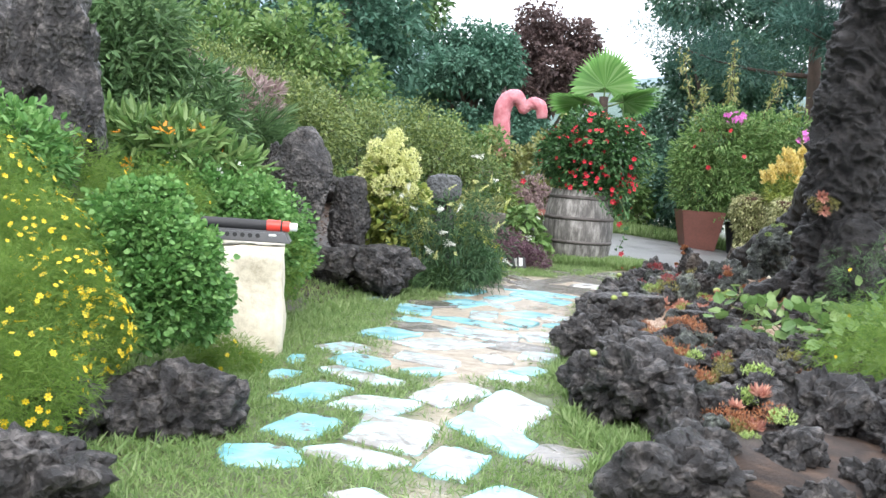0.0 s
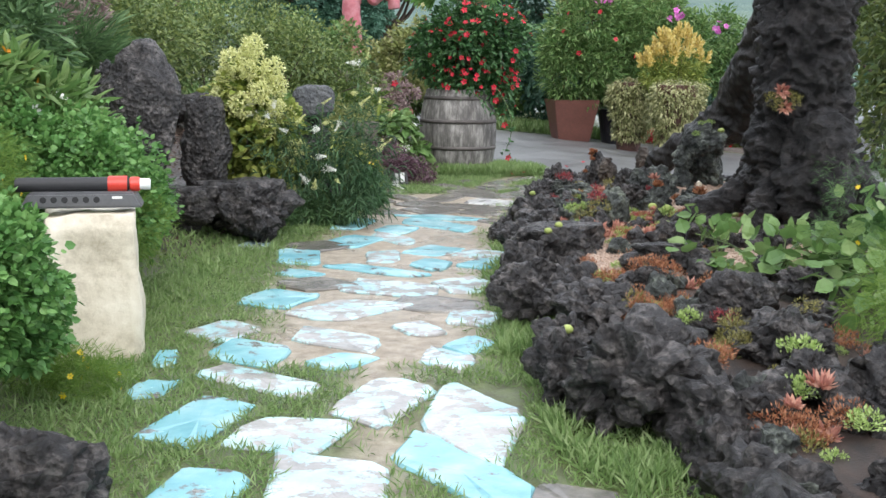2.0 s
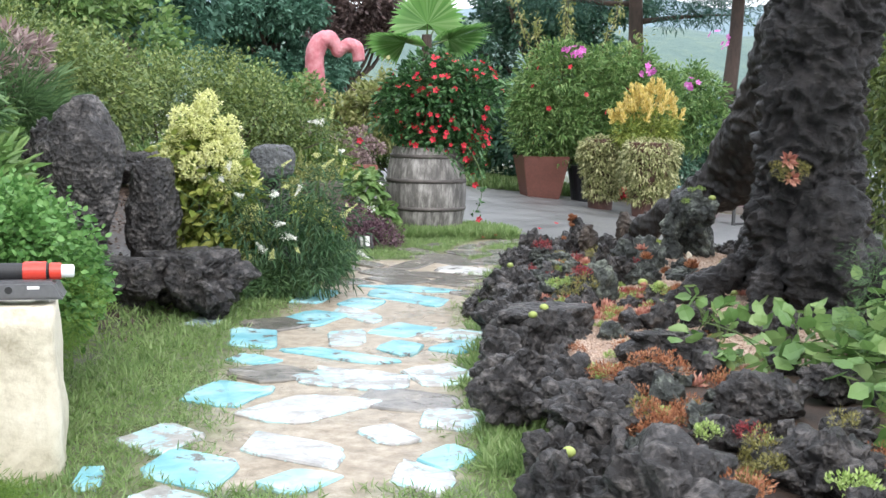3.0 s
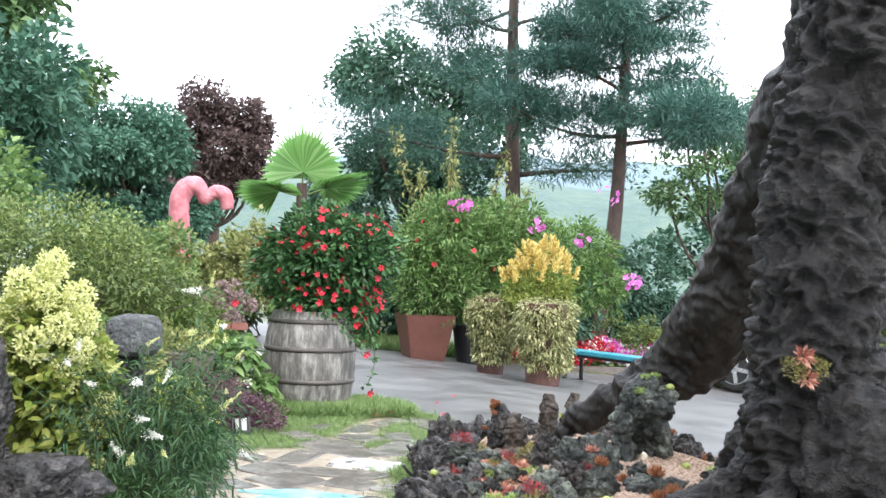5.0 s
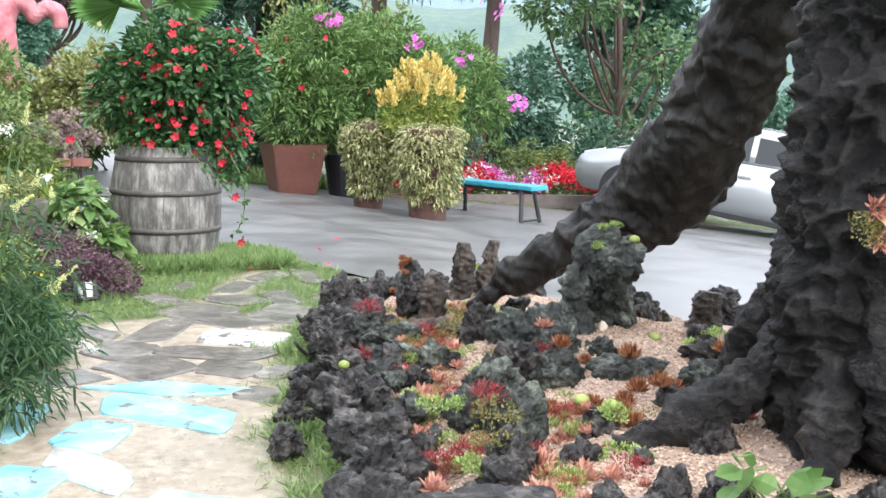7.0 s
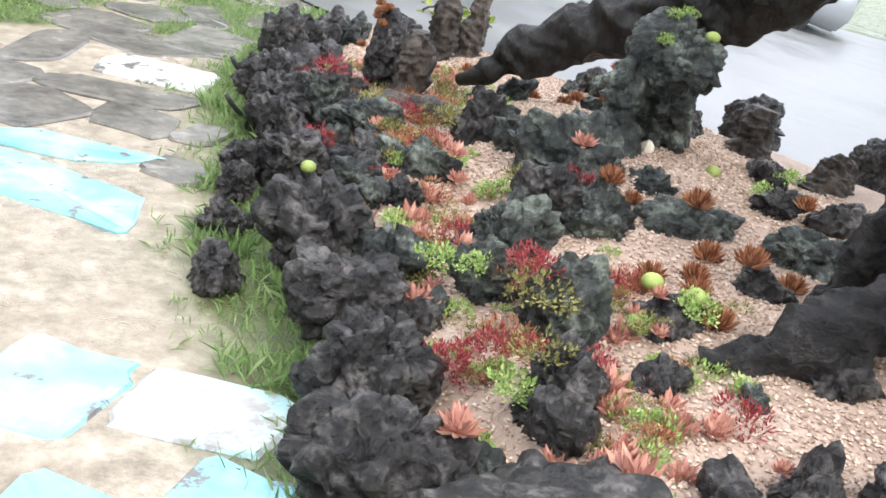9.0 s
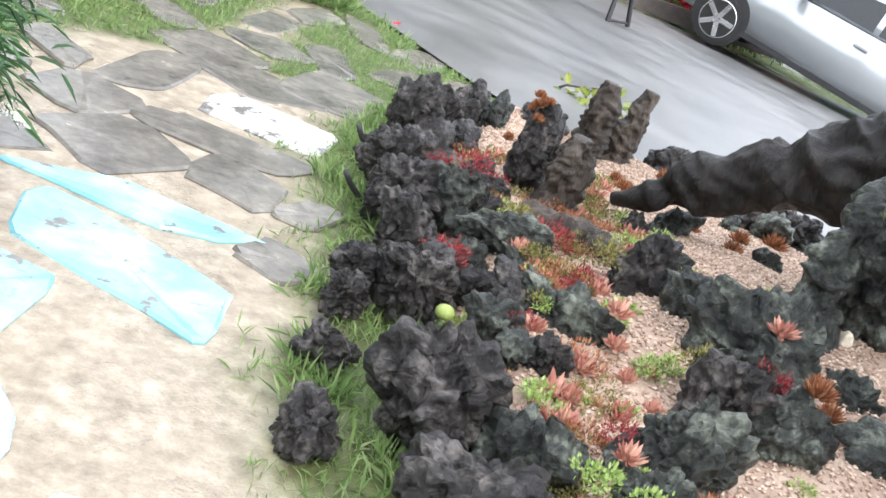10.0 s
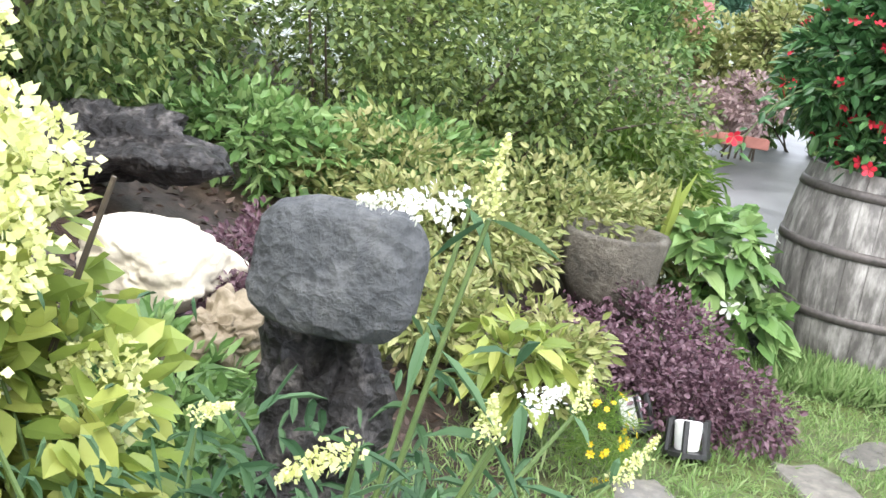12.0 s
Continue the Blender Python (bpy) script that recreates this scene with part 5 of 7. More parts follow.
part("water", bm_mesh("water", bm, surface("still_water", [(0.3, (0.01, 0.011, 0.009)), (0.7, (0.025, 0.025, 0.018))], 6, 0.04, 0.02, 20, 0.001, rough_var=0.02)), basin, "dark still rainwater", (0, 0, 0.235))


def box_mesh(name, size, mat, bevel=0.006, taper=1.0):
    bm = bmesh.new()
    bmesh.ops.create_cube(bm, size=1)
    for v in bm.verts:
        k = taper if v.co.z < 0 else 1.0
        v.co = Vector((v.co.x * size[0] * k, v.co.y * size[1] * k, v.co.z * size[2]))
    if bevel:
        bmesh.ops.bevel(bm, geom=bm.edges[:], offset=bevel, segments=2, affect="EDGES")
    return bm_mesh(name, bm, mat)


def cyl_mesh(name, r, h, mat, seg=24, r2=None, bevel=0.003):
    bm = bmesh.new()
    bmesh.ops.create_cone(bm, cap_ends=True, segments=seg, radius1=r, radius2=r if r2 is None else r2, depth=h)
    if bevel:
        bmesh.ops.bevel(bm, geom=[e for e in bm.edges if abs(e.verts[0].co.z - e.verts[1].co.z) < 1e-6], offset=bevel, segments=2, affect="EDGES")
    return bm_mesh(name, bm, mat)


M_GREYMETAL = surface("grey_housing", [(0.3, (0.12, 0.12, 0.125)), (0.7, (0.19, 0.19, 0.2))], 5, 0.35, 0.05, 80, 0.001, metal=0.3)
M_BLACKRUB = surface("black_foam", [(0.3, (0.01, 0.01, 0.011)), (0.7, (0.03, 0.03, 0.032))], 6, 0.6, 0.2, 120, 0.001)
M_REDPLASTIC = surface("red_plastic", [(0.3, (0.5, 0.03, 0.02)), (0.7, (0.65, 0.06, 0.035))], 6, 0.35, 0.05, 60, 0.001)
M_WHITEPAINT = surface("white_enamel", [(0.3, (0.68, 0.68, 0.66)), (0.7, (0.82, 0.82, 0.8))], 6, 0.35, 0.05, 60, 0.001)
M_BLACKMETAL = surface("black_metal", [(0.3, (0.01, 0.01, 0.01)), (0.7, (0.03, 0.03, 0.03))], 6, 0.4, 0.05, 60, 0.001)
M_TURQ = surface("turquoise_bench_paint", [(0.3, (0.03, 0.25, 0.33)), (0.7, (0.06, 0.38, 0.48))], 5, 0.35, 0.1, 40, 0.001)
M_SILVER = surface("silver_car_paint", [(0.3, (0.36, 0.385, 0.4)), (0.7, (0.44, 0.465, 0.48))], 1, 0.22, 0.0, 60, 0.0005, metal=0.35, coat=0.8)
M_TYRE = surface("tyre_rubber", [(0.3, (0.008, 0.008, 0.008)), (0.7, (0.02, 0.02, 0.02))], 6, 0.7, 0.2, 90, 0.001)
M_ALLOY = surface("alloy_rim", [(0.3, (0.55, 0.56, 0.57)), (0.7, (0.7, 0.7, 0.7))], 6, 0.25, 0.0, 60, 0.0005, metal=0.9)
M_GLASSDARK = surface("tinted_glass", [(0.3, (0.01, 0.012, 0.014)), (0.7, (0.02, 0.024, 0.026))], 1, 0.05, 0.0, 60, 0.0001)
M_LAMPGLASS = surface("headlamp_glass", [(0.3, (0.5, 0.52, 0.54)), (0.7, (0.7, 0.72, 0.74))], 8, 0.08, 0.0, 60, 0.0001)
M_PINK = surface("pink_mosaic", [(0.3, (0.5, 0.1, 0.13)), (0.5, (0.65, 0.22, 0.26)), (0.75, (0.78, 0.42, 0.45))], 6, 0.5, 0.5, 16, 0.01, pits=1.0)
M_KERB = surface("brown_grey_kerb", [(0.3, (0.09, 0.072, 0.065)), (0.5, (0.15, 0.125, 0.115)), (0.75, (0.22, 0.19, 0.175))], 6, 0.6, 0.4, 40, 0.004)
M_RUST = surface("rusty_planter", [(0.3, (0.05, 0.022, 0.017)), (0.55, (0.1, 0.045, 0.034)), (0.75, (0.17, 0.085, 0.065))], 8, 0.6, 0.3, 40, 0.004)
M_BRICK = surface("red_brick_edging", [(0.3, (0.18, 0.06, 0.045)), (0.7, (0.32, 0.13, 0.1))], 6, 0.7, 0.4, 40, 0.004)

# device lying on the stone block: grey perforated housing and dark padded bar with red clamp
device = thing("garden_sprayer", "grey perforated tool with black bar and red clamp", "tool", (-0.89, 5.52, 0.545), 4)
bm = bmesh.new()
bmesh.ops.create_cube(bm, size=1)
for v in bm.verts:
    top = v.co.z > 0
    v.co = Vector((v.co.x * (0.36 if top else 0.42), v.co.y * 0.12, v.co.z * 0.055))
bmesh.ops.bevel(bm, geom=bm.edges[:], offset=0.008, segments=2, affect="EDGES")
part("housing", bm_mesh("housing", bm, M_GREYMETAL), device, "grey metal housing", (0, 0, 0.035))
for k in range(6):
    part("vent_hole", cyl_mesh("vent_hole", 0.011, 0.004, M_BLACKRUB, 16, bevel=0), device, "round dark hole", m=pose(-0.13 + k * 0.036, -0.0605, 0.038, 90))
part("label_bar", box_mesh("label_bar", (0.035, 0.002, 0.009), M_WHITEPAINT, 0), device, "pale unreadable marking", (0.12, -0.061, 0.045))
part("padded_bar", cyl_mesh("padded_bar", 0.026, 0.36, M_BLACKRUB), device, "black padded bar", m=pose(-0.05, 0.01, 0.085, 0, 90, 0))
part("clamp", cyl_mesh("clamp", 0.03, 0.07, M_REDPLASTIC), device, "red plastic clamp", m=pose(0.12, 0.01, 0.085, 0, 90, 0))
part("collar", cyl_mesh("collar", 0.026, 0.035, M_REDPLASTIC), device, "red collar", m=pose(0.178, 0.01, 0.085, 0, 90, 0))
part("nozzle", cyl_mesh("nozzle", 0.02, 0.04, M_WHITEPAINT), device, "white end cap", m=pose(0.212, 0.01, 0.085, 0, 90, 0))
part("ring", cyl_mesh("ring", 0.0275, 0.012, M_BLACKRUB), device, m=pose(0.152, 0.01, 0.085, 0, 90, 0))

# small lantern lying in the sedum
def garden_lantern(x, y, rz, lean):
    ob = thing("garden_lantern", "small white garden light tipped over in a black cage", "garden light", (0, 0, 0), group="garden lights")
    part("body", cyl_mesh("body", 0.036, 0.085, M_WHITEPAINT, r2=0.043), ob, "white body", m=pose(0, 0, 0.062, 0, 0, 0))
    for k in range(6):
        a = k * math.pi / 3
        V, F = join_tubes([tube([(0.066 * math.cos(a), 0.066 * math.sin(a), 0.0), (0.06 * math.cos(a), 0.06 * math.sin(a), 0.112)], [0.009, 0.009], 6)])
        part("cage_bar", mesh_np("cage_bar", V, F, M_BLACKMETAL), ob, "black metal bar")
    bm = bmesh.new()
    bmesh.ops.create_cone(bm, cap_ends=True, segments=24, radius1=0.074, radius2=0.074, depth=0.014)
    part("cage_ring", bm_mesh("cage_ring", bm, M_BLACKMETAL), ob, "black metal foot ring", m=pose(0, 0, 0.012, 0, 0, 0))
    ob.matrix_world = pose(x, y, land(x, y) + 0.015, lean, 0, rz)
    return ob


garden_lantern(0.79, 11.12, 20, -14)
garden_lantern(0.63, 11.22, 60, -25)

# ---- across the road: pots ----
big_pot = thing("terracotta_pot", "large square tapering terracotta pot of a leafy bush", "pot", (4.05, 18.3, land(4.05, 18.3)))
bm = bmesh.new()
ringz = [(0.235, 0.0), (0.34, 0.6), (0.345, 0.62), (0.315, 0.62), (0.3, 0.55)]
rows = [[bm.verts.new((sx * r, sy * r, z)) for sx, sy in ((-1, -1), (1, -1), (1, 1), (-1, 1))] for r, z in ringz]
for ra, rb in zip(rows, rows[1:]):
    for e in range(4):
        bm.faces.new((ra[e], ra[(e + 1) % 4], rb[(e + 1) % 4], rb[e]))
bm.faces.new(rows[0]), bm.faces.new(rows[-1])
bmesh.ops.bevel(bm, geom=bm.edges[:], offset=0.012, segments=2, affect="EDGES")
part("pot_body", bm_mesh("pot_body", bm, M_TERRA), big_pot)
bm = bmesh.new()
bmesh.ops.create_grid(bm, x_segments=6, y_segments=6, size=0.29)
part("soil", bm_mesh("soil", bm, M_SOIL), big_pot, "dark potting soil", (0, 0, 0.57))
black_pot = thing("black_pot", "large round black plastic pot beside the terracotta one", "pot", (4.85, 18.4, land(4.85, 18.4)))
part("pot_body", cyl_mesh("pot_body", 0.28, 0.55, M_BLACKPOT, 32, 0.36, 0.01), black_pot, at=(0, 0, 0.275))
bush = shrub("potted_bush", "big bright green bush with trailing shoots in a terracotta pot", "shrub", (4.2, 18.3, 0.5), [(0, 0, 0.45, 0.62, 0.5, 0.5), (0.55, 0.1, 0.6, 0.6, 0.5, 0.6), (0.1, 0, 1.1, 0.6, 0.5, 0.55), (0.9, 0.2, 1.0, 0.6, 0.5, 0.5), (-0.3, 0, 0.8, 0.4, 0.4, 0.4)], 17000, L_LIGHTSHRUB, 0.095, 101, width=0.3, twigs=10)
blossoms("flower", 102, [(0.3, 0, 0.8, 0.8, 0.6, 0.8)], 14, flower_mesh("small_red_flower", 5, 0.04, L_RED), bush, towards=(0, -1, 0.2))
bou = shrub("bougainvillea", "loose arching shrub with magenta blossom clusters in a black pot", "flowering plant", (5.6, 18.5, 0.6), [(0, 0, 0.6, 0.8, 0.6, 0.6), (0.8, 0.2, 0.9, 0.6, 0.5, 0.4), (-0.3, 0.1, 1.1, 0.6, 0.5, 0.5), (1.0, 0.1, 0.4, 0.5, 0.5, 0.4)], 11000, L_LIGHTSHRUB, 0.1, 103, width=0.35, twigs=14)
blossoms("flower", 104, [(-0.12, -0.5, 1.2, 0.13, 0.1, 0.1), (1.0, -0.4, 1.65, 0.15, 0.1, 0.12), (-1.2, -0.5, 1.4, 0.16, 0.1, 0.08), (1.4, -0.4, 0.45, 0.14, 0.1, 0.1), (0.6, -0.5, 1.0, 0.1, 0.1, 0.08)], 60, FL_MAG, bou, 0.7, 1.1, towards=(0, -1, 0.2))
vines = thing("climbing_vine", "tall thin climbing shoots rising above the potted bush", "climber", (4.4, 18.6, 1.6))
rng = np.random.default_rng(105)
tubes, lp = [], []
for end in ((-0.75, 0, 1.4), (0.05, 0, 1.55), (0.85, 0, 1.2), (0.1, 0.1, 1.2), (-0.4, 0, 0.9), (1.2, 0, 0.7)):
    p = curve_between((end[0] * 0.3, 0, 0), end, (end[0] * 0.12, 0, 0), 14)
    tubes.append(tube(p, np.linspace(0.012, 0.005, 14), 5))
    lp.append(np.repeat(p, 16, 0) + rng.normal(0, 0.05, (14 * 16, 3)))
V, F = join_tubes(tubes)
tagged(part("shoot_mass", mesh_np("shoot_mass", V, F, M_TWIG), vines), kind="stuff")
lp = np.vstack(lp)
V, F = leaf_mesh(rng, lp, rng.normal(0, 1, lp.shape), 0.07, 0.5, 0.4)
part("leaf_mass", mesh_np("leaf_mass", V, F, L_YGSHRUB), vines)


def cascade_planter(x, y, r, h, seed):
    z = land(x, y)
    ob = thing("cascading_planter", "tall rusty planter covered by cascading cream and green leaves", "planter", (x, y, z), group="cascading planters")
    part("pot_body", cyl_mesh("pot_body", r * 0.5, h * 0.95, M_RUST, 28, r * 0.72, 0.01), ob, "rusty brown planter", (0, 0, h * 0.475))
    column = [(0.03 * math.sin(9 * t + seed), -0.02, h * t, r * (0.62 + 0.32 * min(1, t * 1.6)), r * (0.62 + 0.32 * min(1, t * 1.6)), 0.1) for t in np.linspace(0.24, 0.9, 9)]
    foliage("leaf_mass", seed, column, 12000, L_VARIEG, 0.042, ob, 0.08, 0.55, 0.7, 0.16, per=10, inner=0.2)
    return ob


cascade_planter(4.5, 16.8, 0.32, 1.0, 111)
cascade_planter(4.85, 15.9, 0.39, 1.02, 112)
gold = shrub("golden_spike_plant", "bushy plant crowded with upright golden yellow flower spikes", "flowering plant", (5.0, 16.5, 0.6), [(0, 0, 0.2, 0.42, 0.3, 0.3), (-0.25, 0, 0.3, 0.2, 0.2, 0.2), (0.2, 0, 0.4, 0.25, 0.2, 0.22)], 3200, L_HYD, 0.07, 113, width=0.35, droop=0.2, per=8)
rng = np.random.default_rng(114)
t = rng.random(70)
P = np.stack([rng.normal(0, 0.014, 70) * (1.1 - t), rng.normal(0, 0.014, 70) * (1.1 - t), t * 0.13], -1)
V, F = leaf_mesh(rng, P, unit(P * [1, 1, 0] + [0, 0, 0.02]), 0.04, 0.6, -0.2, simple=True)
GOLD_SPIKE = mesh_np("golden_spike", V, F, L_GOLD)
for k in range(78):
    a, q = rng.uniform(0, 6.3), math.sqrt(rng.random())
    x, y = 0.46 * q * math.cos(a), 0.3 * q * math.sin(a)
    top = 0.42 + 0.38 * max(0, 1 - (q * 1.05) ** 2) * rng.uniform(0.6, 1.15) + 0.06 * (x > 0)
    part("golden_spike", GOLD_SPIKE, gold, m=facing((x, y, top), unit(np.array([x * 0.5, y * 0.5, 1.0]) + rng.normal(0, 0.12, 3)), rng.uniform(0.8, 1.3)))

# bench
bench = thing("bench", "narrow turquoise wooden bench on black metal legs", "bench", (6.08, 16.84, land(6.08, 16.84)), -70)
part("seat", box_mesh("seat", (1.5, 0.3, 0.05), M_TURQ, 0.008), bench, "turquoise plank seat", (0, 0, 0.41))
part("seat_edge", box_mesh("seat_edge", (1.46, 0.03, 0.04), M_BLACKMETAL, 0.004), bench, at=(0, -0.1, 0.368))
for sx in (-1, 1):
    for sy in (-1, 1):
        V, F = join_tubes([tube([(sx * 0.56, sy * 0.1, 0.385), (sx * 0.62, sy * 0.16, 0.0)], [0.026, 0.026], 8)])
        part("leg", mesh_np("leg", V, F, M_BLACKMETAL), bench, "black metal leg")
    V, F = join_tubes([tube([(sx * 0.615, -0.15, 0.03), (sx * 0.615, 0.15, 0.03)], [0.014, 0.014], 8)])
    part("leg_bar", mesh_np("leg_bar", V, F, M_BLACKMETAL), bench)


# ---- silver hatchback ----
def car(x, y, rz):
    z = land(x, y)
    ob = thing("car", "silver hatchback parked on the road by the flower bed", "car", (0, 0, 0))
    L, Wd = 4.25, 0.86
    out = [(-2.08, 0.42), (-2.1, 0.62), (-2.0, 0.78), (-1.55, 0.92), (-1.0, 0.99), (-0.3, 1.02), (0.6, 1.04), (1.5, 1.06), (1.95, 1.04), (2.1, 0.8), (2.12, 0.5), (2.0, 0.3), (-1.95, 0.28)]
    bm = bmesh.new()
    secs = [(-1, 0.9), (-0.93, 1.0), (0.93, 1.0), (1, 0.9)]
    rings = [[bm.verts.new((px * (0.97 + 0.03 * k), s * Wd, 0.28 + (pz - 0.28) * (0.9 + 0.1 * k))) for px, pz in out] for s, k in secs]
    n = len(out)
    for ra, rb in zip(rings, rings[1:]):
        for e in range(n):
            bm.faces.new((ra[e], ra[(e + 1) % n], rb[(e + 1) % n], rb[e]))
    bm.faces.new(rings[0]), bm.faces.new(rings[-1])
    bmesh.ops.bevel(bm, geom=bm.edges[:], offset=0.03, segments=2, affect="EDGES")
    part("body", bm_mesh("body", bm, M_SILVER, True), ob, "silver painted body")
    roof = [(-1.05, 0.99), (-0.35, 1.38), (0.2, 1.47), (1.0, 1.44), (1.6, 1.28), (1.95, 1.03)]
    bm = bmesh.new()
    rings = [[bm.verts.new((px, s * (Wd * 0.95 - 0.2 * max(0, pz - 1.0)), pz)) for px, pz in roof] for s in (-1, 1)]
    for e in range(len(roof) - 1):
        bm.faces.new((rings[0][e], rings[0][e + 1], rings[1][e + 1], rings[1][e]))
    bm.faces.new(rings[0]), bm.faces.new(rings[1]), bm.faces.new((rings[0][0], rings[1][0], rings[1][-1], rings[0][-1]))
    bmesh.ops.bevel(bm, geom=bm.edges[:], offset=0.03, segments=2, affect="EDGES")
    part("cabin", bm_mesh("cabin", bm, M_SILVER, True), ob)
    for s in (-1, 1):
        for pts in ([(-0.75, 1.06), (-0.28, 1.34), (0.3, 1.4), (0.3, 1.06)], [(0.38, 1.06), (0.38, 1.4), (0.95, 1.38), (1.45, 1.22), (1.5, 1.08)]):
            bm = bmesh.new()
            fa = [bm.verts.new((px, s * (Wd * 0.95 - 0.2 * (pz - 1.0) + 0.006), pz)) for px, pz in pts]
            fb = [bm.verts.new((px, s * (Wd * 0.95 - 0.2 * (pz - 1.0) - 0.01), pz)) for px, pz in pts]
            k = len(pts)
            bm.faces.new(fa), bm.faces.new(fb)
            for e in range(k):
                bm.faces.new((fa[e], fa[(e + 1) % k], fb[(e + 1) % k], fb[e]))
            part("side_window", bm_mesh("side_window", bm, M_GLASSDARK), ob, "dark side window")
        part("door_handle", box_mesh("door_handle", (0.18, 0.03, 0.03), M_SILVER, 0.008), ob, at=(0.3, s * (Wd + 0.012), 0.86))
        part("headlamp", box_mesh("headlamp", (0.42, 0.12, 0.12), M_LAMPGLASS, 0.04), ob, "clear headlamp", m=pose(-1.85, s * 0.74, 0.78, 0, -18, s * 14))
        part("sill_trim", box_mesh("sill_trim", (2.0, 0.03, 0.07), M_BLACKRUB, 0.01), ob, "dark sill", at=(0, s * (Wd - 0.005), 0.3))
        part("wing_mirror", box_mesh("wing_mirror", (0.12, 0.2, 0.13), M_SILVER, 0.03), ob, at=(-0.55, s * (Wd + 0.09), 1.07))
        for wx in (-1.32, 1.33):
            bm = bmesh.new()
            bmesh.ops.create_cone(bm, cap_ends=True, segments=40, radius1=0.36, radius2=0.36, depth=0.1)
            part("wheel_arch", bm_mesh("wheel_arch", bm, M_BLACKRUB), ob, "dark wheel arch", m=pose(wx, s * (Wd - 0.045), 0.36, 90))
            wheel = part("wheel", cyl_mesh("wheel", 0.315, 0.2, M_TYRE, 40, bevel=0.03), ob, "black tyre", m=pose(wx, s * (Wd - 0.07), 0.315, 90 * s))
            part("rim_dish", cyl_mesh("rim_dish", 0.225, 0.02, M_BLACKMETAL, 32, bevel=0.002), wheel, "dark wheel well", at=(0, 0, -0.094))
            bm = bmesh.new()
            prof = [(0.21, -0.1), (0.235, -0.108), (0.235, -0.09), (0.21, -0.09)]
            rg = [[bm.verts.new((r * math.cos(a), r * math.sin(a), h)) for r, h in prof] for a in np.linspace(0, 2 * math.pi, 40, endpoint=False)]
            for ra, rb in zip(rg, rg[1:] + rg[:1]):
                for e in range(4):
                    bm.faces.new((ra[e], rb[e], rb[(e + 1) % 4], ra[(e + 1) % 4]))
            part("rim", bm_mesh("rim", bm, M_ALLOY, True), wheel, "bright alloy rim")
            for k in range(5):
                a = k * 2 * math.pi / 5
                part("spoke", box_mesh("spoke", (0.2, 0.062, 0.02), M_ALLOY, 0.006), wheel, m=pose(0.115 * math.cos(a), 0.115 * math.sin(a), -0.112, 0, 0, math.degrees(a)))
            part("hub", cyl_mesh("hub", 0.04, 0.02, M_ALLOY, 20), wheel, at=(0, 0, -0.115))
    part("grille", box_mesh("grille", (0.06, 1.1, 0.14), M_BLACKRUB, 0.02), ob, "black grille", at=(-2.08, 0, 0.5))
    part("windscreen", box_mesh("windscreen", (0.012, 1.36, 0.72), M_GLASSDARK, 0.003), ob, "dark windscreen", m=pose(-0.72, 0, 1.19, 0, 61, 0))
    ob.matrix_world = pose(x, y, z + 0.02, 0, 8.0, rz)
    return ob


car(10.3, 17.9, -50)

# ---- flower bed beyond the bench ----
bed = thing("flower_bed", "long bed of red, white and magenta flowers behind a low kerb", "flower bed", (8.6, 20.3, land(8.6, 20.3)), -14, kind="")
part("kerb", box_mesh("kerb", (6.2, 0.18, 0.22), M_KERB, 0.02), bed, "brownish grey stone kerb", (0, -0.45, 0.08))
rng = np.random.default_rng(120)
for name, mat, xs, nn in (("red_blossom_mass", L_RED, (-2.9, -0.75), 2900), ("magenta_blossom_mass", L_MAGENTA, (-0.85, 0.0), 1300), ("white_blossom_mass", L_WHITE, (-1.4, 0.2), 700), ("red_blossom_mass", L_RED, (-0.05, 3.0), 4200)):
    P = np.stack([rng.uniform(*xs, nn), rng.uniform(-0.4, 0.7, nn), rng.normal(0.36, 0.05, nn)], -1)
    P[:, 2] += 0.08 * np.sin(P[:, 0] * 5) + P[:, 1] * 0.15
    V, F = leaf_mesh(rng, P, rng.normal(0, 0.5, P.shape) + [0, -0.6, 0.5], 0.055, 1.0, 0)
    tagged(part(name, mesh_np(name, V, F, mat), bed), kind="stuff")
foliage("leaf_mass", 121, [(-2, 0.1, 0.15, 1.1, 0.5, 0.22), (0, 0.1, 0.15, 1.2, 0.5, 0.22), (2, 0.1, 0.15, 1.1, 0.5, 0.22)], 7000, L_LIGHTSHRUB, 0.07, bed, -0.1)

# ---- shrubs and beds on the far side ----
def mass(label, x, y, z, w, h, d, n, mat, size, seed, group="far shrubs", name="shrub"):
    rng = np.random.default_rng(seed)
    blobs = [(rng.uniform(-0.8, 0.8) * w, rng.uniform(-0.7, 0.7) * d, h * rng.uniform(0.25, 0.72), w * rng.uniform(0.25, 0.45), d * rng.uniform(0.35, 0.6), h * rng.uniform(0.22, 0.36)) for _ in range(9)]
    return shrub(name, label, "shrub", (x, y, z), blobs, n, mat, size, seed, group, clump=0.22, simple=True, twigs=8)


mass("yellow-green shrub beyond the road", 1.3, 19.3, 0.1, 0.9, 1.75, 0.6, 9000, L_YGSHRUB, 0.09, 131)
mass("mixed green shrub beyond the road", -0.1, 18.8, 0.2, 1.0, 1.5, 0.7, 8000, L_LIGHTSHRUB, 0.09, 132)
mass("low reddish flowering plants behind a brick edging", 0.9, 18.3, 0.25, 0.8, 0.75, 0.4, 4500, L_PLUME, 0.07, 133)
mass("green shrub beside the palm", 2.7, 20.8, 0.0, 1.2, 1.6, 0.7, 9000, L_LIGHTSHRUB, 0.1, 134)
mass("dark green shrub behind the pots", 5.5, 20.8, -0.3, 2.0, 2.2, 0.8, 12000, L_DARKTREE, 0.13, 135)
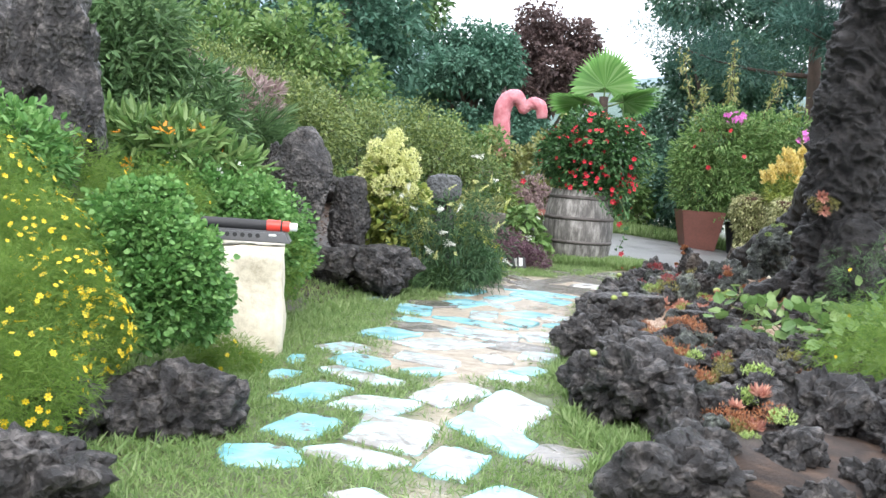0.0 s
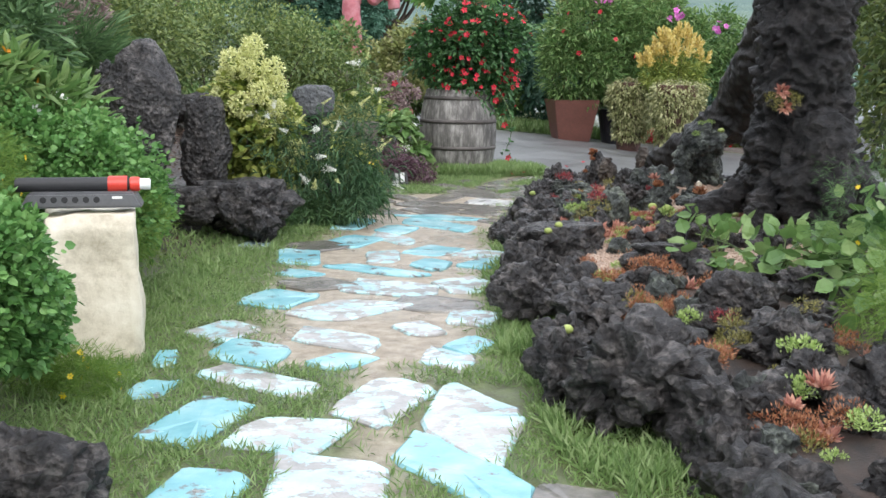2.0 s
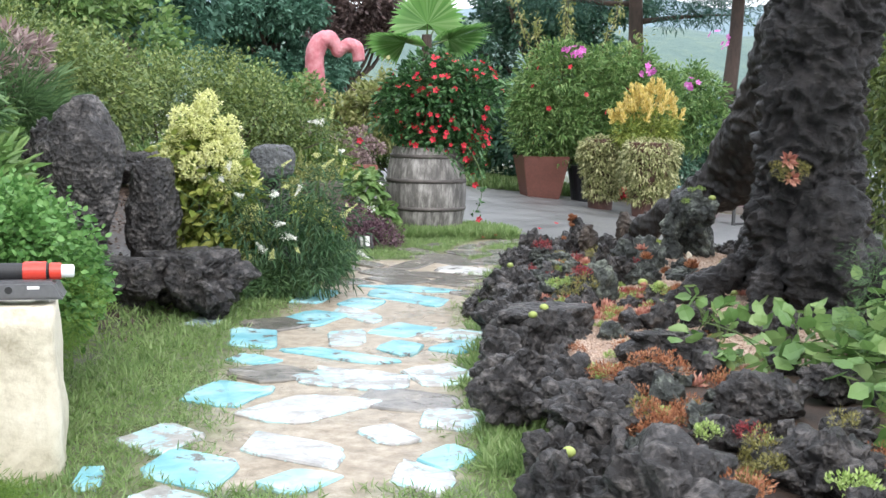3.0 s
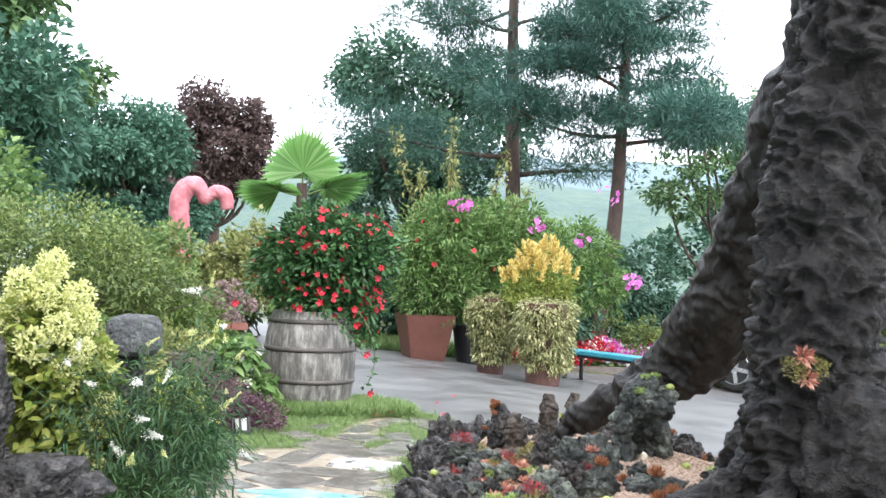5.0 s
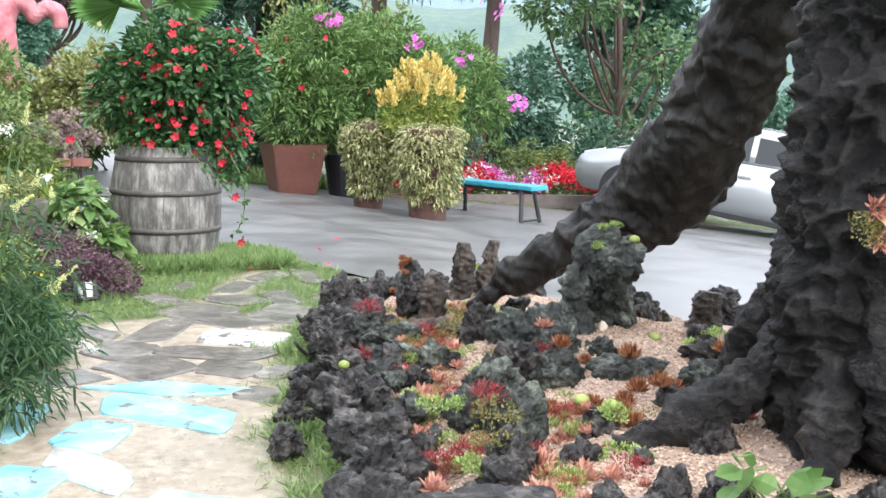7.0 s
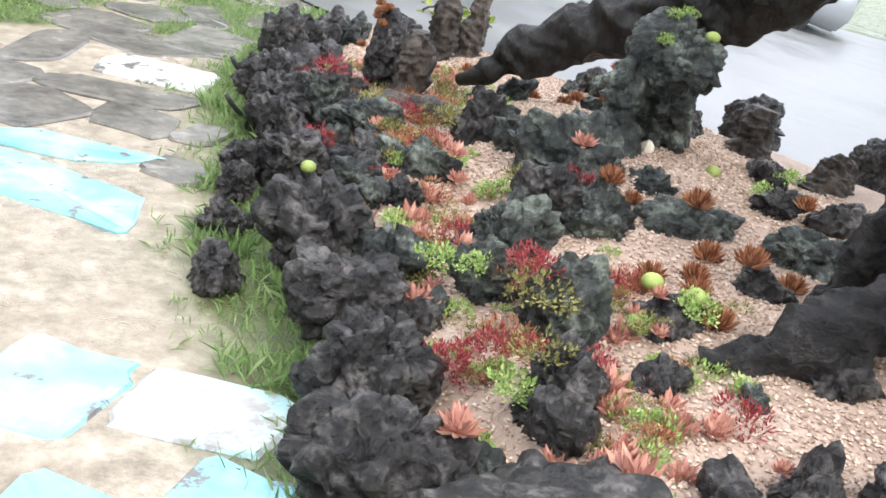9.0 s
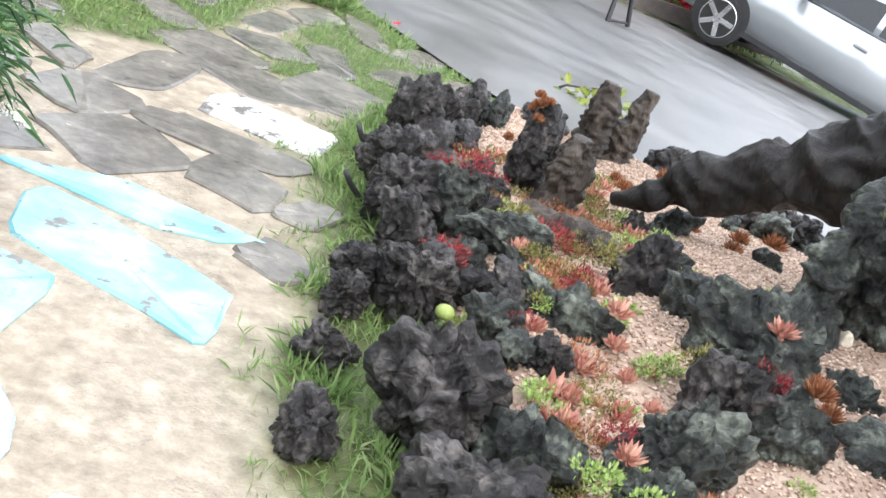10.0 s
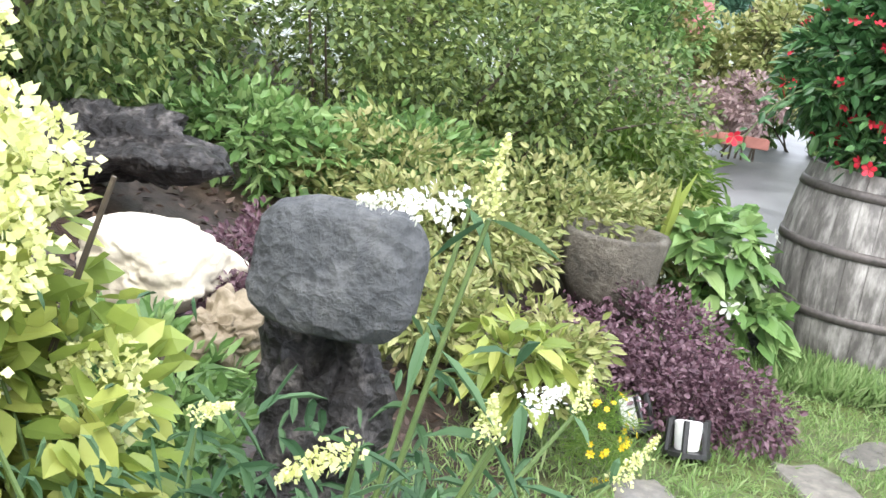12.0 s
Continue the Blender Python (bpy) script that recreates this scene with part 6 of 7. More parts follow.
mass("dark green clipped shrubs behind the flower bed", 8.6, 22.5, -0.6, 1.8, 2.3, 0.8, 12000, L_DARKTREE, 0.12, 136)
mass("dark green clipped shrubs behind the flower bed", 11.6, 22.0, -0.9, 2.0, 2.4, 0.9, 12000, L_DARKTREE, 0.12, 137)
mass("low olive shrub above the flowers", 8.9, 21.0, -0.4, 0.9, 0.85, 0.4, 4000, L_HEDGE, 0.07, 138)
mass("high shrubs closing the bank", -2.6, 15.0, 0.9, 1.6, 2.2, 1.2, 14000, L_LIGHTSHRUB, 0.11, 139)
mass("high shrubs closing the bank", -4.6, 12.5, 1.3, 1.6, 2.4, 1.4, 12000, L_HEDGE, 0.11, 140)
mass("high shrubs closing the bank", -4.8, 9.2, 1.4, 1.5, 2.2, 1.4, 9000, L_LIGHTSHRUB, 0.11, 141)
mass("tall pale-flowering shrub at the top of the bank", -1.6, 16.6, 0.9, 1.0, 3.0, 0.8, 11000, L_FARTREE, 0.12, 142)
mass("leafy shrub with trailing shoots behind the trunk", 3.75, 7.95, 0.0, 0.5, 2.3, 0.6, 12000, L_HEDGE, 0.055, 143)
mass("green bushes across the road", 14.5, 21.5, -1.2, 2.2, 3.0, 1.2, 10000, L_DARKTREE, 0.14, 144)
mass("green bushes across the road", 19, 19, -1.6, 2.4, 3.6, 1.4, 9000, L_DARKTREE, 0.16, 145)
edging = thing("brick_edging", "low red brick edging of the far planting", "edging", (0.85, 17.85, 0.33), 3)
for k in range(7):
    part("brick", box_mesh("brick", (0.21, 0.1, 0.09), M_BRICK, 0.008), edging, at=(-0.66 + k * 0.22, 0, 0))

# pink sculpture: a looped, tapering mosaic form
pts = [(-0.15, 0, -2.2), (-0.15, 0, 0), (-0.2, 0, 0.6), (-0.22, 0, 1.1), (-0.05, 0, 1.45), (0.2, 0, 1.5), (0.38, 0, 1.3), (0.42, 0, 1.1), (0.55, 0, 1.25), (0.75, 0, 1.36), (0.98, 0, 1.25), (1.02, 0, 0.9)]
solo("pink_sculpture", gnarled("pink_sculpture", pts, [0.26, 0.26, 0.26, 0.26, 0.26, 0.25, 0.18, 0.14, 0.17, 0.2, 0.2, 0.15], M_PINK, 2, 28, 80, rough_amp=0.02, freq=3, ridge=0.03),
     "curved pink mosaic garden sculpture among shrubs", "sculpture", pose(1.1, 22.2, 1.4) @ Matrix.Scale(0.62, 4))

# fan palm
palm = thing("fan_palm", "fan palm with stiff pleated green fronds", "palm", (2.68, 20.6, 0.05))
V, F = join_tubes([tube([(0, 0, 0), (0.02, 0, 1.2), (0, 0, 2.3)], [0.12, 0.1, 0.08], 12)])
part("trunk", mesh_np("trunk", V, F, M_BARK), palm)
FRONDS = (((-0.02, -0.3, 0.95), 0.76, 1.0), ((0.85, -0.25, 0.32), 0.8, 0.6), ((-0.9, -0.3, 0.15), 0.7, 0.4), ((0.35, 0.5, 0.75), 0.62, 0.9))
for k, (d, length, face) in enumerate(FRONDS):
    d = unit(np.array(d, float))
    side = unit(np.cross(d, [0.0, 1.0, 0.2] if face > 0.7 else [0, 0.3, 1.0]))
    up = np.cross(side, d)
    hub = np.array([0, 0, 2.1]) + d * 0.38
    V, F = [], []
    for j, a in enumerate(np.linspace(-1.75, 1.75, 43)):
        ray = d * math.cos(a) + side * math.sin(a)
        w = np.cross(up, ray) * 0.03
        ll = length * (1.0 - 0.1 * abs(a)) * (0.95 + 0.1 * ((j * 7) % 5) / 5)
        base = len(V)
        V += [hub, hub + ray * ll * 0.55 + w * 1.6 + up * 0.02, hub + ray * ll + np.array([0, 0, -0.12 * abs(a)]), hub + ray * ll * 0.55 - w * 1.6 - up * 0.01]
        F += [(base, base + 1, base + 2), (base, base + 2, base + 3)]
    frond = part("frond", mesh_np("frond", V, F, L_PALM), palm)
    Vs, Fs = join_tubes([tube([(0, 0, 2.1), tuple(hub)], [0.02, 0.012], 6)])
    part("leaf_stalk", mesh_np("leaf_stalk", Vs, Fs, M_STEM), frond)


# ---- trees ----
def pine(x, y, z, h, lean, pads, seed, r=0.17, first=0.42):
    """A tall pine: bare reddish trunk, crooked limbs, flat needle pads."""
    rng = np.random.default_rng(seed)
    ob = thing("pine_tree", "tall pine with bare reddish trunk and layered needle pads", "tree", (x, y, z), group="pines")
    s = np.linspace(0, 1, 16)
    C = np.stack([lean[0] * s + 0.12 * np.sin(s * 5 + seed), lean[1] * s, h * s], -1)
    V, F = join_tubes([tube(C, r * (1 - 0.75 * s), 12)])
    part("trunk", mesh_np("trunk", V, F, M_BARK, True), ob)
    tubes, blobs = [], []
    for k in range(pads):
        t = first + (1 - first) * (k + rng.random()) / pads
        a = k * 2.4 + rng.uniform(-0.4, 0.4)
        reach = h * 0.33 * (1.15 - t) ** 0.55 * rng.uniform(0.6, 1.15)
        p0 = np.array([np.interp(t, s, C[:, c]) for c in range(3)])
        p1 = p0 + [math.cos(a) * reach, math.sin(a) * reach, reach * rng.uniform(-0.15, 0.3)]
        c = curve_between(p0, p1, (0, 0, reach * rng.uniform(-0.1, 0.12)), 8)
        tubes.append(tube(c, np.linspace(r * 0.38 * (1.2 - t), 0.015, 8), 6))
        for q in (0.55, 0.8, 1.0):
            m = c[int(q * 7)]
            w = reach * rng.uniform(0.28, 0.46)
            blobs.append((m[0] + rng.normal(0, 0.15), m[1] + rng.normal(0, 0.15), m[2] + 0.12, w, w, w * 0.36))
    blobs.append((C[-1][0], C[-1][1], h, 0.6, 0.6, 0.4))
    V, F = join_tubes(tubes)
    tagged(part("limb_mass", mesh_np("limb_mass", V, F, M_BARK, True), ob), kind="stuff")
    foliage("needles", seed + 1, blobs, 56000, L_PINE, 0.17, ob, 0.5, 0.13, 0.0, 0.3, per=30, inner=0.7, spread=0.5, simple=True)
    return ob


pine(8.25, 22.2, -0.5, 8.2, (0.75, 0.0), 20, 151, first=0.47)
pine(8.1, 26.5, -0.4, 11.5, (0.1, 0), 20, 152, 0.2, first=0.3)


def broadleaf(x, y, z, h, w, n, mat, size, seed, label, trunk=0.3, low=0.25, name="tree"):
    rng = np.random.default_rng(seed)
    ob = thing(name, label, "tree", (x, y, z), group="far trees")
    blobs, tubes = [], [tube(curve_between((0, 0, -0.3), (0, 0, h * 0.6), rng.normal(0, 0.1, 3)), np.linspace(trunk, trunk * 0.5, 7), 8)]
    for k in range(16):
        a, t = rng.uniform(0, 6.3), rng.uniform(low, 0.88)
        rr = w * math.sqrt(max(0.05, 1 - ((t - 0.5) / 0.55) ** 2)) * rng.uniform(0.3, 0.75)
        c = (math.cos(a) * rr, math.sin(a) * rr * 0.7, h * t)
        s = w * rng.uniform(0.28, 0.42)
        blobs.append((*c, s, s, s * 0.72))
        p = curve_between((0, 0, h * t * 0.45), c, rng.normal(0, 0.2, 3))
        tubes.append(tube(p, np.linspace(trunk * 0.35, 0.03, 7), 5))
    V, F = join_tubes(tubes)
    part("trunk", mesh_np("trunk", V, F, M_BARK, True), ob)
    foliage("crown", seed + 1, blobs, n, mat, size, ob, h * low * 0.4, 0.55, 0.2, 0.26, per=22, inner=0.5, spread=0.5, simple=True)
    return ob


broadleaf(7.8, 34, -1.0, 8.6, 3.4, 44000, L_DARKTREE, 0.18, 161, "broad dark green tree beyond the pots", low=0.2)
broadleaf(0.6, 40, 0.5, 6.2, 2.6, 34000, L_FARTREE, 0.18, 162, "rounded green tree on the far slope", low=0.2)
broadleaf(3.6, 46, 0.5, 7.2, 2.4, 26000, L_REDTREE, 0.19, 163, "dark bronze-leaved tree behind a green one", low=0.2)
broadleaf(12.8, 25, -1.2, 7.4, 2.2, 7000, L_BUD, 0.13, 164, "light airy tree beside the pines", 0.1, low=0.2)
broadleaf(-2.2, 20.5, 1.0, 6.5, 1.9, 18000, L_BUD, 0.17, 165, "tall grey-green tree on the bank", low=0.15)
broadleaf(-5.2, 17.5, 1.2, 6.5, 2.6, 16000, L_DARKTREE, 0.2, 166, "dark tree at the top of the bank", low=0.1)
broadleaf(-3.6, 30, 0.6, 4.6, 2.2, 14000, L_FARTREE, 0.2, 167, "green tree behind the bank", low=0.1)
broadleaf(16.5, 31, -2.0, 7.5, 3.0, 14000, L_DARKTREE, 0.24, 168, "dark tree across the road", low=0.1)
broadleaf(-9, 26, 1.2, 9, 4.5, 12000, L_DARKTREE, 0.3, 169, "dark wood edge above the garden", low=0.05)
broadleaf(-10, 10, 1.3, 8, 4, 9000, L_DARKTREE, 0.3, 170, "dark wood edge above the garden", low=0.05)

# ---- far hills ----
def ridge(name, dist, base, top, seed, stops, label):
    n, m = 160, 10
    V = []
    for a in np.linspace(-60, 80, n):
        d = math.radians(a)
        hgt = top * (0.62 + 0.38 * noise.noise((a * 0.045, seed, 0)) + 0.12 * noise.noise((a * 0.2, seed, 4)))
        for t in np.linspace(0, 1, m):
            rr = dist + 160 * t
            V.append((rr * math.sin(d), rr * math.cos(d), base + (hgt - base) * math.sin(t * math.pi / 2)))
    i, j = np.meshgrid(np.arange(n - 1), np.arange(m - 1), indexing="ij")
    q = np.stack([i * m + j, (i + 1) * m + j, (i + 1) * m + j + 1, i * m + j + 1], -1).reshape(-1, 4)
    return solo(name, mesh_np(name, V, q, surface(name + "_hazed_woods", stops, 0.02, 0.9, 0.6, 0.12, 3.0), True), label, "hills", kind="structure")


# the air is clear: distance haze is painted into the stops of both ridges
ridge("backdrop_hills", 520, -20, 80, 3.0, [(0.3, (0.07, 0.115, 0.11)), (0.5, (0.1, 0.155, 0.135)), (0.75, (0.17, 0.22, 0.15))], "green hills with fields across the valley, tinted with painted haze")
ridge("backdrop_mountains", 900, -20, 165, 8.0, [(0.3, (0.14, 0.2, 0.23)), (0.7, (0.18, 0.25, 0.275))], "mountains on the horizon, tinted pale blue with painted haze")

# ---- rockery plants ----
def rosette_mesh(name, mat, r, h, n, layers, width, seed, up=0.6):
    """A succulent rosette of thick pointed leaves."""
    rng = np.random.default_rng(seed)
    P, D = [], []
    for k in range(n):
        lay = (k % layers) / layers
        a = k * 2.39996
        P.append((0.15 * r * math.cos(a), 0.15 * r * math.sin(a), 0.1 * h))
        D.append((math.cos(a) * (1 - lay * 0.75), math.sin(a) * (1 - lay * 0.75), up * 0.4 + lay * up * 1.6))
    V, F = leaf_mesh(rng, np.array(P), np.array(D), r, width, -0.1, 0.18, spread=0.1)
    return mesh_np(name, V, F, mat)


def cluster_mesh(name, mat, r, h, n, seed, leaf, width, per=10):
    """A low tangle of small fleshy leaves."""
    rng = np.random.default_rng(seed)
    P, D = keep_above(*cloud(rng, [(0, 0, h * 0.3, r, r * 0.9, h), (r * 0.5, r * 0.3, h * 0.2, r * 0.6, r * 0.5, h * 0.8)], n, 0.3, per, 0.5), -0.01)
    V, F = leaf_mesh(rng, P, D + [0, 0, 0.4], leaf, width, -0.1)
    return mesh_np(name, V, F, mat)


def ball_mesh(name, r, mat):
    """A ribbed ball cactus."""
    V, F = [], []
    n, m = 32, 12
    for a in range(n):
        for b in range(m + 1):
            ph = math.pi * b / m
            rr = r * (1 + 0.1 * math.cos(a * math.pi)) * math.sin(ph)
            V.append((rr * math.cos(2 * math.pi * a / n), rr * math.sin(2 * math.pi * a / n), r * 0.85 * (1 - math.cos(ph)) - 0.15 * r))
    for a in range(n):
        for b in range(m):
            F.append((a * (m + 1) + b, ((a + 1) % n) * (m + 1) + b, ((a + 1) % n) * (m + 1) + b + 1, a * (m + 1) + b + 1))
    return mesh_np(name, V, F, mat, True)


M_CACTUS = surface("cactus_skin", [(0.3, (0.2, 0.27, 0.06)), (0.6, (0.36, 0.42, 0.12)), (0.8, (0.52, 0.54, 0.25))], 20, 0.6, 0.5, 200, 0.003)
SUCC = {
    "red": [(cluster_mesh("leaf_tangle", L_SUCC_RED, 0.07, 0.05, 480, s, 0.014, 0.35), "tangle of dark red succulent leaves") for s in (1, 2)],
    "orange": [(rosette_mesh("rosette", L_SUCC_ORANGE, 0.046, 0.05, 190, 10, 0.1, s, 1.0), "spiky orange-brown succulent rosette in gravel") for s in (3, 4)],
    "pink": [(rosette_mesh("rosette", L_SUCC_PINK, 0.042, 0.04, 40, 5, 0.4, s, 0.6), "pale pink succulent rosette in gravel") for s in (5, 6)],
    "green": [(cluster_mesh("leaf_tangle", L_SUCC_GREEN, 0.05, 0.03, 420, s, 0.011, 0.6), "bright green succulent cushion in gravel") for s in (7, 8)],
    "olive": [(cluster_mesh("leaf_tangle", L_SUCC_OLIVE, 0.06, 0.03, 440, s, 0.011, 0.5), "olive-brown succulent cushion in gravel") for s in (9, 10)],
    "rust": [(cluster_mesh("leaf_tangle", L_SUCC_ORANGE, 0.07, 0.045, 520, s, 0.012, 0.45), "mossy rust-orange succulent cushion") for s in (11, 12)],
    "ball": [(ball_mesh("cactus_ball", 0.04, M_CACTUS), "small round yellow-green ball cactus")],
}
SP = np.random.default_rng(200)


def succulent(kind, x, y, s=1.0, z=None):
    me, label = SUCC[kind][SP.integers(len(SUCC[kind]))]
    zz0 = top_at(x, y) - 0.006
    name = "ball_cactus" if kind == "ball" else "succulent"
    solo(name, me, label, "cactus" if kind == "ball" else "succulent", pose(x, y, zz0, 0, 0, SP.uniform(0, 360)) @ Matrix.Scale(s, 4), "rockery succulents")


for x, y in ((1.72, 9.35), (1.66, 9.08), (1.57, 8.8), (1.62, 8.45), (1.52, 8.1), (1.4, 7.52), (1.35, 7.62), (1.54, 7.55), (1.31, 5.02), (1.75, 9.2), (1.8, 9.5)):
    succulent("red", x, y, SP.uniform(0.6, 0.9))
for x, y in ((1.95, 7.68), (2.03, 7.75), (2.12, 7.7), (2.06, 7.62), (2.22, 7.78), (1.88, 7.78), (2.32, 7.72), (2.77, 10.1), (2.04, 8.0), (2.19, 8.08), (2.28, 7.93), (2.2, 7.62), (1.98, 7.45), (2.69, 7.95), (2.2, 7.4), (2.55, 10.05), (1.52, 7.4), (1.2, 6.02), (1.28, 5.8), (1.34, 5.7), (1.3, 5.5), (1.2, 5.3), (2.02, 8.15), (2.34, 7.6), (2.85, 9.85), (3.05, 9.4)):
    succulent("orange" if y > 6.6 else "rust", x, y, SP.uniform(0.65, 0.95) if y > 6.6 else SP.uniform(0.8, 1.3))
for x, y in ((1.3, 7.03), (1.26, 7.12), (1.42, 7.05), (2.3, 7.3), (2.08, 8.2), (1.22, 7.2), (1.4, 6.95), (1.6, 8.2), (1.5, 5.9), (1.45, 7.75), (1.5, 8.28), (1.15, 4.1), (1.2, 4.0), (1.1, 4.0), (1.25, 4.15), (3.35, 8.9), (3.2, 9.1)):
    succulent("pink", x, y, SP.uniform(0.75, 1.2))
for x, y in ((1.56, 8.15), (1.47, 7.8), (1.56, 8.6), (1.75, 8.68), (1.42, 7.42), (1.32, 7.3), (2.5, 9.45), (2.8, 8.15), (2.67, 8.1), (1.5, 7.7), (1.2, 5.05), (1.22, 4.2), (1.25, 6.1), (1.2, 5.45), (1.42, 6.45), (1.3, 4.4), (2.3, 9.0), (2.2, 8.9)):
    succulent("green", x, y, SP.uniform(0.7, 1.2))
for x, y in ((2.03, 9.65), (2.15, 9.35), (2.0, 8.86), (1.95, 8.7), (1.43, 7.3), (2.05, 7.5), (1.9, 8.2), (1.9, 9.5), (1.55, 7.5), (1.3, 4.9), (1.2, 4.75), (1.4, 5.3), (1.8, 8.75), (2.0, 9.0), (1.25, 5.9), (1.6, 5.0), (1.35, 4.45)):
    succulent("olive", x, y, SP.uniform(0.8, 1.25))
for x, y in ((1.87, 7.56), (1.93, 7.48), (2.17, 7.36), (2.27, 7.32), (2.15, 7.22), (2.71, 8.75), (2.6, 8.25)):
    succulent("ball", x, y, SP.uniform(0.45, 0.6))
for x, y, z in ((0.95, 6.95, 0.2), (1.14, 6.76, 0.23), (1.325, 8.25, 0.2), (1.06, 6.64, 0.22), (0.72, 4.85, 0.2), (0.8, 4.9, 0.23)):
    succulent("ball", x, y, 0.45, z)
for k in range(9):
    succulent("orange", 2.02 + SP.normal(0, 0.045), 9.42 + SP.normal(0, 0.045), 0.45, bed_top(2.02, 9.42) + 0.3)
for k in range(9):
    succulent("green", 2.45 + SP.normal(0, 0.06), 8.47 + SP.normal(0, 0.05), 0.55)
succulent("ball", 2.56, 8.36, 0.5)
rock(2.43, 8.36, 0.022, 0.022, 0.025, 0.6, 0, M_WHITEROCK, 3, "shell_stone", "small pale shell-like stone in a rock hollow")
for dx, dz, s in ((0, 0, 1.0), (0.05, -0.04, 0.8), (-0.04, -0.05, 0.8), (0.02, -0.08, 0.9)):
    me, label = SUCC["olive"][0] if s < 0.85 else SUCC["pink"][0]
    solo("succulent", me, "pinkish succulent growing in a notch of the trunk", "succulent", facing((2.25 + dx, 6.78, 0.95 + dz), (-0.3, -1, 0.25), s), "trunk succulents")

# carpet of small succulents along the inner side of the edge stones, too many to count
CARPET = {}


def carpet(kind, x, y, scale):
    """Adds one small succulent to the carpet of its kind."""
    me = SUCC[kind][SP.integers(len(SUCC[kind]))][0]
    co, tri = np.empty(len(me.vertices) * 3, np.float32), np.empty(len(me.loops), np.int32)
    me.vertices.foreach_get("co", co)
    me.loops.foreach_get("vertex_index", tri)
    m = pose(x, y, top_at(x, y) - 0.006, 0, 0, SP.uniform(0, 360)) @ Matrix.Scale(scale, 4)
    Vs, Fs, mats = CARPET.setdefault(kind, ([], [], me.materials[0]))
    Fs.append(tri.reshape(-1, 3) + sum(len(v) for v in Vs))
    Vs.append(co.reshape(-1, 3) @ np.array(m.to_3x3()).T + np.array(m.translation))


for k in range(360):
    y = SP.uniform(6.9, 9.8)
    x = bed_left(y) + SP.uniform(0.12, 0.72)
    if top_at(x, y) > bed_top(x, y) + 0.08:
        continue
    carpet(("olive", "green", "pink", "pink", "olive", "pink", "green", "rust", "olive", "green", "red", "pink")[k % 12], x, y, SP.uniform(0.5, 0.95))
for k in range(110):
    y = SP.uniform(3.8, 6.6)
    x = bed_left(y) + SP.uniform(0.15, 0.85)
    if top_at(x, y) > bed_top(x, y) + 0.06:
        continue
    carpet(("olive", "rust", "pink", "rust", "green", "olive")[k % 6], x, y, SP.uniform(0.6, 1.1))
for kind, (Vs, Fs, mat) in CARPET.items():
    solo("succulent_carpet", mesh_np("succulent_carpet", np.vstack(Vs), np.vstack(Fs), mat), "carpet of small " + {"rust": "rust-orange", "pink": "pale pink"}.get(kind, kind) + " succulents over the gravel", "succulents", kind="stuff")
for k in range(12):
    succulent("orange", SP.uniform(2.5, 3.4), SP.uniform(8.9, 9.9), SP.uniform(0.6, 0.9))

# black drip hoses ending at the edge stones
for x, y, z, dx in ((1.56, 9.62, 0.1, 0.0), (1.5, 9.42, 0.02, -0.01)):
    V, F = join_tubes([tube(curve_between((x + 0.1, y, z - 0.02), (x + dx, y, z + 0.08), (-0.015, 0, 0)), [0.009] * 7, 8)])
    solo("drip_hose", mesh_np("drip_hose", V, F, M_BLACKRUB, True), "short end of black drip hose", "hose")
weed = shrub("roadside_weed", "sparse yellow-green weed at the road's edge", "weed", (3.55, 11.6, -0.05), [(0, 0, 0.05, 0.22, 0.15, 0.07)], 90, L_HYD, 0.07, 230, per=5, twigs=3)

# broad round leaves to the right of the rocks
rng = np.random.default_rng(210)


def roundleaf(label, at, blobs, n, size, seed, mat):
    ob = thing("round_leaf_plant", label, "leafy plant", at, group="round-leaved plants")
    foliage("leaf_mass", seed, blobs, n, mat, size, ob, -0.15, 0.9, 0.1, 0.35, per=4, inner=0.6, spread=0.5)
    r2 = np.random.default_rng(seed)
    V, F = join_tubes([tube(curve_between((r2.normal(0, 0.05), r2.normal(0, 0.05), -0.05), (r2.uniform(-1, 1) * blobs[0][3], r2.uniform(-1, 1) * blobs[0][4], 0.1), (0, 0, 0.02)), [0.003] * 7, 5) for _ in range(10)])
    tagged(part("stem_mass", mesh_np("stem_mass", V, F, M_STEM), ob), kind="stuff")
    return ob


roundleaf("sprawling plants with round pale-green leaves beside the trunk", (1.95, 6.05, 0.22), [(0, 0, 0.05, 0.4, 0.4, 0.1), (0.4, -0.3, 0.08, 0.4, 0.4, 0.15), (0.7, 0.1, 0.1, 0.4, 0.35, 0.2)], 560, 0.085, 211, L_LIGHTSHRUB)
roundleaf("sprawling plants with round pale-green leaves", (2.2, 5.2, 0.2), [(0, 0, 0.1, 0.4, 0.4, 0.15), (0.4, 0.3, 0.15, 0.4, 0.4, 0.2)], 420, 0.09, 212, L_LIGHTSHRUB)
roundleaf("small seedling with lobed pale leaves in the gravel", (1.86, 6.6, 0.22), [(0, 0, 0.12, 0.12, 0.1, 0.08)], 22, 0.07, 213, L_LIGHTSHRUB)
feathery("feathery green plant with yellow flowers beside the rocks", (1.78, 4.6, 0.25), [(0, 0, 0.1, 0.22, 0.25, 0.2), (0.3, 0.2, 0.15, 0.3, 0.3, 0.25)], 9000, 214, 14, FL_YEL)
feathery("tall thin stems with yellow flowers", (2.15, 5.6, 0.3), [(0, 0, 0.25, 0.25, 0.25, 0.25), (0.3, 0, 0.35, 0.25, 0.25, 0.3)], 3500, 215, 10, FL_YEL, L_BUD)

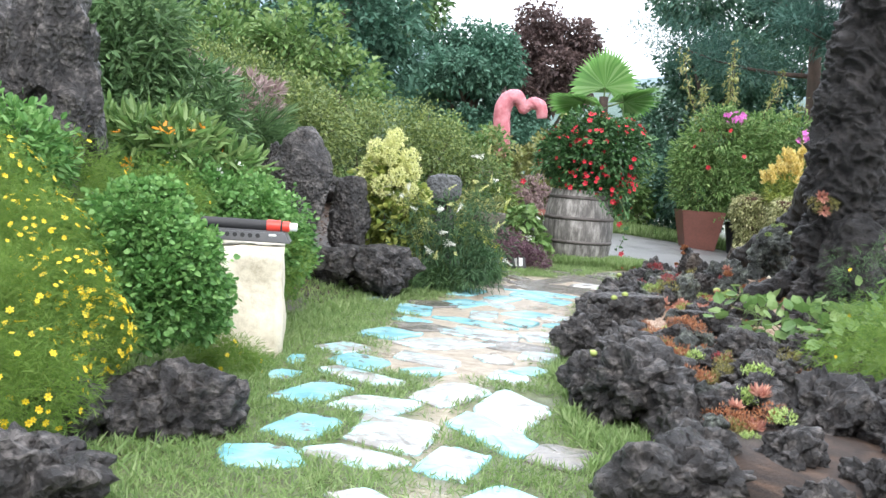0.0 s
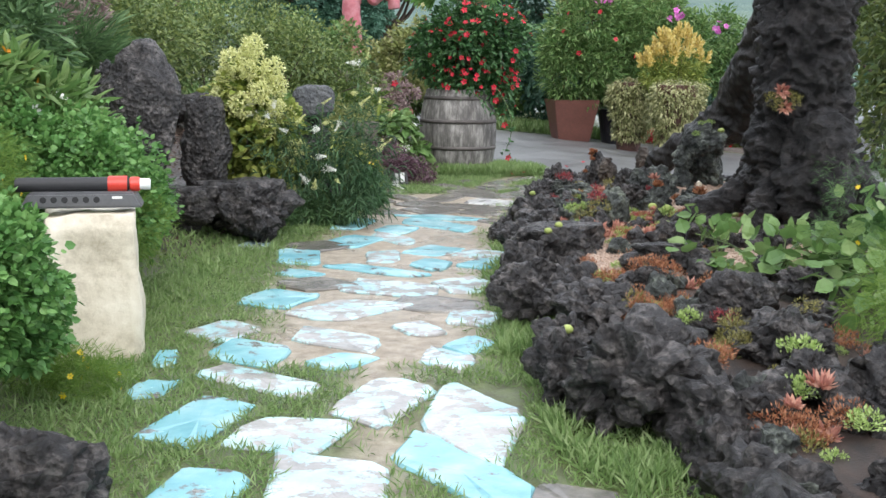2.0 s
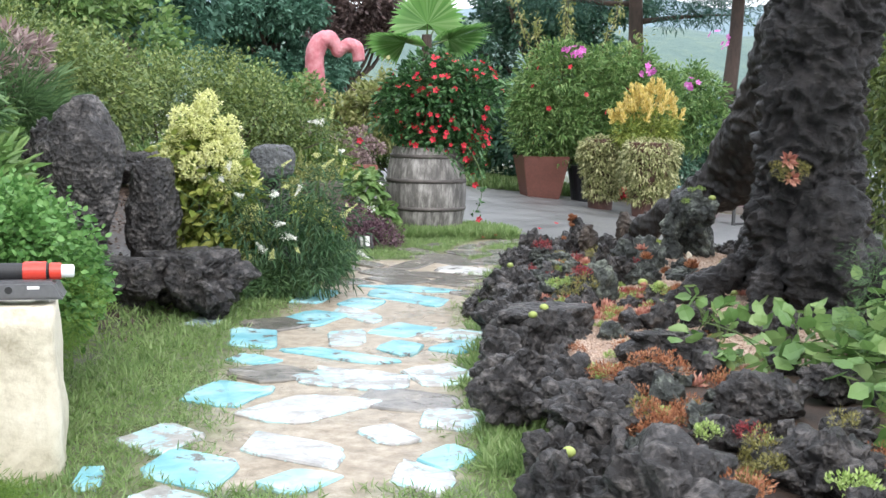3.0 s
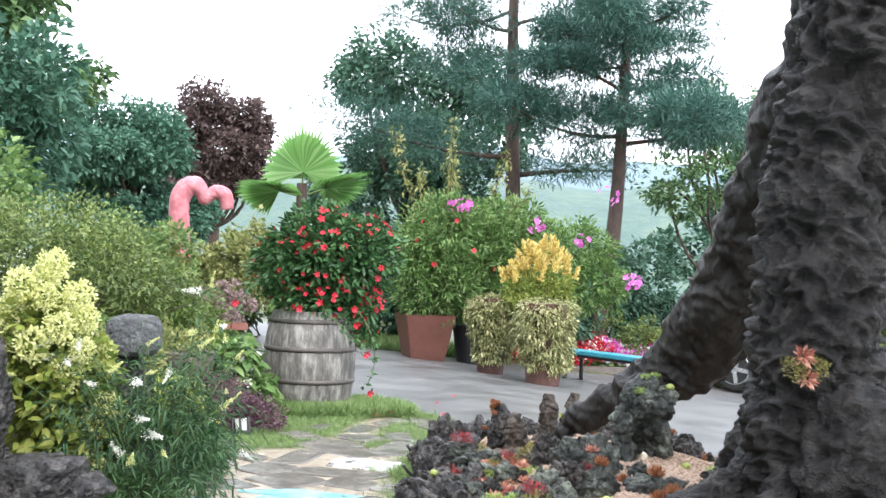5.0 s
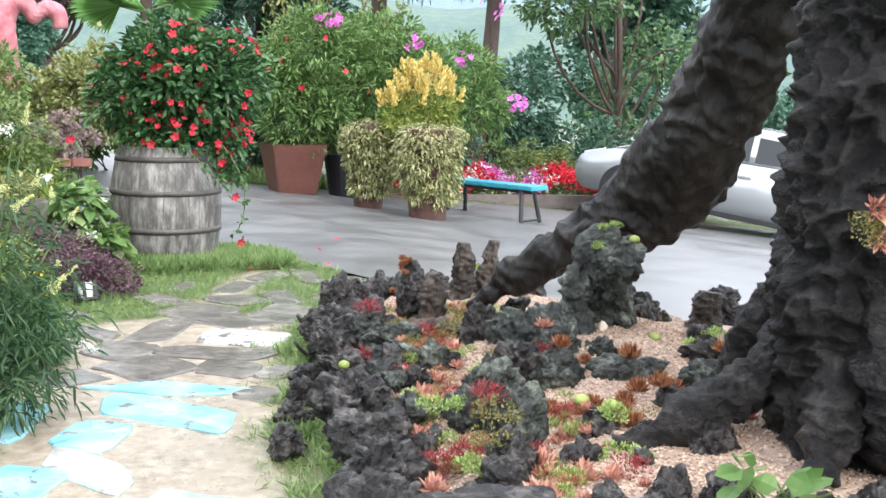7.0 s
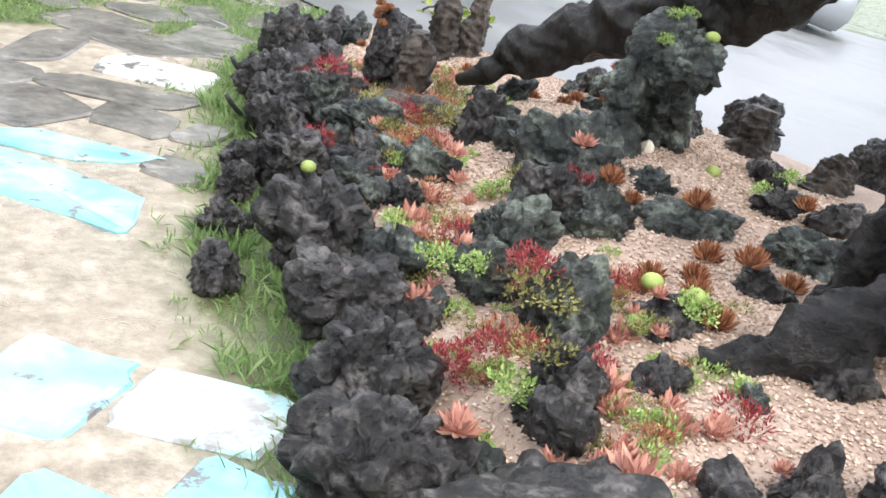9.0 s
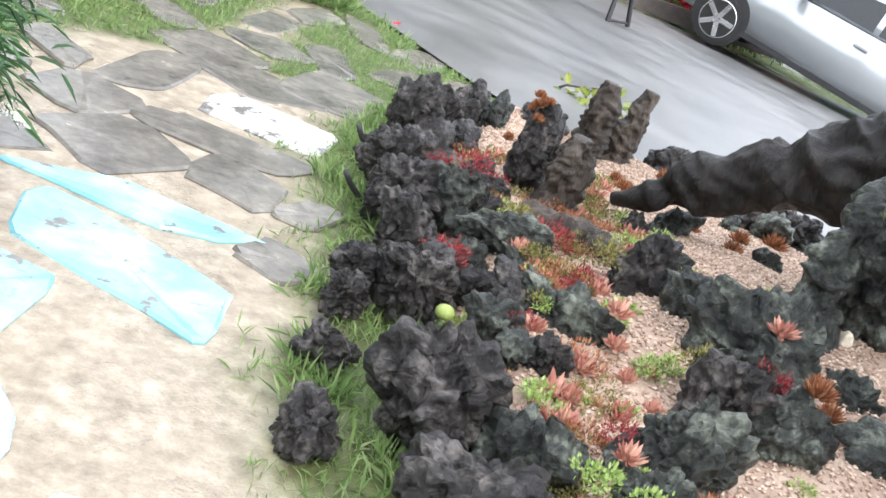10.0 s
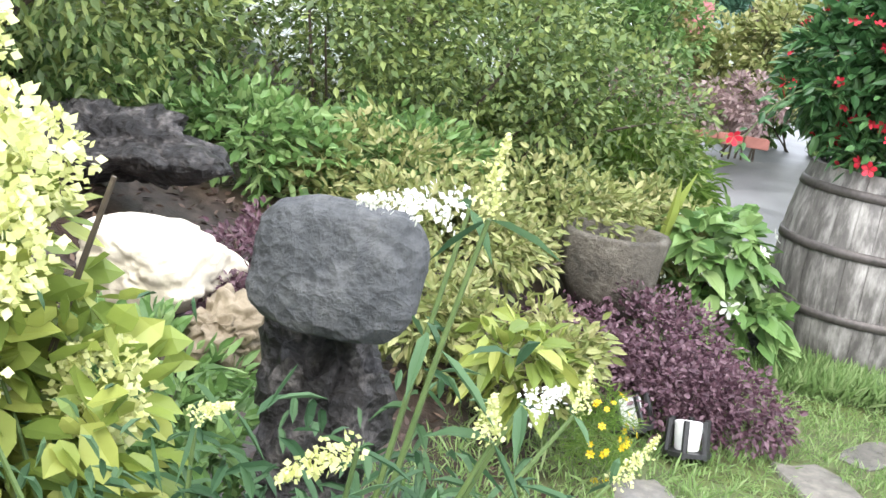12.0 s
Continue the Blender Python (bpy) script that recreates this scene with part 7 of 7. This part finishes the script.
# gravel
rng = np.random.default_rng(220)
n = 64000
py = rng.uniform(6.1, 10.4, n)
px = np.array([rng.uniform(bed_left(y) + 0.1, min(bed_right(y), 3.4) - 0.1) for y in py])
pz = np.array([bed_top(x, y) for x, y in zip(px, py)])
octa = np.array([(1, 0, 0), (0, 1, 0), (-1, 0, 0), (0, -1, 0), (0, 0, 0.8), (0, 0, -0.8)])
of = np.array([(0, 1, 4), (1, 2, 4), (2, 3, 4), (3, 0, 4), (1, 0, 5), (2, 1, 5), (3, 2, 5), (0, 3, 5)])
rot = rng.uniform(0, 6.3, n)
sz = rng.uniform(0.0035, 0.008, n)
c, s = np.cos(rot)[:, None], np.sin(rot)[:, None]
ox = (octa[None, :, 0] * c - octa[None, :, 1] * s * 0.7) * sz[:, None]
oy = (octa[None, :, 0] * s + octa[None, :, 1] * c * 0.7) * sz[:, None]
oz = octa[None, :, 2] * sz[:, None] * 0.8
V = np.stack([px[:, None] + ox, py[:, None] + oy, pz[:, None] + oz + 0.003], -1).reshape(-1, 3)
F = (np.arange(n)[:, None, None] * 6 + of[None]).reshape(-1, 3)
M_PEBBLE = leafy("pink_pebbles", [(0.1, (0.17, 0.11, 0.08)), (0.5, (0.38, 0.27, 0.2)), (0.95, (0.64, 0.52, 0.42))], 0.6, 0.0, 4)
solo("gravel", mesh_np("gravel", V, F, M_PEBBLE), "loose pinkish beige gravel covering the rockery bed", "gravel", kind="stuff")


# ---- paving stones: each its own piece under the path ----
path = thing("garden_path", "garden path of flat slate stones, many painted turquoise, set in sand", "path", kind="structure")
PAVERS = 0


def paver(x, y, length, wide, angle, paint):
    """One flat, uneven-edged stone, a little proud of the mortar."""
    global PAVERS
    PAVERS += 1
    rng = np.random.default_rng(500 + PAVERS)
    if paint == "grey" and y < 10.9:
        length, wide = length * 1.03, wide * 1.08
    n = 14
    a = np.linspace(0, 2 * np.pi, n, endpoint=False) + rng.normal(0, 0.08, n)
    c, s = np.cos(a), np.sin(a)
    e = 0.46 if paint == "grey" else 0.34
    px, py = np.sign(c) * np.abs(c) ** e, np.sign(s) * np.abs(s) ** e
    k = 1 + rng.normal(0, 0.06, n)
    skew = rng.normal(0, 0.2)
    px, py = (px + skew * py) * k * length * 0.56, py * k * wide * 0.6
    h = 0.009 + rng.uniform(0, 0.005)
    bm = bmesh.new()
    low = [bm.verts.new((u, v, -0.03)) for u, v in zip(px, py)]
    mid = [bm.verts.new((u, v, h - 0.007)) for u, v in zip(px, py)]
    top = [bm.verts.new((u * 0.96, v * 0.94, h + rng.normal(0, 0.0015))) for u, v in zip(px, py)]
    for ra, rb in ((low, mid), (mid, top)):
        for i in range(n):
            bm.faces.new((ra[i], ra[(i + 1) % n], rb[(i + 1) % n], rb[i]))
    centre = bm.verts.new((0, 0, h + rng.normal(0, 0.002)))
    for i in range(n):
        bm.faces.new((top[i], top[(i + 1) % n], centre))
    me = bm_mesh("paving_stone", bm, {"blue": M_BLUE, "white": M_WORN, "chalk": M_CHALK, "grey": M_SLATE}[paint])
    part("paving_stone", me, path, {"blue": "turquoise painted stone", "white": "stone with worn pale paint", "chalk": "slate with flaking white paint", "grey": "bare wet grey slate"}[paint], m=pose(x, y, land(x, y), 0, 0, angle))


paver(-0.12, 3.24, 0.21, 0.13, -54, "white")
paver(0.28, 3.30, 0.26, 0.19, 60, "blue")
paver(-0.49, 3.65, 0.24, 0.22, -70, "blue")
paver(-0.19, 3.73, 0.29, 0.17, -36, "white")
paver(0.14, 3.74, 0.35, 0.17, 74, "blue")
paver(0.52, 3.91, 0.26, 0.19, 68, "grey")
paver(-0.41, 4.10, 0.32, 0.18, 72, "blue")
paver(-0.08, 4.11, 0.41, 0.26, 82, "white")
paver(0.28, 4.20, 0.50, 0.19, -62, "blue")
paver(-0.17, 4.55, 0.28, 0.25, -18, "white")
paver(0.38, 4.65, 0.47, 0.27, 72, "white")
paver(-0.44, 4.71, 0.41, 0.19, 66, "blue")
paver(0.12, 4.86, 0.41, 0.21, 62, "white")
paver(-0.62, 5.06, 0.19, 0.11, 72, "blue")
paver(-0.28, 5.13, 0.43, 0.16, -42, "white")
paver(0.40, 5.35, 0.21, 0.17, -48, "white")
paver(0.02, 5.36, 0.19, 0.15, 46, "blue")
paver(-0.61, 5.44, 0.20, 0.07, -90, "blue")
paver(-0.31, 5.53, 0.29, 0.23, -40, "blue")
paver(0.52, 5.57, 0.20, 0.13, 48, "blue")
paver(0.02, 5.69, 0.37, 0.19, -40, "white")
paver(0.35, 5.84, 0.21, 0.13, -66, "white")
paver(-0.43, 5.87, 0.24, 0.21, 50, "white")
paver(-0.11, 7.10, 0.21, 0.13, -42, "blue")
paver(0.28, 7.16, 0.48, 0.12, -40, "blue")
paver(0.86, 7.31, 0.24, 0.16, 46, "blue")
paver(0.59, 7.32, 0.21, 0.19, -52, "blue")
paver(0.35, 7.57, 0.33, 0.16, 86, "white")
paver(-0.11, 7.61, 0.39, 0.20, 88, "blue")
paver(0.65, 7.76, 0.31, 0.23, 50, "blue")
paver(-0.37, 8.05, 0.25, 0.15, 66, "white")
paver(0.21, 8.13, 0.36, 0.23, 58, "blue")
paver(0.46, 8.24, 0.39, 0.16, -60, "white")
paver(0.52, 8.60, 0.30, 0.20, 62, "blue")
paver(0.81, 8.82, 0.50, 0.24, -46, "blue")
paver(0.27, 8.86, 0.43, 0.16, 68, "blue")
paver(1.21, 8.93, 0.18, 0.14, -56, "grey")
paver(0.89, 9.13, 0.44, 0.15, -34, "blue")
paver(1.37, 9.26, 0.19, 0.11, 42, "grey")
paver(1.19, 9.41, 0.23, 0.21, 56, "grey")
paver(0.52, 9.46, 0.25, 0.20, -68, "grey")
paver(0.86, 9.52, 0.33, 0.29, -66, "grey")
paver(1.19, 9.71, 0.46, 0.17, -34, "grey")
paver(0.38, 9.81, 0.18, 0.09, 46, "grey")
paver(0.80, 9.90, 0.28, 0.24, 46, "grey")
paver(1.40, 9.98, 0.40, 0.26, -30, "chalk")
paver(0.56, 10.10, 0.20, 0.12, -76, "grey")
paver(1.05, 10.29, 0.45, 0.18, 62, "grey")
paver(0.73, 10.31, 0.30, 0.13, -62, "grey")
paver(1.44, 10.40, 0.36, 0.25, -58, "grey")
paver(1.75, 10.48, 0.41, 0.28, 52, "grey")
paver(1.32, 10.70, 0.33, 0.31, 40, "grey")
paver(0.68, 10.75, 0.22, 0.14, -66, "grey")
paver(1.86, 10.96, 0.42, 0.16, 88, "grey")
paver(1.60, 10.97, 0.30, 0.22, -62, "grey")
paver(2.20, 10.97, 0.34, 0.16, 40, "grey")
paver(2.45, 10.99, 0.40, 0.14, 44, "grey")
paver(1.20, 11.10, 0.31, 0.17, -66, "grey")
paver(1.69, 11.38, 0.36, 0.16, 54, "grey")
paver(2.41, 11.40, 0.33, 0.19, 44, "grey")
paver(1.40, 11.49, 0.28, 0.11, 52, "grey")
paver(2.22, 11.63, 0.44, 0.15, 82, "grey")
paver(1.99, 11.74, 0.32, 0.18, 42, "grey")
paver(0.08, 6.22, 0.40, 0.26, 40, "white")
paver(0.48, 6.32, 0.36, 0.24, -30, "grey")
paver(-0.22, 6.48, 0.30, 0.24, 60, "blue")
paver(0.30, 6.70, 0.42, 0.26, -25, "white")
paver(0.68, 6.72, 0.26, 0.30, 20, "white")
paver(-0.04, 6.82, 0.28, 0.22, 15, "grey")
paver(0.62, 6.02, 0.24, 0.22, 70, "white")
paver(0.00, 7.95, 0.30, 0.24, 35, "grey")
paver(0.92, 7.62, 0.22, 0.26, 50, "white")


# ---- turf ----
rng = np.random.default_rng(300)
STONES = [(ob.matrix_basis.translation, ob.matrix_basis.to_euler().z, ob.dimensions.copy()) for ob in path.children]
SX = np.array([(p.x, p.y, math.cos(a), math.sin(a), d.x / 2, d.y / 2) for p, a, d in STONES])


def on_stone(x, y):
    dx, dy = x - SX[:, 0], y - SX[:, 1]
    u, v = dx * SX[:, 2] + dy * SX[:, 3], -dx * SX[:, 3] + dy * SX[:, 2]
    return bool(np.any((np.abs(u) < SX[:, 4] * 0.93) & (np.abs(v) < SX[:, 5] * 0.9)))


def grass(label, x0, x1, y0, y1, n, height, seed, spread=0.35, strict=True, test=None):
    r = np.random.default_rng(seed)
    pts = []
    for x, y in zip(r.uniform(x0, x1, n), r.uniform(y0, y1, n)):
        if strict and r.random() > turfness(x, y) ** 1.2:
            continue
        if 3 < y < 10.7 and bed_left(y) + 0.08 < x < bed_right(y):
            continue
        if x > road_left(y) - 0.02 or x < bed_edge(y) - 0.5 or on_stone(x, y) or (test and not test(x, y)):
            continue
        pts.append((x, y, land(x, y)))
    P = np.array(pts)
    P = np.repeat(P, 3, 0) + np.concatenate([r.normal(0, 0.012, (len(P) * 3, 2)), np.zeros((len(P) * 3, 1))], 1)
    V, F = leaf_mesh(r, P, np.tile([0, 0, 1.0], (len(P), 1)), height, 0.1, 0.15, spread=spread, simple=True)
    return solo("turf", mesh_np("turf", V, F, L_GRASS), label, "grass", kind="stuff")


grass("short green grass between and beside the paving stones", -1.3, 2.7, 2.6, 7.0, 40000, 0.046, 301, 0.65)
grass("short green grass between and beside the paving stones", -0.8, 2.7, 7.0, 12.6, 32000, 0.045, 302, 0.65)
grass("longer grass tufts along the rocks and bank", -1.3, 2.6, 2.6, 12.5, 13000, 0.075, 303, 0.5, True,
      lambda x, y: x < bed_edge(y) + 0.25 or abs(x - bed_left(min(y, 10.7)) + 0.08) < 0.13)
grass("thick tuft of grass round the barrel", 1.05, 2.25, 12.0, 12.75, 5500, 0.12, 304, 0.4, False, lambda x, y: math.hypot(x - 1.5, y - 12.62) > 0.36)
grass("bright grass tufts along the foot of the rockery", 0.5, 2.6, 3.4, 10.8, 46000, 0.08, 307, 0.55, False,
      lambda x, y: -0.27 < x - bed_left(min(y, 10.7)) < 0.05 and noise.noise((x * 3.2, y * 3.2, 9)) > 0.02)
verge_r = np.random.default_rng(306)
P = np.stack([verge_r.uniform(2.4, 5.0, 9000), verge_r.uniform(19.2, 21.0, 9000), np.zeros(9000)], -1)
P[:, 2] = [land(x, y) for x, y in P[:, :2]]
V, F = leaf_mesh(verge_r, P, np.tile([0, 0, 1.0], (9000, 1)), 0.22, 0.1, 0.1, simple=True)
solo("turf", mesh_np("turf", V, F, L_GRASS), "rough grass verge across the road", "grass", kind="stuff")

# fallen red petals on the turf and road
for x, y, s in ((2.22, 12.2, 1.0), (2.05, 12.0, 0.8), (2.3, 12.5, 0.9), (2.45, 11.9, 0.7), (2.6, 12.6, 0.8), (1.9, 11.85, 0.6), (2.9, 13.1, 0.7)):
    solo("fallen_flower", FL_MAN, "fallen red mandevilla flower", "flower", pose(x, y, land(x, y) + 0.035, 20, 0, x * 999) @ Matrix.Scale(s, 4), "fallen flowers")


# ---- puddles on the path ----
M_PUDDLE = surface("muddy_puddle", [(0.3, (0.13, 0.085, 0.04)), (0.7, (0.22, 0.15, 0.08))], 3, 0.05, 0.02, 8, 0.001, rough_var=0.02)


def puddle(x, y, rx, ry, rz, seed):
    V = [(0, 0, 0)]
    n = 40
    for k in range(n):
        a = 2 * math.pi * k / n
        r = 1 + 0.35 * noise.noise((math.cos(a) * 1.6, math.sin(a) * 1.6, seed)) + 0.12 * noise.noise((math.cos(a) * 5, math.sin(a) * 5, seed))
        V.append((rx * r * math.cos(a), ry * r * math.sin(a), 0))
    F = [(0, 1 + k, 1 + (k + 1) % n) for k in range(n)]
    solo("water_puddle", mesh_np("water_puddle", V, F, M_PUDDLE), "shallow brown rain puddle on the path", "puddle", pose(x, y, -0.0065, 0, 0, rz), kind="structure")


puddle(0.8, 8.24, 0.26, 0.3, 20, 1)
puddle(1.2, 10.12, 0.25, 0.25, 20, 2)
puddle(1.35, 9.95, 0.2, 0.2, 30, 3)
